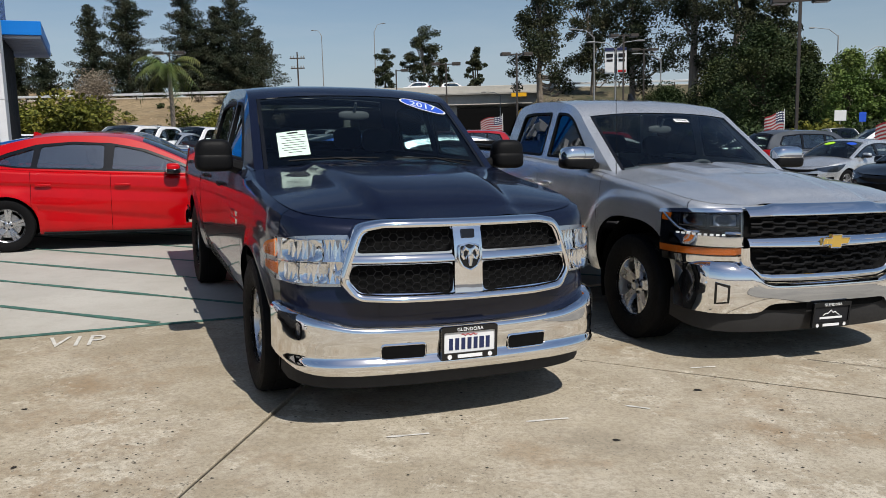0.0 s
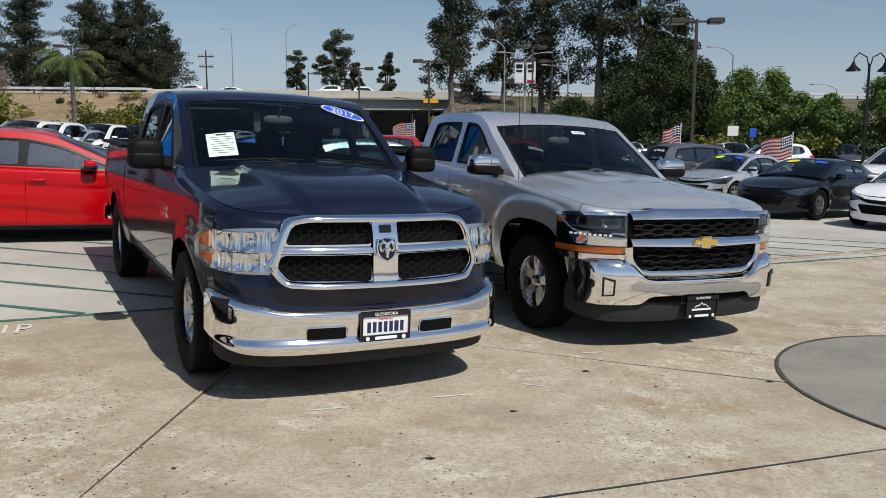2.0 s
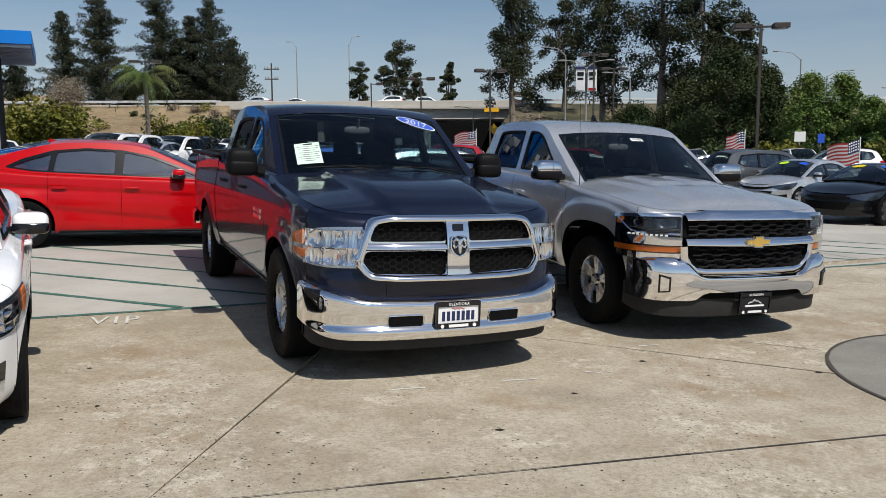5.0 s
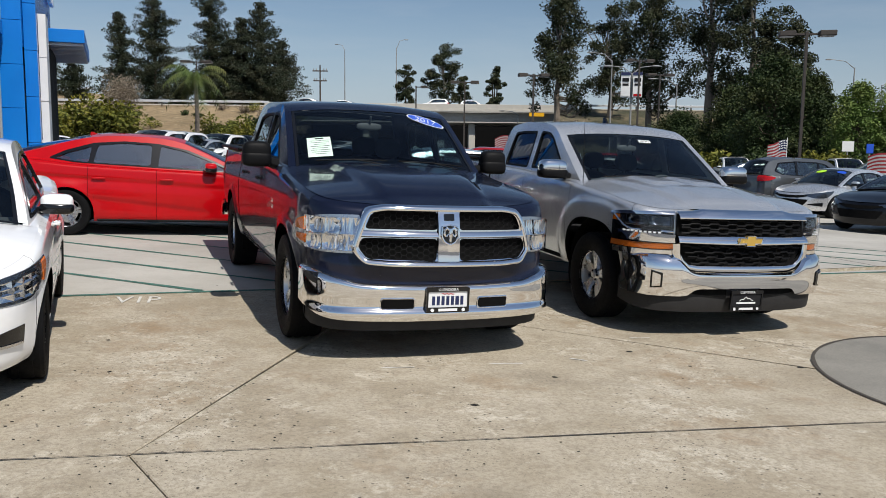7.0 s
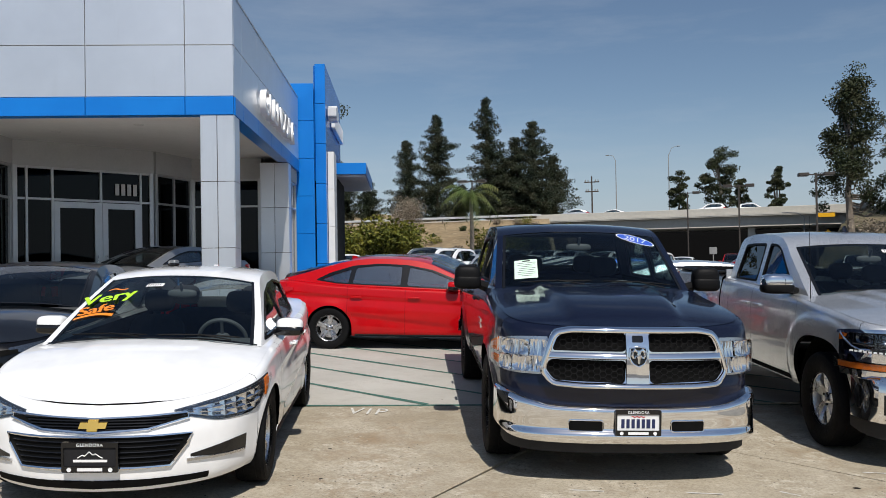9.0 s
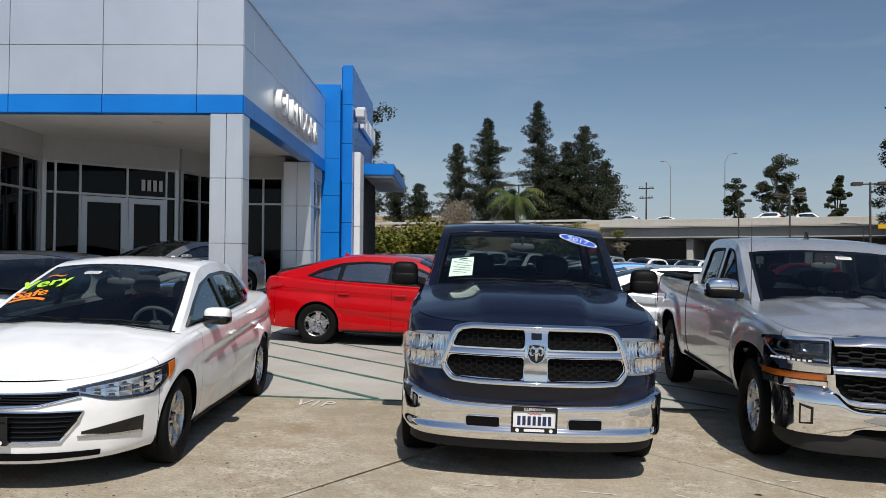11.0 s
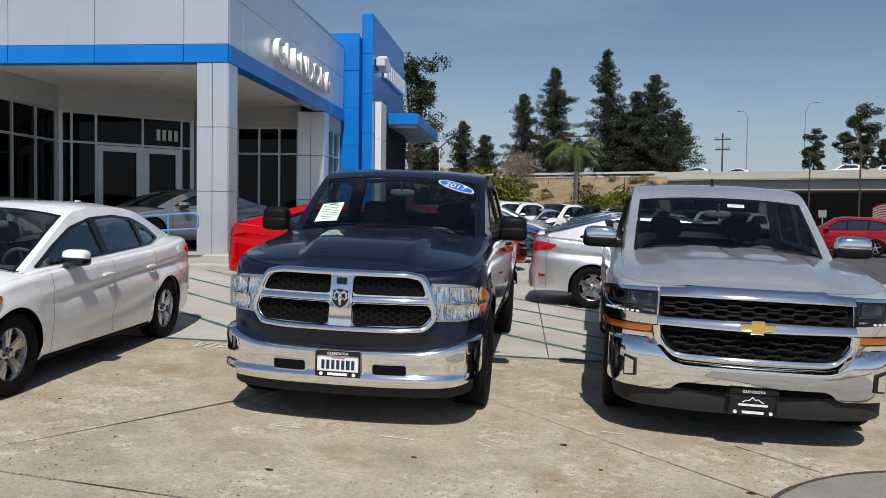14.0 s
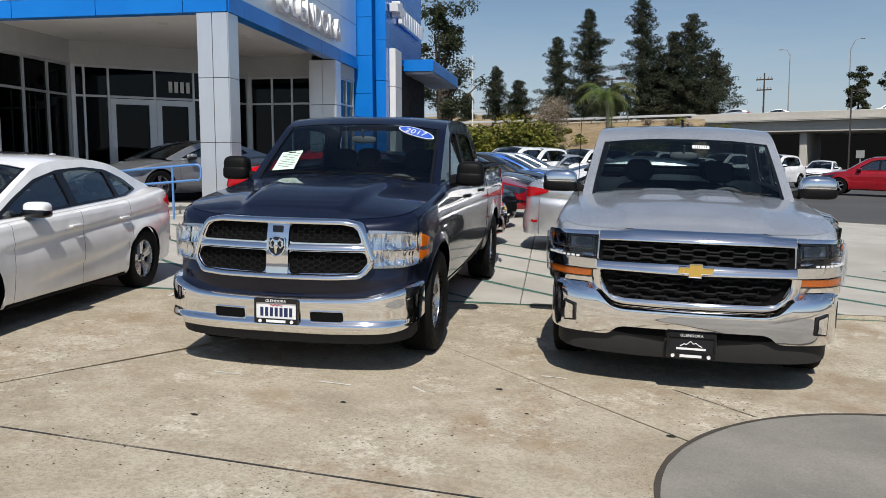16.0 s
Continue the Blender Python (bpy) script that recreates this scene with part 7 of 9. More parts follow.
def sedan(m, colour, label, lod=0, spec=SEDAN, name="sedan", category="car", rim=0.205, style="split", rim_mat=None, tag=False, sale=False):
    v = Vehicle(name, label, category, spec, colour, m, lod)
    sh = v.sh
    q = spec
    sx = q["outline"][-1][0] / 0.95
    sz = q["belt"] / 0.93
    v.lower()

    def lines(x, y):
        return 0.012 / (1 + np.exp((np.abs(y) - 0.42 * sx + 0.08 * np.clip(x, 0, 1)) / 0.02))

    v.cover("hood", sh.at_x(-0.28 * sx), sh.end, [(-0.3 * sx, 0.05), (0.3, 0.05), (0.75, 0.015), (0.95 * sx, 0.0)], lines, 31)
    v.cover("boot_lid", 0.0, sh.at_x(-3.34 * sx), [(-3.71 * sx, 0.0), (-3.5 * sx, 0.02), (-3.3 * sx, 0.03)])
    v.house()
    if lod == 0:
        v.inside([(-1.55, 0.36), (-1.55, -0.36), (-2.45, 0.0, 1.15)], (-0.95, 0.36, 0.86), (-0.30, 0.905, 0.62))
        v.wipers([(0.80, 0.05, 0.05, 0.02), (-0.05, -0.75, 0.02, 0.06)])
        v.handles([-1.38, -2.28], 0.80, colour)
    else:
        v.inside([(-1.55 * sx, 0.36), (-1.55 * sx, -0.36)], None, (-0.35 * sx, 0.905 * sz, 0.55))
    v.mirrors(-0.78 * sx, 0.915 * (q["outline"][6][1] / 0.895), 0.995 * sz, (0.085, 0.105, 0.068), colour, M_GLOSSBLK, 0.02)
    for x, zc, r in q["arches"]:
        for sg in (1, -1):
            make_wheel(v.t, x, sg * (q["outline"][6][1] - 0.115), zc, 0.21, rim * zc / 0.315, 5, style, rim_mat or M_SATIN, sg, lod)
    # head lamps swept up the fender
    s0, s1 = sh.at_x(0.16 * sx), sh.at_y(0.44)
    lamp = spl([(0.0, 0.025), (0.12, 0.10), (0.32, 0.165), (0.65, 0.135), (0.88, 0.065), (1.0, 0.025)])
    hi = lambda f: (0.775 + 0.03 * f * (1 - f) - 0.125 * f) * sz  # noqa: E731
    lo = lambda f: hi(f) - float(lamp(f)) * sz  # noqa: E731
    for sg in (1, -1):
        hl = v.add("headlamp", sh.patch(MB(), s0, s1, lo, hi, 0.006, 0.02, 18, 4, (sg,)), M_BEZEL, "dark bezel headlamp with clear lens")
        if lod == 0:
            headlamp_cells(v, s0 + 0.2, s1 - 0.05, lambda f: lo(0.28 + 0.62 * f) + 0.022, lambda f: hi(0.28 + 0.62 * f) - 0.022, 0.014, 7, 3, M_CHROME, sides=(sg,), under=hl)
            v.add("turn_lamp", sh.patch(MB(), s0 + 0.02, s0 + 0.10, lambda f: lo(0.03 + f * 0.14) + 0.006, lambda f: hi(0.03 + f * 0.14) - 0.006, 0.012, 0.01, 6, 3, (sg,)), M_ORANGE, under=hl)
            ln = v.add("headlamp_lens", sh.patch(MB(), s0, s1, lo, hi, 0.03, 0.004, 16, 5, (sg,)), M_LENS, under=hl)
            ln.visible_shadow = False
    # grilles
    up = [(0.50, 0.635), (0.51, 0.605), (0.30, 0.555), (0.0, 0.54), (-0.30, 0.555), (-0.51, 0.605), (-0.50, 0.635), (-0.2, 0.622), (0.0, 0.617), (0.2, 0.622)]
    dn = [(0.53, 0.515), (0.51, 0.46), (0.42, 0.335), (-0.42, 0.335), (-0.51, 0.46), (-0.53, 0.515), (-0.3, 0.515), (0.3, 0.515)]
    for nm, poly in (("upper_grille", up), ("lower_grille", dn)):
        poly = [(y, z * sz) for y, z in poly]
        # near-black sheet behind the ribs; the opening's shade is its colour
        gr = v.add(nm, MB().holed(dense(poly, 0.06), [], 0.01, sh.on_front(0.008)), M_LINER_SHADE)
        if lod == 0:
            v.add("grille_rim", MB().tube([sh.on_front(0.012)(y, z, 0) for y, z in dense(poly, 0.05)], 0.009, 6, closed=True), M_CHROME, under=gr)
            ribs = MB()
            zs = [z for _, z in poly]
            for k in range(1, 6):
                z = min(zs) + (max(zs) - min(zs)) * k / 6
                w = np.interp(z, [min(zs), max(zs)], [0.30 if nm == "upper_grille" else 0.40, 0.44 if nm == "upper_grille" else 0.50])
                ribs.tube([sh.on_front(0.014)(y, z, 0) for y in np.linspace(-w, w, 15)], 0.005, 5)
            v.add("grille_mesh", ribs, M_GLOSSBLK, under=gr)
    if lod == 0:
        bow = [(-0.10, -0.02), (-0.037, -0.02), (-0.037, -0.037), (0.034, -0.037), (0.034, -0.02), (0.09, -0.02), (0.10, 0.02), (0.037, 0.02), (0.037, 0.037), (-0.034, 0.037), (-0.034, 0.02), (-0.09, 0.02)]
        v.add("badge", MB().holed([(0.8 * y, 0.582 + 0.8 * z) for y, z in bow], [], 0.02, sh.on_front(0.03)), M_GOLD, "gold cross-shaped badge")
        # strip of painted shade where the lower slot would open
        low = sh.patch(MB(), sh.at_y(0.62), sh.end, lambda f: 0.225 - 0.015 * f, lambda f: 0.262, 0.006, 0.01, 16, 3)
        v.add("lower_slot", low, M_LINER_SHADE)
        number_plate(v, 0.985, 0.41, True, 4)
    for sg in (1, -1):
        fg = v.add("fog_recess", sh.patch(MB(), sh.at_x(0.50 * sx), sh.at_y(0.52), lambda f: (0.335 + 0.035 * f) * sz, lambda f: (0.44 - 0.055 * f ** 1.5) * sz, 0.004, 0.01, 9, 4, (sg,)), M_GLOSSBLK)
        if lod == 0:
            v.add("fog_trim", sh.patch(MB(), sh.at_x(0.52), sh.at_y(0.50), lambda f: 0.335 + 0.012 * f, lambda f: 0.350 + 0.012 * f, 0.012, 0.01, 9, 2, (sg,)), M_SATIN, under=fg)
    # tail lamps
    for sg in (1, -1):
        v.add("tail_lamp", sh.patch(MB(), sh.at_x(-3.685 * sx), sh.at_x(-3.27 * sx), lambda f: (0.805 + 0.012 * (1 - f) + 0.10 * f ** 3) * sz, lambda f: (0.965 - 0.03 * f ** 2 + 0.012 * math.sin(math.pi * f)) * sz, 0.012, 0.02, 14, 6, (sg,)), M_TAIL)
        if lod == 0:
            v.add("tail_reflector", sh.patch(MB(), sh.at_x(-3.52), sh.at_x(-3.42), 0.44, 0.475, 0.006, 0.01, 5, 2, (sg,)), M_TAIL)
    if lod == 0:
        sill = MB()
        for sg in (1, -1):
            sill.tube([sh.pos(sh.at_x(x), 0.215, 0.002, sg) for x in np.linspace(-2.3, -0.4, 12)], 0.018, 6)
        v.add("sill_trim", sill, M_PLASTIC)
        fin = MB().prism([(-2.30, 1.385), (-2.46, 1.36), (-2.45, 1.43), (-2.42, 1.435)], -0.02, 0.02, Matrix(((1, 0, 0, 0), (0, 0, 1, 0), (0, 1, 0, 0), (0, 0, 0, 1))))
        v.add("roof_aerial", fin, colour)
    if tag:
        tg = screen_sheet(v, 0.76, 0.82, -0.36, -0.16, 0.004, M_STICKWHITE, "stock_tag", "small white stock tag on the glass")
        bars = MB()
        for k in range(6):
            bars.tube([v.ws(0.775, -0.34 + k * 0.028, 0.006), v.ws(0.805, -0.34 + k * 0.028, 0.006)], 0.003, 4)
        v.add("tag_print", bars, M_INK, under=tg)
    if sale:
        for k in range(3):
            screen_text(v, "Safe", 0.17, 0.43, -0.735 + 0.008 * k, 6, 0.006 + 0.0008 * k, M_ORVIN, "slogan_text")
        for k in range(3):
            a = screen_text(v, "Very", 0.215, 0.61, -0.70 + 0.009 * k, 6, 0.009 + 0.0008 * k, M_LIME, "slogan_text")
        a["label"] = "lime and orange vinyl slogan on the windshield"
        sw = MB()
        for dv, df in ((0, 0),):
            sw.grid([[v.ws(0.315 + 0.03 * math.sin(3.2 * t) + 0.016 * e, -0.90 + 0.40 * t, 0.006) for e in (-1, 1)] for t in np.linspace(0, 1, 14)])
            sw.grid([[v.ws(0.75 + 0.02 * math.sin(6 * t) + 0.010 * e, -0.80 + 0.24 * t, 0.006) for e in (-1, 1)] for t in np.linspace(0, 1, 10)])
        v.add("slogan_swash", sw, M_ORVIN)
    SCREEN[v.t.name] = v.ws
    return v.done()


sedan(parked(-3.123, 3.09, -66.0), M_WHITE, "white compact saloon with lime slogan on its windshield", tag=True, sale=True)
sedan(parked(-2.98, 11.52, 19), M_RED, "bright red compact saloon parked side-on on the apron", spec=dict(SEDAN, side_glass=M_SKYGLASS))
sedan(parked(1.68, 13.22, 19), M_SILVER, "silver compact saloon with red tail lamps", style="split")

# ---- other parked cars ----
COUPE = scaled(SEDAN, 1.03, 1.05, 1.0, spine=[(-0.25, 0.93), (-0.65, 1.10), (-1.00, 1.235), (-1.25, 1.31), (-1.45, 1.34), (-1.75, 1.352), (-2.05, 1.34), (-2.35, 1.30), (-2.75, 1.21), (-3.10, 1.12), (-3.45, 1.05)],
               arches=[(0.0, 0.35, 0.385), (-2.80, 0.35, 0.385)],
               dlo=[([(-0.62, 0.96), (-0.90, 1.08), (-1.25, 1.20), (-1.60, 1.265), (-2.0, 1.27), (-2.45, 1.19), (-2.65, 1.09), (-2.3, 1.04), (-1.5, 1.0)], 0.05)],
               panes=[([(-0.72, 0.985), (-0.96, 1.08), (-1.28, 1.175), (-1.60, 1.235), (-1.95, 1.24), (-1.92, 1.04), (-1.4, 1.01)], 0.03), ([(-2.0, 1.05), (-2.02, 1.235), (-2.40, 1.165), (-2.55, 1.09), (-2.3, 1.06)], 0.03)], pane_in=[0, 0])
SUV = scaled(SEDAN, 1.0, 1.02, 1.13, spine=[(-0.25, 1.04), (-0.60, 1.26), (-0.92, 1.47), (-1.12, 1.58), (-1.30, 1.625), (-1.8, 1.655), (-2.4, 1.65), (-3.0, 1.60), (-3.25, 1.52), (-3.42, 1.32), (-3.52, 1.12)],
             i_roof=4, i_back=8, tumble=0.30, arches=[(0.0, 0.36, 0.40), (-2.72, 0.36, 0.40)],
             top=[(-3.70, 1.10), (-3.5, 1.11), (-3.2, 1.11), (-2.6, 1.09), (-1.6, 1.06), (-0.5, 1.03), (-0.1, 1.0), (0.35, 0.93), (0.65, 0.86), (0.96, 0.78)],
             dlo=[([(-0.60, 1.07), (-0.95, 1.32), (-1.25, 1.50), (-1.6, 1.56), (-2.4, 1.565), (-3.0, 1.50), (-3.15, 1.24), (-2.9, 1.13), (-1.5, 1.09)], 0.05)],
             panes=[([(-0.70, 1.09), (-1.0, 1.32), (-1.28, 1.475), (-1.50, 1.525), (-1.52, 1.115)], 0.03), ([(-1.60, 1.12), (-1.58, 1.53), (-2.34, 1.535), (-2.36, 1.14)], 0.03), ([(-2.43, 1.14), (-2.42, 1.53), (-2.95, 1.475), (-3.08, 1.25), (-2.88, 1.15)], 0.03)],
             pane_in=[0, 0, 0])
# silver darkened in colour for a car that stands in canopy shade
M_SHADESILVER = paint("dull_silver_paint", (0.30, 0.31, 0.325), 0.6, 0.36)
M_BRONZE = paint("tan_paint", (0.25, 0.2, 0.15), 0.5, 0.35)

NOSE_ROW = radians(19)
side_step = Vector((-math.sin(NOSE_ROW), math.cos(NOSE_ROW)))


proto_sedan = sedan(parked(-2.98 + 2.9 * side_step.x - 0.25, 11.52 + 2.9 * side_step.y, 19), M_BLACK, "black saloon parked in a row of cars", 1)
proto_suv = sedan(parked(-0.2, 40.4, 178), M_DKRED, "dark red crossover parked side-on", 1, SUV, "crossover", "car")
proto_coupe = sedan(parked(9.85, 17.6, 214), M_BLACK, "black sports coupe with silver wheels", 1, COUPE, "sports_coupe", "car")
PAINTS = {"white": M_WHITE, "silver": M_SILVER, "black": M_BLACK, "red": M_RED, "dkred": M_DKRED, "grey": M_GREY, "blue": M_BLUEC, "tan": M_BRONZE, "shadesilver": M_SHADESILVER}
WORDS = {"white": "white", "silver": "silver", "black": "black", "red": "red", "dkred": "dark red", "grey": "grey", "blue": "blue", "tan": "tan", "shadesilver": "shade-darkened silver"}


def another(proto, paint_key, x, y, heading, what, z=None, group="parked cars in rows"):
    ob = copy_thing(proto, parked(x, y, heading, z))
    base = {proto_sedan: M_BLACK, proto_suv: M_DKRED, proto_coupe: M_BLACK}[proto]
    recolour(ob, {base: PAINTS[paint_key]})
    tagged(ob, f"{WORDS[paint_key]} {what}", "car", group)
    return ob


rr = random.Random(5)
for k, c in enumerate(("dkred", "grey", "black", "blue", "white", "silver")):
    d = side_step * (2.9 * (k + 2))
    another(proto_sedan, c, -2.98 + d.x - 0.25 + rr.uniform(-0.2, 0.2), 11.52 + d.y, 19, "saloon parked nose-out in a row")
for k, c in enumerate(("white", "blue", "white", "silver", "white", "grey", "white")):
    d = side_step * (2.9 * (k + 1))
    another(proto_sedan if k % 3 else proto_coupe, c, 1.75 + d.x + rr.uniform(-0.15, 0.15), 13.22 + d.y, 19, "car parked in a row with its tail to the aisle")
# row to the right, noses to the apron
bmw = another(proto_coupe, "white", 11.2, 15.25, 214, "sports saloon parked at the edge of the apron")
charger = another(proto_sedan, "silver", 10.3, 22.6, 213, "saloon with price sticker parked on the apron")
another(proto_suv, "grey", 12.6, 25.8, 20, "crossover seen from behind in a row")
another(proto_sedan, "black", 9.4, 27.5, 15, "saloon parked in a row")
another(proto_suv, "white", 16.5, 24.0, 200, "crossover parked in a row")
another(proto_sedan, "white", 7.8, 30.5, 15, "saloon parked in a row")
another(proto_sedan, "white", 17.8, 18.6, 190, "saloon roof behind a black coupe")
for k in range(13):
    c = rr.choice(["white", "silver", "grey", "black", "white", "blue", "red"])
    another(rr.choice([proto_suv, proto_sedan, proto_suv]), c, 3.2 + k * 3.1, 45.5 + rr.uniform(-0.4, 0.4) - k * 0.25, 265 + rr.uniform(-3, 3), "car parked in the far rows")
another(proto_suv, "dkred", 5.8, 40.6, 178, "crossover parked side-on in the far row")
another(proto_sedan, "silver", 13.0, 40.2, 178, "saloon parked side-on in the far row")
another(proto_suv, "white", 19.5, 39.6, 178, "crossover parked side-on in the far row")
for k in range(14):
    c = rr.choice(["white", "white", "silver", "grey", "black", "white", "blue"])
    another(rr.choice([proto_suv, proto_sedan, proto_suv]), c, -4.5 - k * 2.95, 45.0 + k * 0.9 + rr.uniform(-0.4, 0.4), 250 + rr.uniform(-3, 3), "car parked in the far rows")
for k in range(12):
    c = rr.choice(["white", "silver", "grey", "black", "white", "red"])
    another(rr.choice([proto_suv, proto_sedan]), c, -10 + k * 3.4, 56.0 + rr.uniform(-0.4, 0.4), 268 + rr.uniform(-3, 3), "car parked in the far rows")
# under the entrance canopy
q = B(2.85, 1.35, 0)
another(proto_coupe, "shadesilver", q.x, q.y, 266, "sports coupe parked on the entrance landing", 0.668, "display cars at the entrance")
another(proto_coupe, "black", -6.45, 4.85, -62, "low sports car beside the white saloon", None, "display cars at the entrance")
# stickers on the three cars by the apron
def car_sticker(ob, proto, f, v, df, dv, mat, name, label):
    ws = SCREEN[proto]
    n = 20
    poly = [(f + df * math.sin(2 * math.pi * k / n), v + dv * math.cos(2 * math.pi * k / n)) for k in range(n)]
    mb = MB()
    mb.add([ws(f, v, 0.006)] + [ws(a, b, 0.006) for a, b in poly], [(0, i + 1, (i + 1) % n + 1) for i in range(n)])
    part(name, mb, mat, ob, label)


M_STICKYEL = plain("sticker_yellow", (0.75, 0.62, 0.02), 0.5, 0, 0.05)
for ob, proto, mat in ((charger, "sedan", M_LIME), (proto_coupe, "sports_coupe", M_STICKYEL), (bmw, "sports_coupe", M_STICKYEL)):
    car_sticker(ob, [k for k in SCREEN if k.startswith(proto)][-1], 0.80, -0.42, 0.11, 0.24, mat, "slogan_sticker", "bright slogan sticker on the glass")
    car_sticker(ob, [k for k in SCREEN if k.startswith(proto)][-1], 0.82, 0.55, 0.09, 0.22, M_STICKBLUE, "year_sticker", "blue oval year sticker")
# a long row of pale cars and pickups at the foot of the slope
for k in range(9):
    a = radians(-24.5 + 1.55 * k)
    d = 33 + 1.2 * k
    another((proto_suv, proto_suv, proto_sedan)[k % 3], ("white", "white", "silver", "white", "black")[k % 5], 1.5 + d * math.sin(a), d * math.cos(a), 262 + rr.uniform(-3, 3), "car parked nose-out in a long row")

# ---- trees ----
def leaf_mat(name, a, b, c):
    k = Mat(name, a, 0.65)
    isl = k.n.new("ShaderNodeNewGeometry").outputs["Random Per Island"]
    col = k.mix(k.ramp(isl, 0.1, 0.9), a, b)
    col = k.mix(k.ramp(k.noise(0.35, 4), 0.45, 0.7, 0, 0.8), col, c)
    k.color(col)
    k.b.inputs["Specular IOR Level"].default_value = 0.25
    return k.m


L_PINE = leaf_mat("pine_needles", (0.010, 0.018, 0.009), (0.042, 0.055, 0.030), (0.066, 0.062, 0.036))
L_EUC = leaf_mat("eucalyptus_leaves", (0.013, 0.021, 0.009), (0.048, 0.060, 0.025), (0.080, 0.074, 0.036))
L_OAK = leaf_mat("oak_leaves", (0.016, 0.032, 0.010), (0.045, 0.07, 0.02), (0.07, 0.072, 0.022))
L_LIGHT = leaf_mat("light_green_leaves", (0.07, 0.125, 0.026), (0.15, 0.22, 0.05), (0.20, 0.21, 0.06))
L_BUSH = leaf_mat("shrub_leaves", (0.055, 0.070, 0.012), (0.18, 0.185, 0.028), (0.30, 0.25, 0.035))
L_DRY = leaf_mat("dry_twigs", (0.20, 0.165, 0.12), (0.29, 0.24, 0.18), (0.16, 0.13, 0.10))
L_PALM = leaf_mat("palm_fronds", (0.05, 0.085, 0.02), (0.10, 0.14, 0.035), (0.17, 0.15, 0.05))
M_BARK = plain("bark", (0.10, 0.075, 0.055), 0.9, 0, 0.3, 3, 0.4)
M_PALEBARK = plain("pale_bark", (0.20, 0.165, 0.13), 0.85, 0, 0.35, 1.5, 0.3)


def leaves(mb, centre, radii, n, size, r, droop=0.0):
    """n small leaf clumps in a ball with an uneven edge."""
    for _ in range(n):
        d = Vector((r.gauss(0, 1), r.gauss(0, 1), r.gauss(0, 1))).normalized() * (r.random() ** 0.45)
        p = Vector(centre) + Vector((d.x * radii[0], d.y * radii[1], d.z * radii[2]))
        a = Vector((r.gauss(0, 1), r.gauss(0, 1), r.gauss(0, 0.6))).normalized()
        b = a.cross(Vector((r.gauss(0, 1), r.gauss(0, 1), r.gauss(0, 1)))).normalized()
        s = size * r.uniform(0.55, 1.25)
        b.z -= droop
        mb.add([p - a * s * 0.5, p + b * s * 0.28, p + a * s * 0.5, p - b * s * 0.28], [(0, 1, 2, 3)])


def place_at(az, dist):
    """A place by its bearing and distance from the walk's start."""
    a = radians(az)
    return 1.5 + dist * math.sin(a), dist * math.cos(a)


def tree_thing(name, x, y, z, label, group="trees along the freeway"):
    return thing(name, Matrix.Translation((x, y, z)), label, "tree", group)


def conifer(az, dist, base, top, radius, seed, thin=0.0):
    r = random.Random(seed)
    x, y = place_at(az, dist)
    t = tree_thing("pine_tree", x, y, base, "tall dark green conifer with an uneven narrow crown")
    h = top - base
    tr = MB().tube([(0, 0, -1), (0.05, 0, h * 0.5), (0, 0.05, h * 0.97)], [0.35, 0.22, 0.04], 8)
    part("trunk", tr, M_BARK, t)
    tr2 = MB()
    mb = MB()
    n = int(50 + h * 7.0)
    lobes = [r.uniform(0.58, 1.2) for _ in range(24)]
    for k in range(n):
        f = 0.05 + 0.95 * (k + r.random()) / n
        a = r.uniform(0, 2 * math.pi)
        # boughs reach out unevenly, in loose tiers, short at the tip and at the foot
        reach = radius * 1.75 * (1 - f) ** 0.62 * min(1.0, 0.66 + 2.0 * f) * lobes[int(f * 23)] * (0.55 + 0.6 * r.random()) + 0.22
        rise = r.uniform(-0.10, 0.55) + 0.15 * f
        steps = max(2, int(reach / 0.55))
        for j in range(steps):
            w = (j + 0.6) / steps
            c = (math.cos(a) * reach * w, math.sin(a) * reach * w, h * f + rise * reach * w - 0.10 * reach * w * w)
            g = 0.36 + 0.34 * (1 - w) + 0.05 * reach
            leaves(mb, c, (g * 1.05, g * 1.05, g * 0.85), 34, 0.30, r, 0.3)
        if k % 4 == 0 and reach > 1.2:
            tr2.tube([(0, 0, h * f - 0.2), (math.cos(a) * reach * 0.8, math.sin(a) * reach * 0.8, h * f + rise * reach * 0.8 - 0.05 * reach)], [0.07, 0.02], 5)
    part("boughs", tr2, M_BARK, t)
    part("crown", mb, L_PINE, t, smooth=0)
    return t


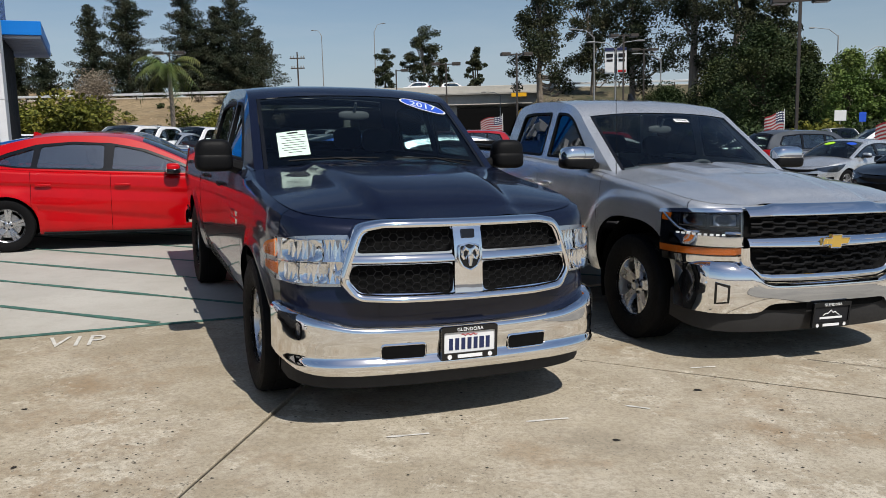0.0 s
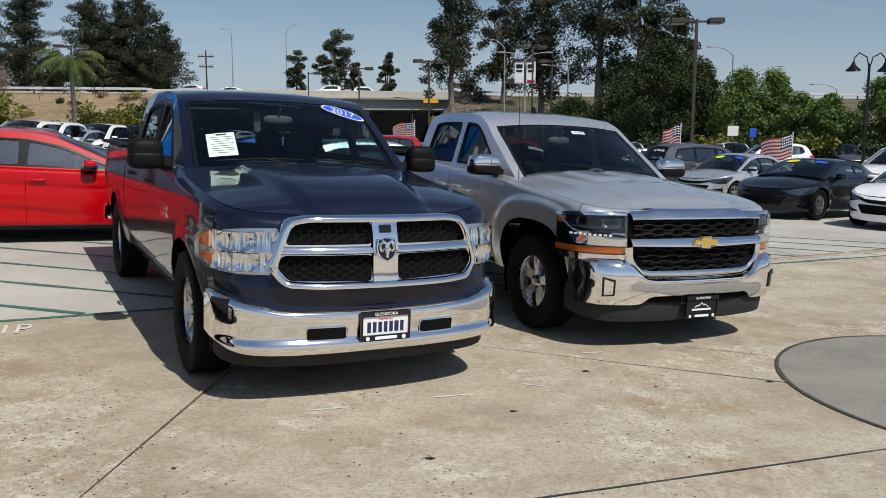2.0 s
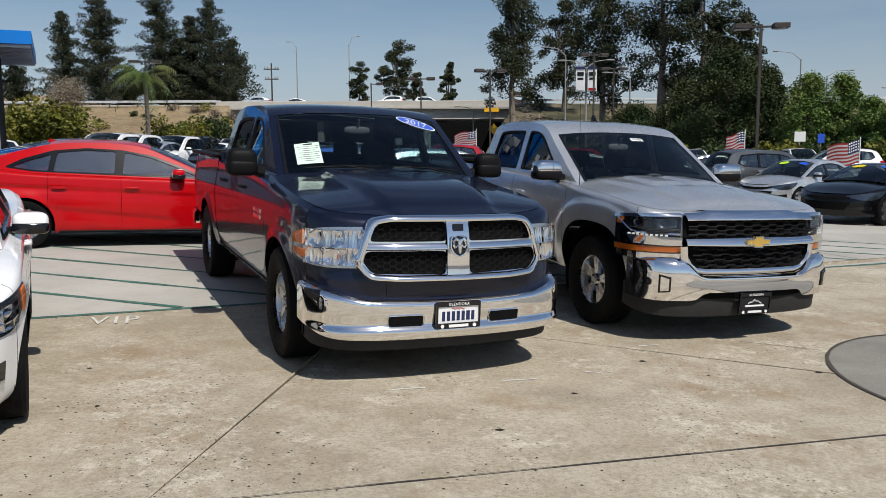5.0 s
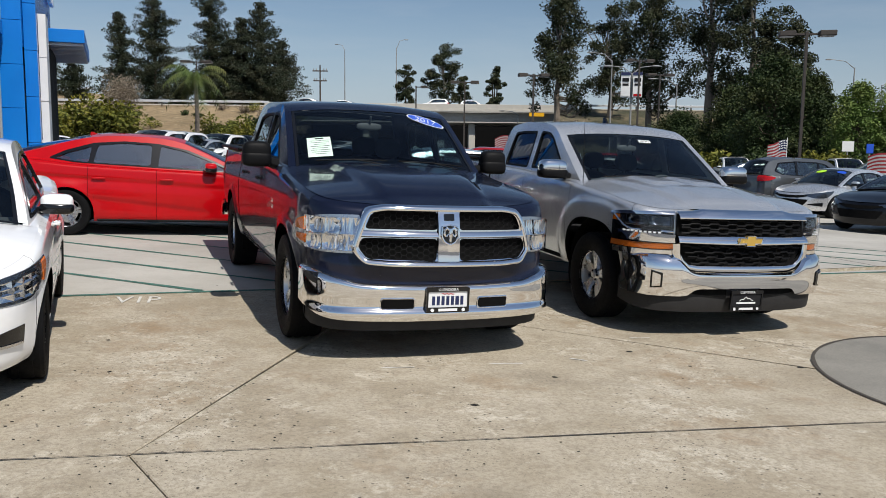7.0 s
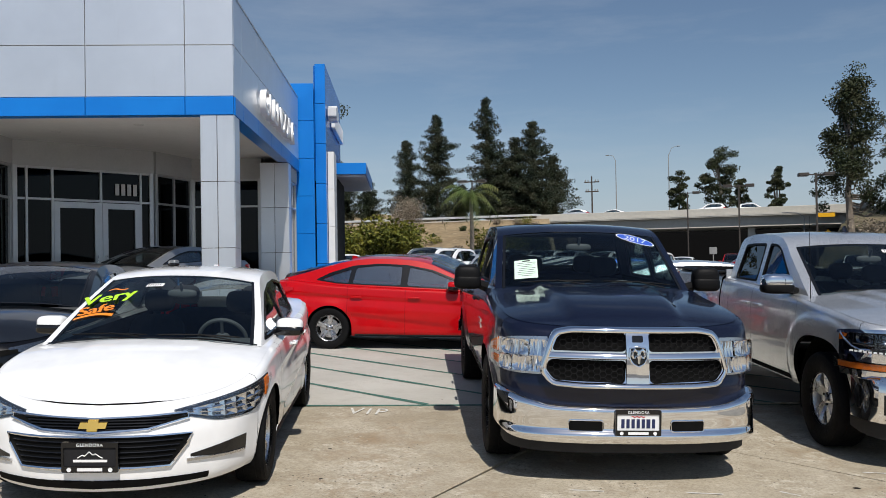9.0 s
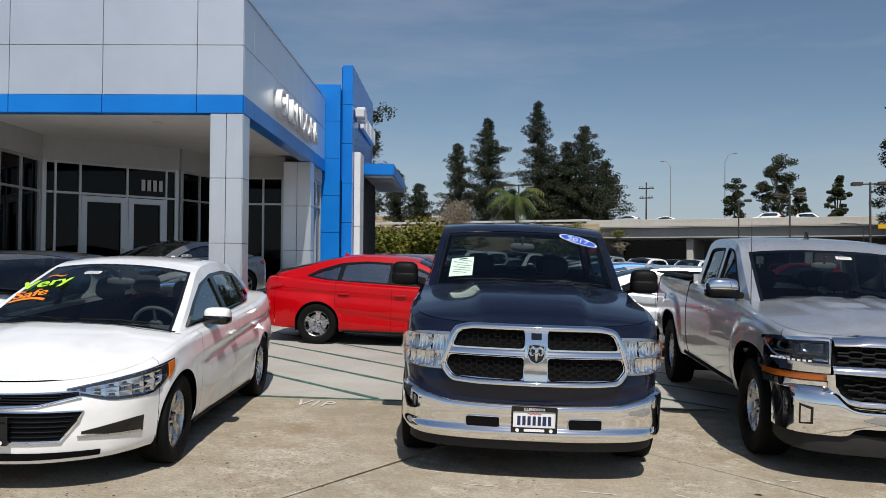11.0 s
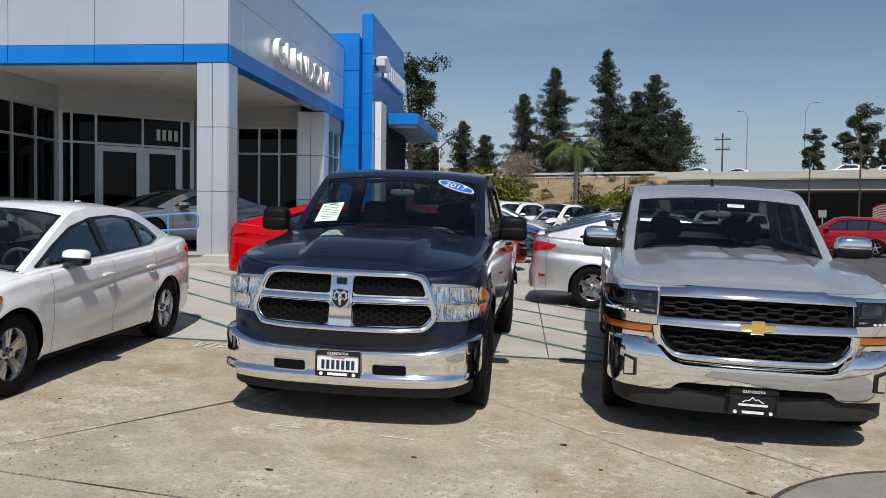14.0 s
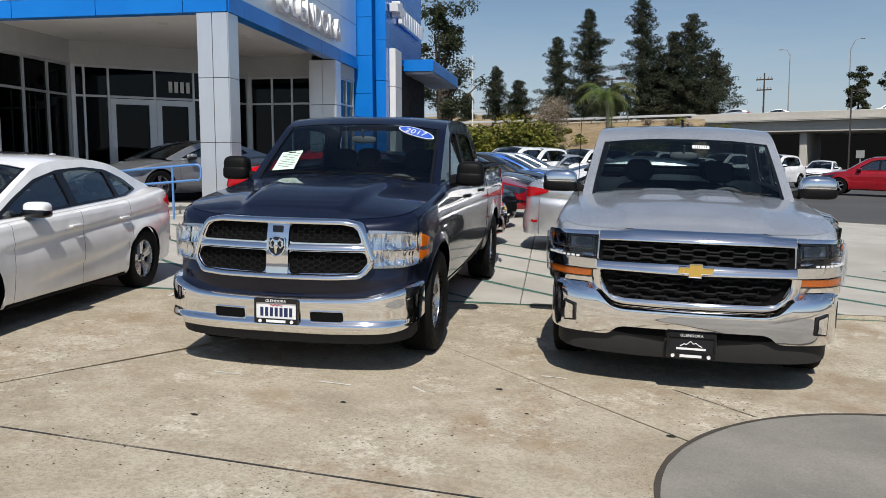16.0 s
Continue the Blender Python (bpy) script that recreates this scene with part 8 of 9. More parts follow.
def broadleaf(az, dist, base, top, width, seed, mat, bark, label, clumps=26, leaf=0.5, per=95, open_=0.5, name="eucalyptus_tree", low=0.28):
    r = random.Random(seed)
    x, y = place_at(az, dist)
    t = tree_thing(name, x, y, base, label)
    h = top - base
    tr, cr = MB(), MB()
    tr.tube([(0, 0, -1), (r.uniform(-0.3, 0.3), 0, h * 0.25), (r.uniform(-0.5, 0.5), r.uniform(-0.3, 0.3), h * 0.5), (r.uniform(-0.8, 0.8), 0, h * 0.8)], [0.028 * h, 0.021 * h, 0.015 * h, 0.006 * h], 8)
    clumps = int(clumps * 3.2)
    lobes = []
    for k in range(9):
        f = low * 0.75 + 0.12 + (0.86 - low * 0.75) * (k + 0.4 * r.random()) / 8.4
        a = 2.4 * k + r.uniform(-0.5, 0.5)
        reach = width * (0.34 * r.uniform(0.5, 1.0) * math.sin(math.pi * min(1.0, 0.30 + 0.62 * k / 8)))
        lobes.append((math.cos(a) * reach, math.sin(a) * reach, h * f, width * r.uniform(0.075, 0.125)))
    for k in range(clumps):
        f = low + (1 - low) * (k + r.random()) / clumps
        prof = math.sin(math.pi * min(1, 0.25 + 0.72 * (f - low) / (1 - low)))
        a = r.uniform(0, 2 * math.pi)
        rad = width / 2 * prof * (0.25 + 0.75 * r.random())
        c = Vector((math.cos(a) * rad, math.sin(a) * rad * 0.8, h * f - h * 0.03))
        if open_ > 0.3:
            p = lobes[k % len(lobes)]
            c = Vector((p[0] + r.gauss(0, p[3]), p[1] + r.gauss(0, p[3]), p[2] + r.gauss(0, p[3] * 1.15)))
        size = width * (r.uniform(0.085, 0.18) if open_ > 0.3 else r.uniform(0.10, 0.20))
        leaves(cr, c, (size, size, size * r.uniform(0.6, 1.0)), int(per * (2.0 if open_ > 0.3 else 2.5) * r.uniform(0.6, 1.2)), leaf * 0.62, r, 0.25)
        if k % 3 == 0:
            b = Vector((0, 0, max(0.0, min(c.z * 0.72, h * 0.75))))
            m = (b + c) / 2 + Vector((0, 0, -0.05 * h))
            tr.tube([b, m, c], [0.009 * h, 0.006 * h, 0.003 * h], 5)
    part("trunk", tr, bark, t)
    part("crown", cr, mat, t, smooth=0)
    return t


def shrub(x, y, z, wide, high, seed, mat, label, n=1500, leaf=0.32, name="shrub"):
    r = random.Random(seed)
    t = thing(name, Matrix.Translation((x, y, z)), label, "shrub", "shrubs on the slope")
    mb, st = MB(), MB()
    for k in range(14):
        a = r.uniform(0, 2 * math.pi)
        c = (math.cos(a) * wide * 0.33 * r.random(), math.sin(a) * wide * 0.33 * r.random(), high * r.uniform(0.25, 0.75))
        leaves(mb, c, (wide * 0.22, wide * 0.22, high * 0.25), n // 14, leaf, r)
        st.tube([(0, 0, -0.3), c], [0.06, 0.02], 5)
    part("branching", st, M_BARK, t)
    part("crown", mb, mat, t, smooth=0)
    return t


conifer(-23.0, 140, 7.8, 22.2, 2.6, 1)
conifer(-20.9, 138, 7.8, 26.2, 3.4, 2)
conifer(-17.4, 138, 7.8, 29.0, 3.0, 3)
conifer(-15.3, 140, 7.8, 22.4, 3.4, 4)
conifer(-14.15, 136, 7.8, 24.4, 3.9, 5)
conifer(-12.8, 140, 7.8, 19.0, 3.2, 25)
conifer(-16.3, 139, 7.8, 17.5, 3.6, 27)
conifer(-19.2, 142, 7.8, 14.5, 2.8, 26)
conifer(-27.3, 150, 9.0, 18.7, 2.0, 6)
conifer(-29.4, 165, 9.0, 15.2, 1.6, 7)
conifer(-30.6, 170, 9.0, 14.6, 1.6, 8)
conifer(-25.7, 150, 8.6, 16.2, 2.4, 9)
EUC = "tall eucalyptus with open clumped grey-green crown"
broadleaf(-30.3, 72, 2, 15.6, 6.6, 10, L_EUC, M_BARK, EUC, 24, 0.4, 110)
broadleaf(-4.3, 150, 7.5, 16.2, 4.8, 11, L_EUC, M_BARK, EUC, 16, 0.5)
broadleaf(-1.65, 150, 7.5, 20.0, 7.2, 12, L_EUC, M_PALEBARK, EUC, 22, 0.55)
broadleaf(-0.4, 155, 0.0, 15.0, 5.0, 121, L_EUC, M_PALEBARK, EUC, 14, 0.55, low=0.6)
broadleaf(1.85, 152, 0.0, 16.4, 4.4, 13, L_EUC, M_BARK, EUC, 16, 0.5, 110, low=0.6)
broadleaf(6.1, 108, 5.0, 22.0, 9.6, 14, L_EUC, M_PALEBARK, EUC, 34, 0.5, 120, low=0.16)
broadleaf(9.6, 118, 5.5, 21.8, 8.0, 15, L_EUC, M_PALEBARK, EUC, 24, 0.5, 110, low=0.16)
broadleaf(12.2, 104, 5.0, 20.3, 9.6, 16, L_EUC, M_PALEBARK, EUC, 32, 0.5, 120, low=0.16)
broadleaf(16.0, 98, 4.0, 23.8, 9.6, 17, L_EUC, M_PALEBARK, EUC, 30, 0.5, 110, low=0.16)
broadleaf(18.6, 95, 4.0, 21.5, 9.0, 18, L_EUC, M_PALEBARK, EUC, 30, 0.5, 110, low=0.16)
broadleaf(21.0, 92, 0.0, 14.6, 7.0, 28, L_EUC, M_BARK, EUC, 24, 0.5, 110)
OAK = "dense dark green spreading tree"
for az, d, top, w, sd in ((17.6, 74, 7.0, 6.4, 19), (19.9, 66, 8.8, 7.4, 20), (22.3, 68, 7.4, 5.8, 21), (14.2, 84, 5.4, 7.0, 22), (21.0, 72, 8.4, 6.0, 23)):
    broadleaf(az, d, 0.2, top, w, sd, L_OAK, M_BARK, OAK, 34, 0.34, 130, 0.2, "oak_tree", 0.15)
LIGHT = "light green leafy street tree"
for az, d, top, w, sd in ((24.9, 63, 6.5, 4.6, 30), (26.9, 64, 6.4, 4.4, 31), (28.6, 62, 4.6, 4.0, 32), (30.2, 60, 4.4, 4.0, 33), (33.6, 60, 5.6, 5.6, 34), (36.5, 60, 6.0, 7.0, 35), (40.5, 58, 6.0, 8.0, 36)):
    broadleaf(az, d, 0.1, top, w, sd, L_LIGHT, M_BARK, LIGHT, 26, 0.30, 120, 0.2, "street_tree", 0.12)
for k in range(8):
    x, y = place_at(16 + k * 3.4, 52)
    shrub(x, y, 0, 3.4, 1.9, 60 + k, L_OAK if k % 2 else L_BUSH, "low green shrub behind the parked cars", 900)
x, y = place_at(-24.6, 82)
shrub(x, y, 0.0, 9.0, 6.6, 40, L_BUSH, "broad yellow-green shrub at the foot of the slope", 6500, 0.42)
x, y = place_at(-28.0, 80)
shrub(x, y, 0.0, 8.0, 5.6, 140, L_BUSH, "broad yellow-green shrub at the foot of the slope", 5000, 0.42)
x, y = place_at(-31.0, 84)
shrub(x, y, 0.0, 7.0, 5.2, 240, L_BUSH, "broad yellow-green shrub at the foot of the slope", 4500, 0.42)
x, y = place_at(-23.0, 118)
shrub(x, y, 4.2, 7.5, 7.4, 41, L_DRY, "bare grey-brown thicket on the slope", 5200, 0.26)
x, y = place_at(-17.0, 84)
shrub(x, y, 0.0, 7.4, 5.4, 42, L_BUSH, "yellow-green shrub at the foot of the slope", 6500)
x, y = place_at(-14.6, 88)
shrub(x, y, 0.0, 5.0, 5.2, 43, L_OAK, "dark green shrub at the foot of the slope", 4000)
x, y = place_at(8.0, 104)
shrub(x, y, 2.2, 8.0, 4.0, 44, L_DRY, "dry brown shrubs on the slope", 2200, 0.3)
x, y = place_at(11.5, 98)
shrub(x, y, 0.4, 7.0, 3.4, 45, L_DRY, "dry brown shrubs on the slope", 1800, 0.3)

# scattered scrub on the dry bank
rs = random.Random(77)
for k in range(70):
    az = rs.uniform(-33, -11.5)
    f = rs.uniform(0.1, 0.9)
    y = 96 + 26 * f
    x = 1.5 + y * math.tan(radians(az))
    hgt = rs.uniform(0.8, 2.0)
    shrub(x, y, 0.2 + 7.7 * f ** 0.9 - 0.35, hgt * rs.uniform(1.3, 2.2), hgt, 300 + k, (L_BUSH, L_DRY, L_OAK, L_DRY)[k % 4], "small dry scrub on the slope", 420, 0.24)

# palm
x, y = place_at(-18.9, 80)
palm = thing("palm_tree", Matrix.Translation((x, y, 1.0)), "small feather palm with drooping green fronds", "tree")
part("trunk", MB().tube([(0, 0, -0.5), (0.1, 0, 3.5), (0, 0, 7.0)], [0.24, 0.2, 0.17], 9), M_PALEBARK, palm)
r = random.Random(8)
for k in range(20):
    a = 2 * math.pi * k / 20 + r.uniform(-0.15, 0.15)
    up = r.uniform(0.0, 1.7)
    mb = MB()
    pts = [Vector((math.cos(a) * t * 3.0, math.sin(a) * t * 3.0, 7.0 + up * t * 2.4 - 3.4 * t * t)) for t in np.linspace(0, 1, 9)]
    for p, q in zip(pts, pts[1:]):
        d = (q - p).normalized()
        s = d.cross(Vector((0, 0, 1))).normalized()
        for f in (0.0, 0.5):
            o = p + (q - p) * f
            for sg in (1, -1):
                tip = o + s * sg * 0.55 + d * 0.35 + Vector((0, 0, -0.5))
                mb.add([o - d * 0.03, o + d * 0.12, tip], [(0, 1, 2)])
    part("frond", mb, L_PALM, palm, smooth=0)

# ---- freeway, bridge and slopes ----
k = Mat("dry_slope", (0.3, 0.23, 0.13), 0.95)
tone = k.mix(k.ramp(k.noise(0.12, 6, 0.65), 0.35, 0.65), (0.22, 0.155, 0.085), (0.40, 0.30, 0.175))
tone = k.mix(k.ramp(k.noise(0.5, 6, 0.7), 0.5, 0.72, 0, 0.8), tone, (0.09, 0.075, 0.038))
tone = k.mix(k.ramp(k.noise(6, 3), 0.35, 0.7, 0, 0.5), tone, (0.27, 0.205, 0.115))
tone = k.mix(k.ramp(k.noise(1.6, 6, 0.8, (0.5, 1.0, 2.5)), 0.5, 0.62, 0, 0.7), tone, (0.13, 0.10, 0.06))
tone = k.mix(k.ramp(k.noise(0.9, 6, 0.8), 0.56, 0.66, 0, 0.6), tone, (0.52, 0.42, 0.27))
k.color(tone).bump(k.noise(3, 5), 0.6, 0.15)
M_DRY = k.m
k = Mat("scrub_slope", (0.12, 0.10, 0.06), 0.95)
tone = k.mix(k.ramp(k.noise(0.2, 6, 0.7), 0.4, 0.6), (0.045, 0.045, 0.022), (0.17, 0.135, 0.08))
tone = k.mix(k.ramp(k.noise(1.2, 6, 0.7), 0.5, 0.65, 0, 0.8), tone, (0.05, 0.06, 0.025))
k.color(tone).bump(k.noise(2, 5), 0.8, 0.2)
M_SCRUB = k.m
M_BRIDGE = plain("bridge_concrete", (0.50, 0.475, 0.42), 0.85, 0, 0.12, 0.25, 0.2)
M_STEELG = plain("galvanised_steel", (0.62, 0.63, 0.63), 0.5, 0.3, 0.1)
M_POLE = plain("bronze_pole", (0.06, 0.05, 0.042), 0.5, 0.2, 0.12)
M_POLEG = plain("grey_pole", (0.30, 0.30, 0.29), 0.6, 0.2, 0.1)
M_WOODP = plain("weathered_wood", (0.06, 0.046, 0.036), 0.9, 0, 0.2, 4)
M_YELLOW = plain("yellow_sign", (0.8, 0.42, 0.01), 0.5, 0, 0.04)
M_SIGNW = plain("white_sign", (0.75, 0.75, 0.73), 0.5, 0, 0.04)


def bank(x0, x1, n, seed, y_top=122.0, y_foot=96.0, z_top=7.9, foot=0.2, end=0):
    P = []
    for i in range(n + 1):
        x = x0 + (x1 - x0) * i / n
        row = []
        for j, f in enumerate(np.linspace(0, 1, 12)):
            yy = y_foot + (y_top - y_foot) * f
            zz = foot + (z_top - foot) * (f ** 0.9)
            if 0 < j < 11:
                zz += 0.5 * noise.noise((x * 0.12, yy * 0.15, seed)) + 0.25 * noise.noise((x * 0.5, yy * 0.5, seed + 3))
            row.append((x + (end * (1 - f) * 7 if i == (n if end > 0 else 0) else 0), yy, zz))
        row.append((row[-1][0], y_top + 70, z_top))
        P.append(row)
    return MB().grid(P)


setting("ground_bank_west", bank(-330, -27, 70, 1, end=1), M_DRY, "dry grassy freeway slope", 60)
P = []
for x in np.linspace(-330, -36, 60):
    rise = 3.6 * min(1.0, max(0.0, (-42 - x) / 26.0))
    P.append([(x, 134 + 2.2 * j, 7.86 + rise * (j / 6) ** 1.2 + (0.3 * noise.noise((x * 0.15, j * 0.7, 9)) if 0 < j < 6 else 0)) for j in range(7)] + [(x, 230, 7.9 + rise)])
setting("ground_bank_upper", MB().grid(P), M_DRY, "dry grassy rise beyond the freeway", 60)
setting("ground_bank_east", bank(15, 330, 70, 2, end=-1), M_SCRUB, "dry grassy freeway slope", 60)
br = thing("bridge", None, "concrete freeway overpass with dark underside", "bridge")
part("deck", MB().box((-6, 131, 7.55), (44, 18, 0.5)), M_BRIDGE, br)
for y in (122.3, 139.7):
    part("parapet", MB().box((-6, y, 8.15), (46, 0.35, 0.75), None, 0.04), M_BRIDGE, br)
    part("girder", MB().box((-6, y + (0.9 if y < 130 else -0.9), 6.55), (44, 0.7, 1.5), None, 0.05), M_BRIDGE, br)
for k in range(3):
    part("girder", MB().box((-6, 126.4 + k * 3.2, 6.55), (44, 0.7, 1.5)), M_BRIDGE, br)
part("ledge", MB().box((-6, 122.2, 7.55), (46, 0.5, 0.22)), M_BRIDGE, br)
for x in (-27.8, 15.8):
    part("abutment", MB().box((x, 131, 3.6), (1.6, 18.4, 8.4), None, 0.05), M_BRIDGE, br)
    wing = MB().prism([(-0.0, 0.2), (7.5 * (1 if x > 0 else -1), 5.5), (7.5 * (1 if x > 0 else -1), 7.8), (0.0, 7.8)], 0, 0.4, Matrix(((1, 0, 0, x), (0, 0, 1, 121.6), (0, 1, 0, 0), (0, 0, 0, 1))))
    part("wing_wall", wing, M_BRIDGE, br)
# black sheet added beyond the span, stands in for shade beneath it
part("underpass_wall", MB().box((-6, 150, 3.0), (60, 0.5, 7)), M_LINER_SHADE, br)
for x in (-14, 2):
    part("pier", MB().box((x, 131, 2.8), (1.0, 14, 6.6), None, 0.1), M_BRIDGE, br)
for z, a, b in ((8.35, -190, -30), (11.6, -190, -66)):
    up_rail = thing("guard_rail", None, "pale steel guard rail along the upper road", "guard rail")
    part("rail_beam", MB().box(((a + b) / 2, 126.5 if z < 9 else 148.0, z + 0.45), (b - a, 0.08, 0.32), None, 0.03), M_STEELG, up_rail)
rails = thing("guard_rail", None, "galvanised steel freeway guard rail on posts", "guard rail")
for x0, x1 in ((-190, -28), (16, 150)):
    part("rail_beam", MB().box(((x0 + x1) / 2, 121.0, 8.45), (x1 - x0, 0.08, 0.30), None, 0.03), M_STEELG, rails)
    part("rail_beam", MB().box(((x0 + x1) / 2, 123.0, 7.95), (x1 - x0, 0.3, 0.3), None, 0.03), M_BRIDGE, rails)
    n = int((x1 - x0) / 4)
    for k in range(n):
        part("rail_post", MB().box((x0 + 2 + k * 4, 121.12, 8.2), (0.16, 0.16, 0.9)), M_WOODP, rails, smooth=0)


# ---- poles, signs, flags ----
def lot_light(x, y, h, turn, heads=2, size=0.62):
    t = thing("parking_light", Matrix.Translation((x, y, 0)) @ Matrix.Rotation(radians(turn), 4, "Z"), "dark bronze parking lot light with box heads on a square pole", "lamp post", "lot lights")
    part("pole", MB().box((0, 0, h / 2), (0.13, 0.13, h), None, 0.01), M_POLE, t)
    part("base", MB().lathe([(0.0, 0.75), (0.28, 0.75), (0.30, 0.72), (0.30, -0.3)], 18, None, "z"), M_BRIDGE, t)
    for sg in ((1, -1) if heads == 2 else (1,)):
        part("arm", MB().box((sg * 0.32, 0, h - 0.12), (0.6, 0.07, 0.09), None, 0.01), M_POLE, t)
        part("lamp_head", MB().box((sg * (0.55 + size / 2), 0, h - 0.1), (size * 1.15, size, 0.24), None, 0.03), M_POLE, t)
        part("lamp_glass", MB().box((sg * (0.55 + size / 2), 0, h - 0.225), (size * 0.95, size * 0.8, 0.02)), M_PLATE, t)
    return t


lot_light(15.9, 37.1, 7.1, -12)
lot_light(5.9, 63.9, 7.6, 8)
lot_light(0.56, 70, 7.5, 0)
lot_light(-4.45, 86, 8.3, 0, 1)
lot_light(-26.2, 81.7, 10.2, 5, 2, 0.9)
lot_light(20.0, 82, 9.4, 10, 2, 0.8)
lot_light(15.1, 68.7, 9.3, 6, 2, 0.6)


def cobra(az, dist, base, top, reach, turn, mat=None, both=False):
    x, y = place_at(az, dist)
    t = thing("street_lamp", Matrix.Translation((x, y, base)) @ Matrix.Rotation(radians(turn), 4, "Z"), "tall galvanised street lamp with a curved arm", "lamp post", "street lamps")
    h = top - base
    part("pole", MB().tube([(0, 0, -0.5), (0, 0, h * 0.93)], [0.13, 0.07], 8), mat or M_POLEG, t)
    for sg in ((1, -1) if both else (1,)):
        part("arm", MB().tube([(0, 0, h * 0.92), (sg * reach * 0.4, 0, h * 0.985), (sg * reach, 0, h)], [0.06, 0.05, 0.04], 6), mat or M_POLEG, t)
        hd = MB()
        blob(hd, (sg * (reach + 0.3), 0, h - 0.02), (0.42, 0.16, 0.09), 2.4, 12, 8)
        part("lamp_head", hd, mat or M_POLEG, t)
    return t


cobra(-4.9, 160, 0.0, 22.8, 1.6, 20)
cobra(-8.4, 170, 7.5, 22.9, 1.4, 170)
cobra(10.8, 78, 0, 9.6, 1.9, 175, None, True)
cobra(13.9, 92, 0, 9.6, 2.4, 180)
cobra(9.6, 98, 0, 13.2, 2.2, 175)
cobra(24.7, 110, 0, 13.0, 3.0, 185)
cobra(26.3, 120, 0, 11.5, 3.4, 10)
cobra(31.0, 120, 0, 8.8, 3.2, 180)
cobra(3.4, 118, 0, 7.4, 2.0, 180)
fp = thing("flag_pole", Matrix.Translation((*place_at(-28.9, 150), 7)), "slender white flag pole without a flag", "pole")
part("pole", MB().tube([(0, 0, 0), (0, 0, 14.0)], [0.13, 0.06], 8), M_SIGNW, fp)
up = thing("utility_pole", Matrix.Translation((*place_at(-10.0, 200), 0)), "wooden utility pole with two cross arms", "utility pole")
part("pole", MB().tube([(0, 0, -1), (0, 0, 21.6)], [0.28, 0.15], 8), M_WOODP, up)
for z, w in ((20.2, 3.6), (17.9, 3.2)):
    part("cross_arm", MB().box((0, 0, z), (w, 0.2, 0.26)), M_WOODP, up)
    for x in (-0.42, -0.25, 0.25, 0.42):
        part("insulator", MB().lathe([(0.0, 0.5), (0.12, 0.45), (0.12, 0.0)], 8, Matrix.Translation((x * w, 0, z + 0.1)), "z"), M_POLEG, up)
# banner on its street-lamp pole
x, y = place_at(10.8, 77.6)
bn = thing("street_banner", Matrix.Translation((x, y, 0)) @ Matrix.Rotation(radians(-8), 4, "Z"), "pair of white street banners with blue and red edges", "banner")
for sg in (1, -1):
    b0 = part("banner_cloth", MB().slab([[(sg * (0.12 + 0.85 * u), 0.03 * math.sin(6 * w + u), 9.0 - 2.3 * w - 0.0) for w in np.linspace(0, 1, 8)] for u in (0, 0.5, 1)], [[(0, -1, 0)] * 8] * 3, 0.01), M_SIGNW, bn)
    part("banner_band", MB().box((sg * 0.545, -0.035, 8.86), (0.84, 0.01, 0.26)), M_DKBLUEINK, b0)
    part("banner_print", MB().box((sg * 0.545, -0.045, 8.3), (0.6, 0.01, 0.34)), M_INK, b0)
    part("banner_print", MB().box((sg * 0.545, -0.045, 7.86), (0.55, 0.01, 0.2)), M_INK, b0)
    part("banner_foot", MB().box((sg * 0.545, -0.045, 6.9), (0.7, 0.01, 0.22)), M_TAIL if sg > 0 else M_SIGNW, b0)


def flag(x, y, z, turn, wide, high, seed):
    t = thing("flag", Matrix.Translation((x, y, z)) @ Matrix.Rotation(radians(turn), 4, "Z"), "red white and blue striped flag on a white staff", "flag", "flags over the parked cars")
    part("staff", MB().tube([(0, 0, -2.2), (0, 0, high + 0.12)], 0.018, 6), M_SIGNW, t)
    wave = lambda u, w: (-wide * u * 0.94, 0.10 * math.sin(5 * u + seed + w) * u, high * (1 - w) - 0.30 * high * u * u + 0.04 * math.sin(7 * u + seed))  # noqa: E731
    for k in range(13):
        w0, w1 = k / 13, (k + 1) / 13
        u0 = 0.4 if k < 7 else 0.0
        mb = MB().grid([[wave(u, w) for w in (w0, w1)] for u in np.linspace(u0, 1, 12)])
        part("stripe", mb, M_FRED if k % 2 == 0 else M_FWHITE, t)
    can = part("canton", MB().grid([[wave(u, w) for w in np.linspace(0, 7 / 13, 5)] for u in np.linspace(0, 0.4, 8)]), M_FBLUE, t)
    st = MB()
    for i in range(5):
        for j in range(4):
            p = Vector(wave(0.05 + 0.075 * i, 0.06 + 0.12 * j))
            for s in (1, -1):
                st.lathe([(0, 0), (0.028, 0)], 6, Matrix.Translation(p + Vector((0, s * 0.004, 0))))
    part("star_field", st, M_SIGNW, can, smooth=0)


M_FWHITE = plain("flag_white", (0.33, 0.33, 0.33), 0.8, 0, 0.05)
M_FRED, M_FBLUE = plain("flag_red", (0.22, 0.012, 0.016), 0.8, 0, 0.08), plain("flag_blue", (0.01, 0.014, 0.06), 0.8, 0, 0.08)
flag(14.4, 34.8, 1.3, 5, 0.95, 0.85, 0.4)
flag(14.4, 25.4, 0.95, 8, 1.2, 0.75, 1.9)
flag(3.4, 45.5, 1.7, 10, 1.3, 0.8, 3.0)
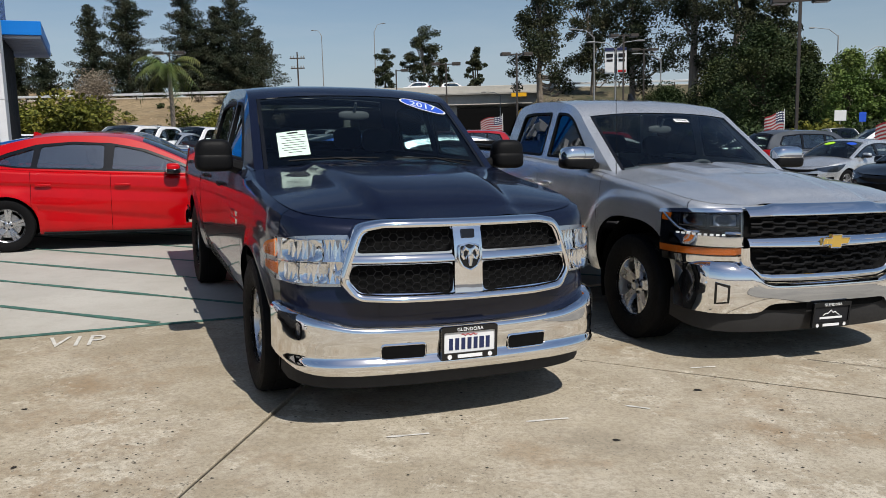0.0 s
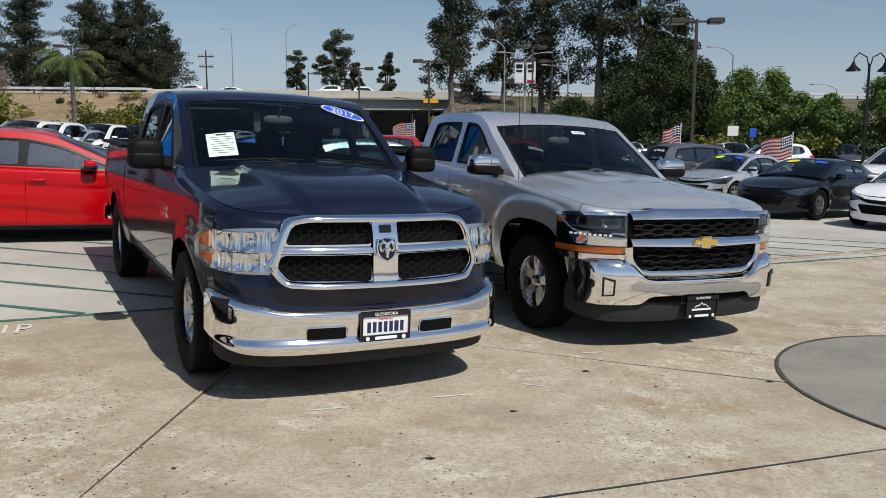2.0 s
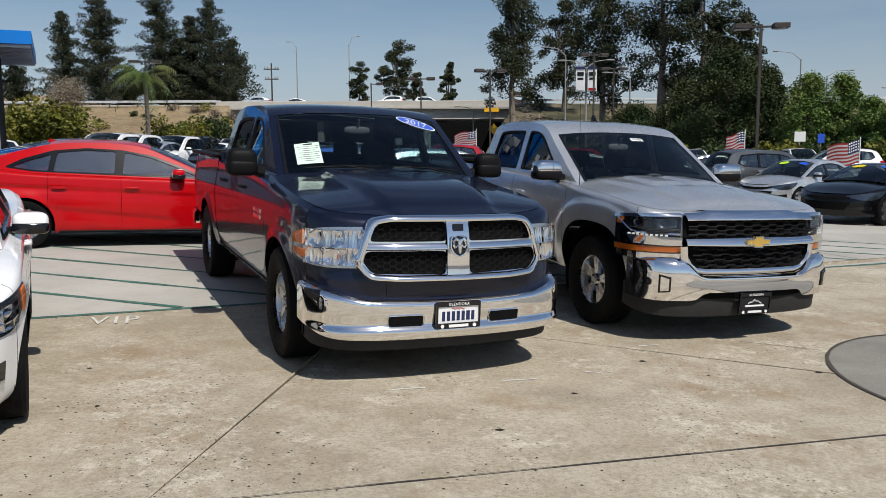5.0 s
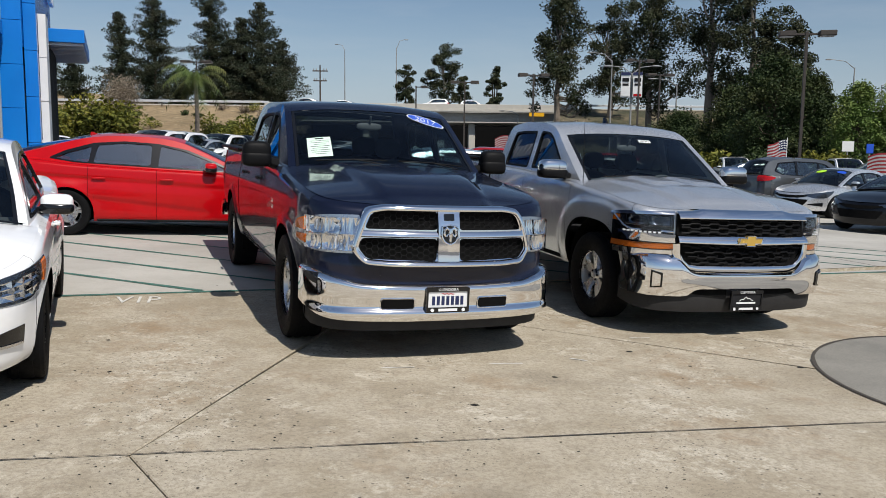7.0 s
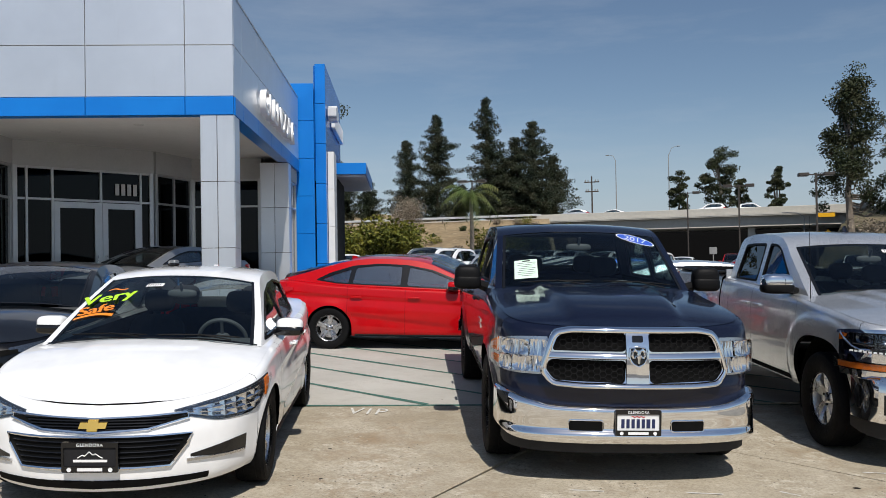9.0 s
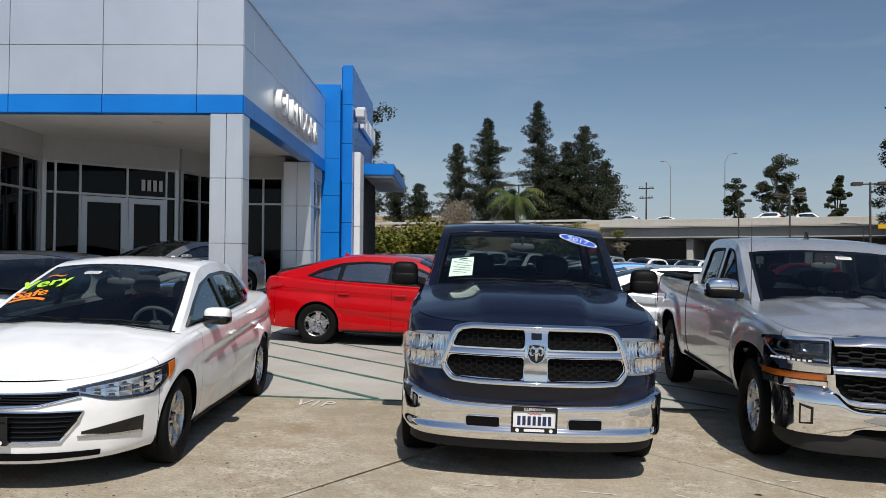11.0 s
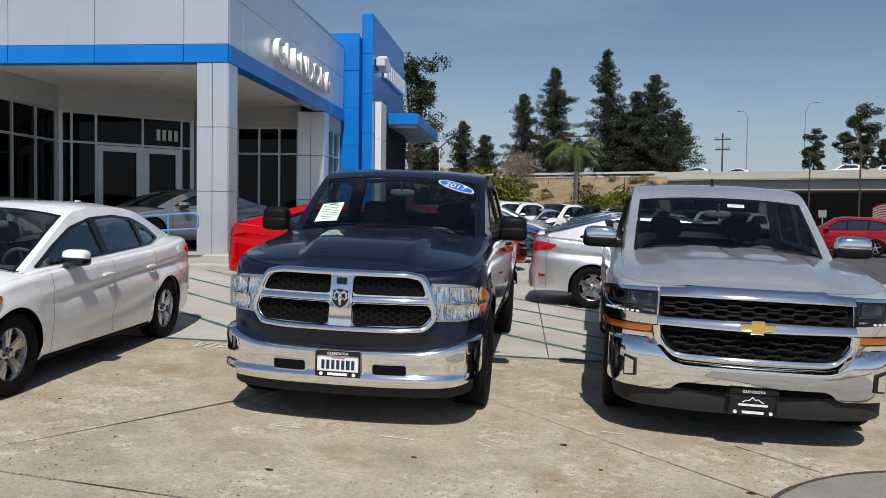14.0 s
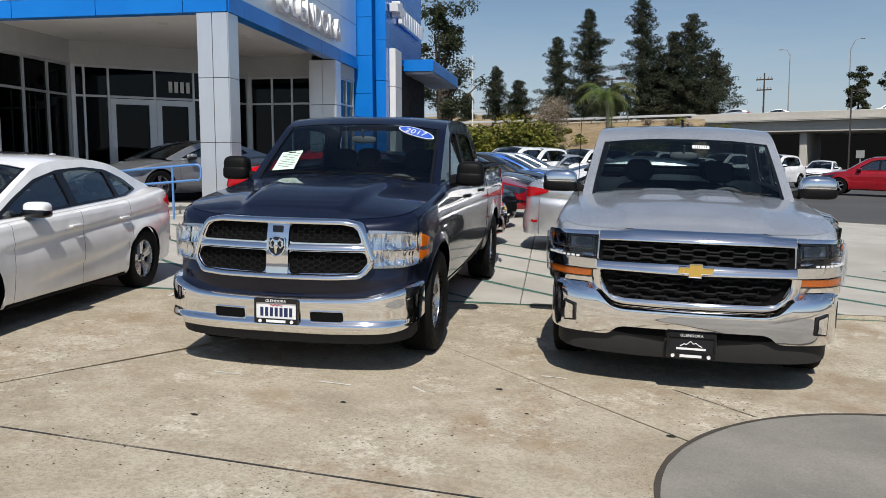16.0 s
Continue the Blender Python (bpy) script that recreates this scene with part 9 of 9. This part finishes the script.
# signs
for x, y, h, w, hh, mat in ((25.0, 52, 2.45, 0.75, 0.65, M_SIGNW), (26.4, 52, 2.3, 0.45, 0.6, M_STICKBLUE), (-1.2, 60, 2.3, 0.5, 0.5, M_POLEG)):
    s = thing("road_sign", Matrix.Translation((x, y, 0)), "small traffic sign on a steel post", "sign")
    part("post", MB().box((0, 0, h / 2 - 0.3), (0.06, 0.06, h + 0.6)), M_POLEG, s)
    part("sign_face", MB().box((0, -0.05, h - hh / 2), (w, 0.02, hh), None, 0.005), mat, s)
x, y = place_at(4.78, 110)
s = thing("warning_sign", Matrix.Translation((x, y, 0)), "yellow diamond warning sign on a post", "sign")
part("post", MB().tube([(0, 0, -0.5), (0, 0, 4.4)], 0.05, 6), M_POLEG, s)
part("sign_face", MB().prism([(0, -0.75), (0.75, 0), (0, 0.75), (-0.75, 0)], 0, 0.03, Matrix(((1, 0, 0, 0), (0, 0, 1, -0.08), (0, 1, 0, 4.0), (0, 0, 0, 1)))), M_YELLOW, s)
x, y = place_at(4.75, 121.2)
s = thing("clearance_sign", Matrix.Translation((x, 121.9, 0)), "yellow clearance sign on the bridge girder", "sign")
part("sign_face", MB().box((0, 0, 7.1), (2.2, 0.04, 0.55)), M_YELLOW, s)
# gooseneck lamp by the right-hand trees
x, y = place_at(31.9, 44)
g = thing("gooseneck_lamp", Matrix.Translation((x, y, 0)), "black double gooseneck street lamp with bell shades", "lamp post")
part("pole", MB().tube([(0, 0, -0.5), (0, 0, 5.2)], [0.09, 0.06], 10), M_GLOSSBLK, g)
for sg in (1, -1):
    part("arm", MB().tube([(0, 0, 4.9), (sg * 0.15, 0, 5.5), (sg * 0.55, 0, 5.7), (sg * 0.8, 0, 5.45), (sg * 0.82, 0, 5.2)], 0.03, 8), M_GLOSSBLK, g)
    part("shade", MB().lathe([(0.05, 0.3), (0.12, 0.1), (0.34, -0.12), (0.36, -0.16)], 16, Matrix.Translation((sg * 0.82, 0, 5.0)), "z"), M_GLOSSBLK, g)
# vehicles on the freeway
another(proto_sedan, "white", *place_at(-9.5, 130)[:2], 180, "car on the freeway bridge", 7.85, "cars on the freeway")
another(proto_suv, "white", *place_at(1.0, 130)[:2], 0, "car on the freeway bridge", 7.85, "cars on the freeway")
another(proto_suv, "white", *place_at(-3.0, 127)[:2], 180, "car on the freeway bridge", 7.85, "cars on the freeway")
another(proto_sedan, "silver", *place_at(-12.0, 127)[:2], 180, "car on the freeway bridge", 7.85, "cars on the freeway")
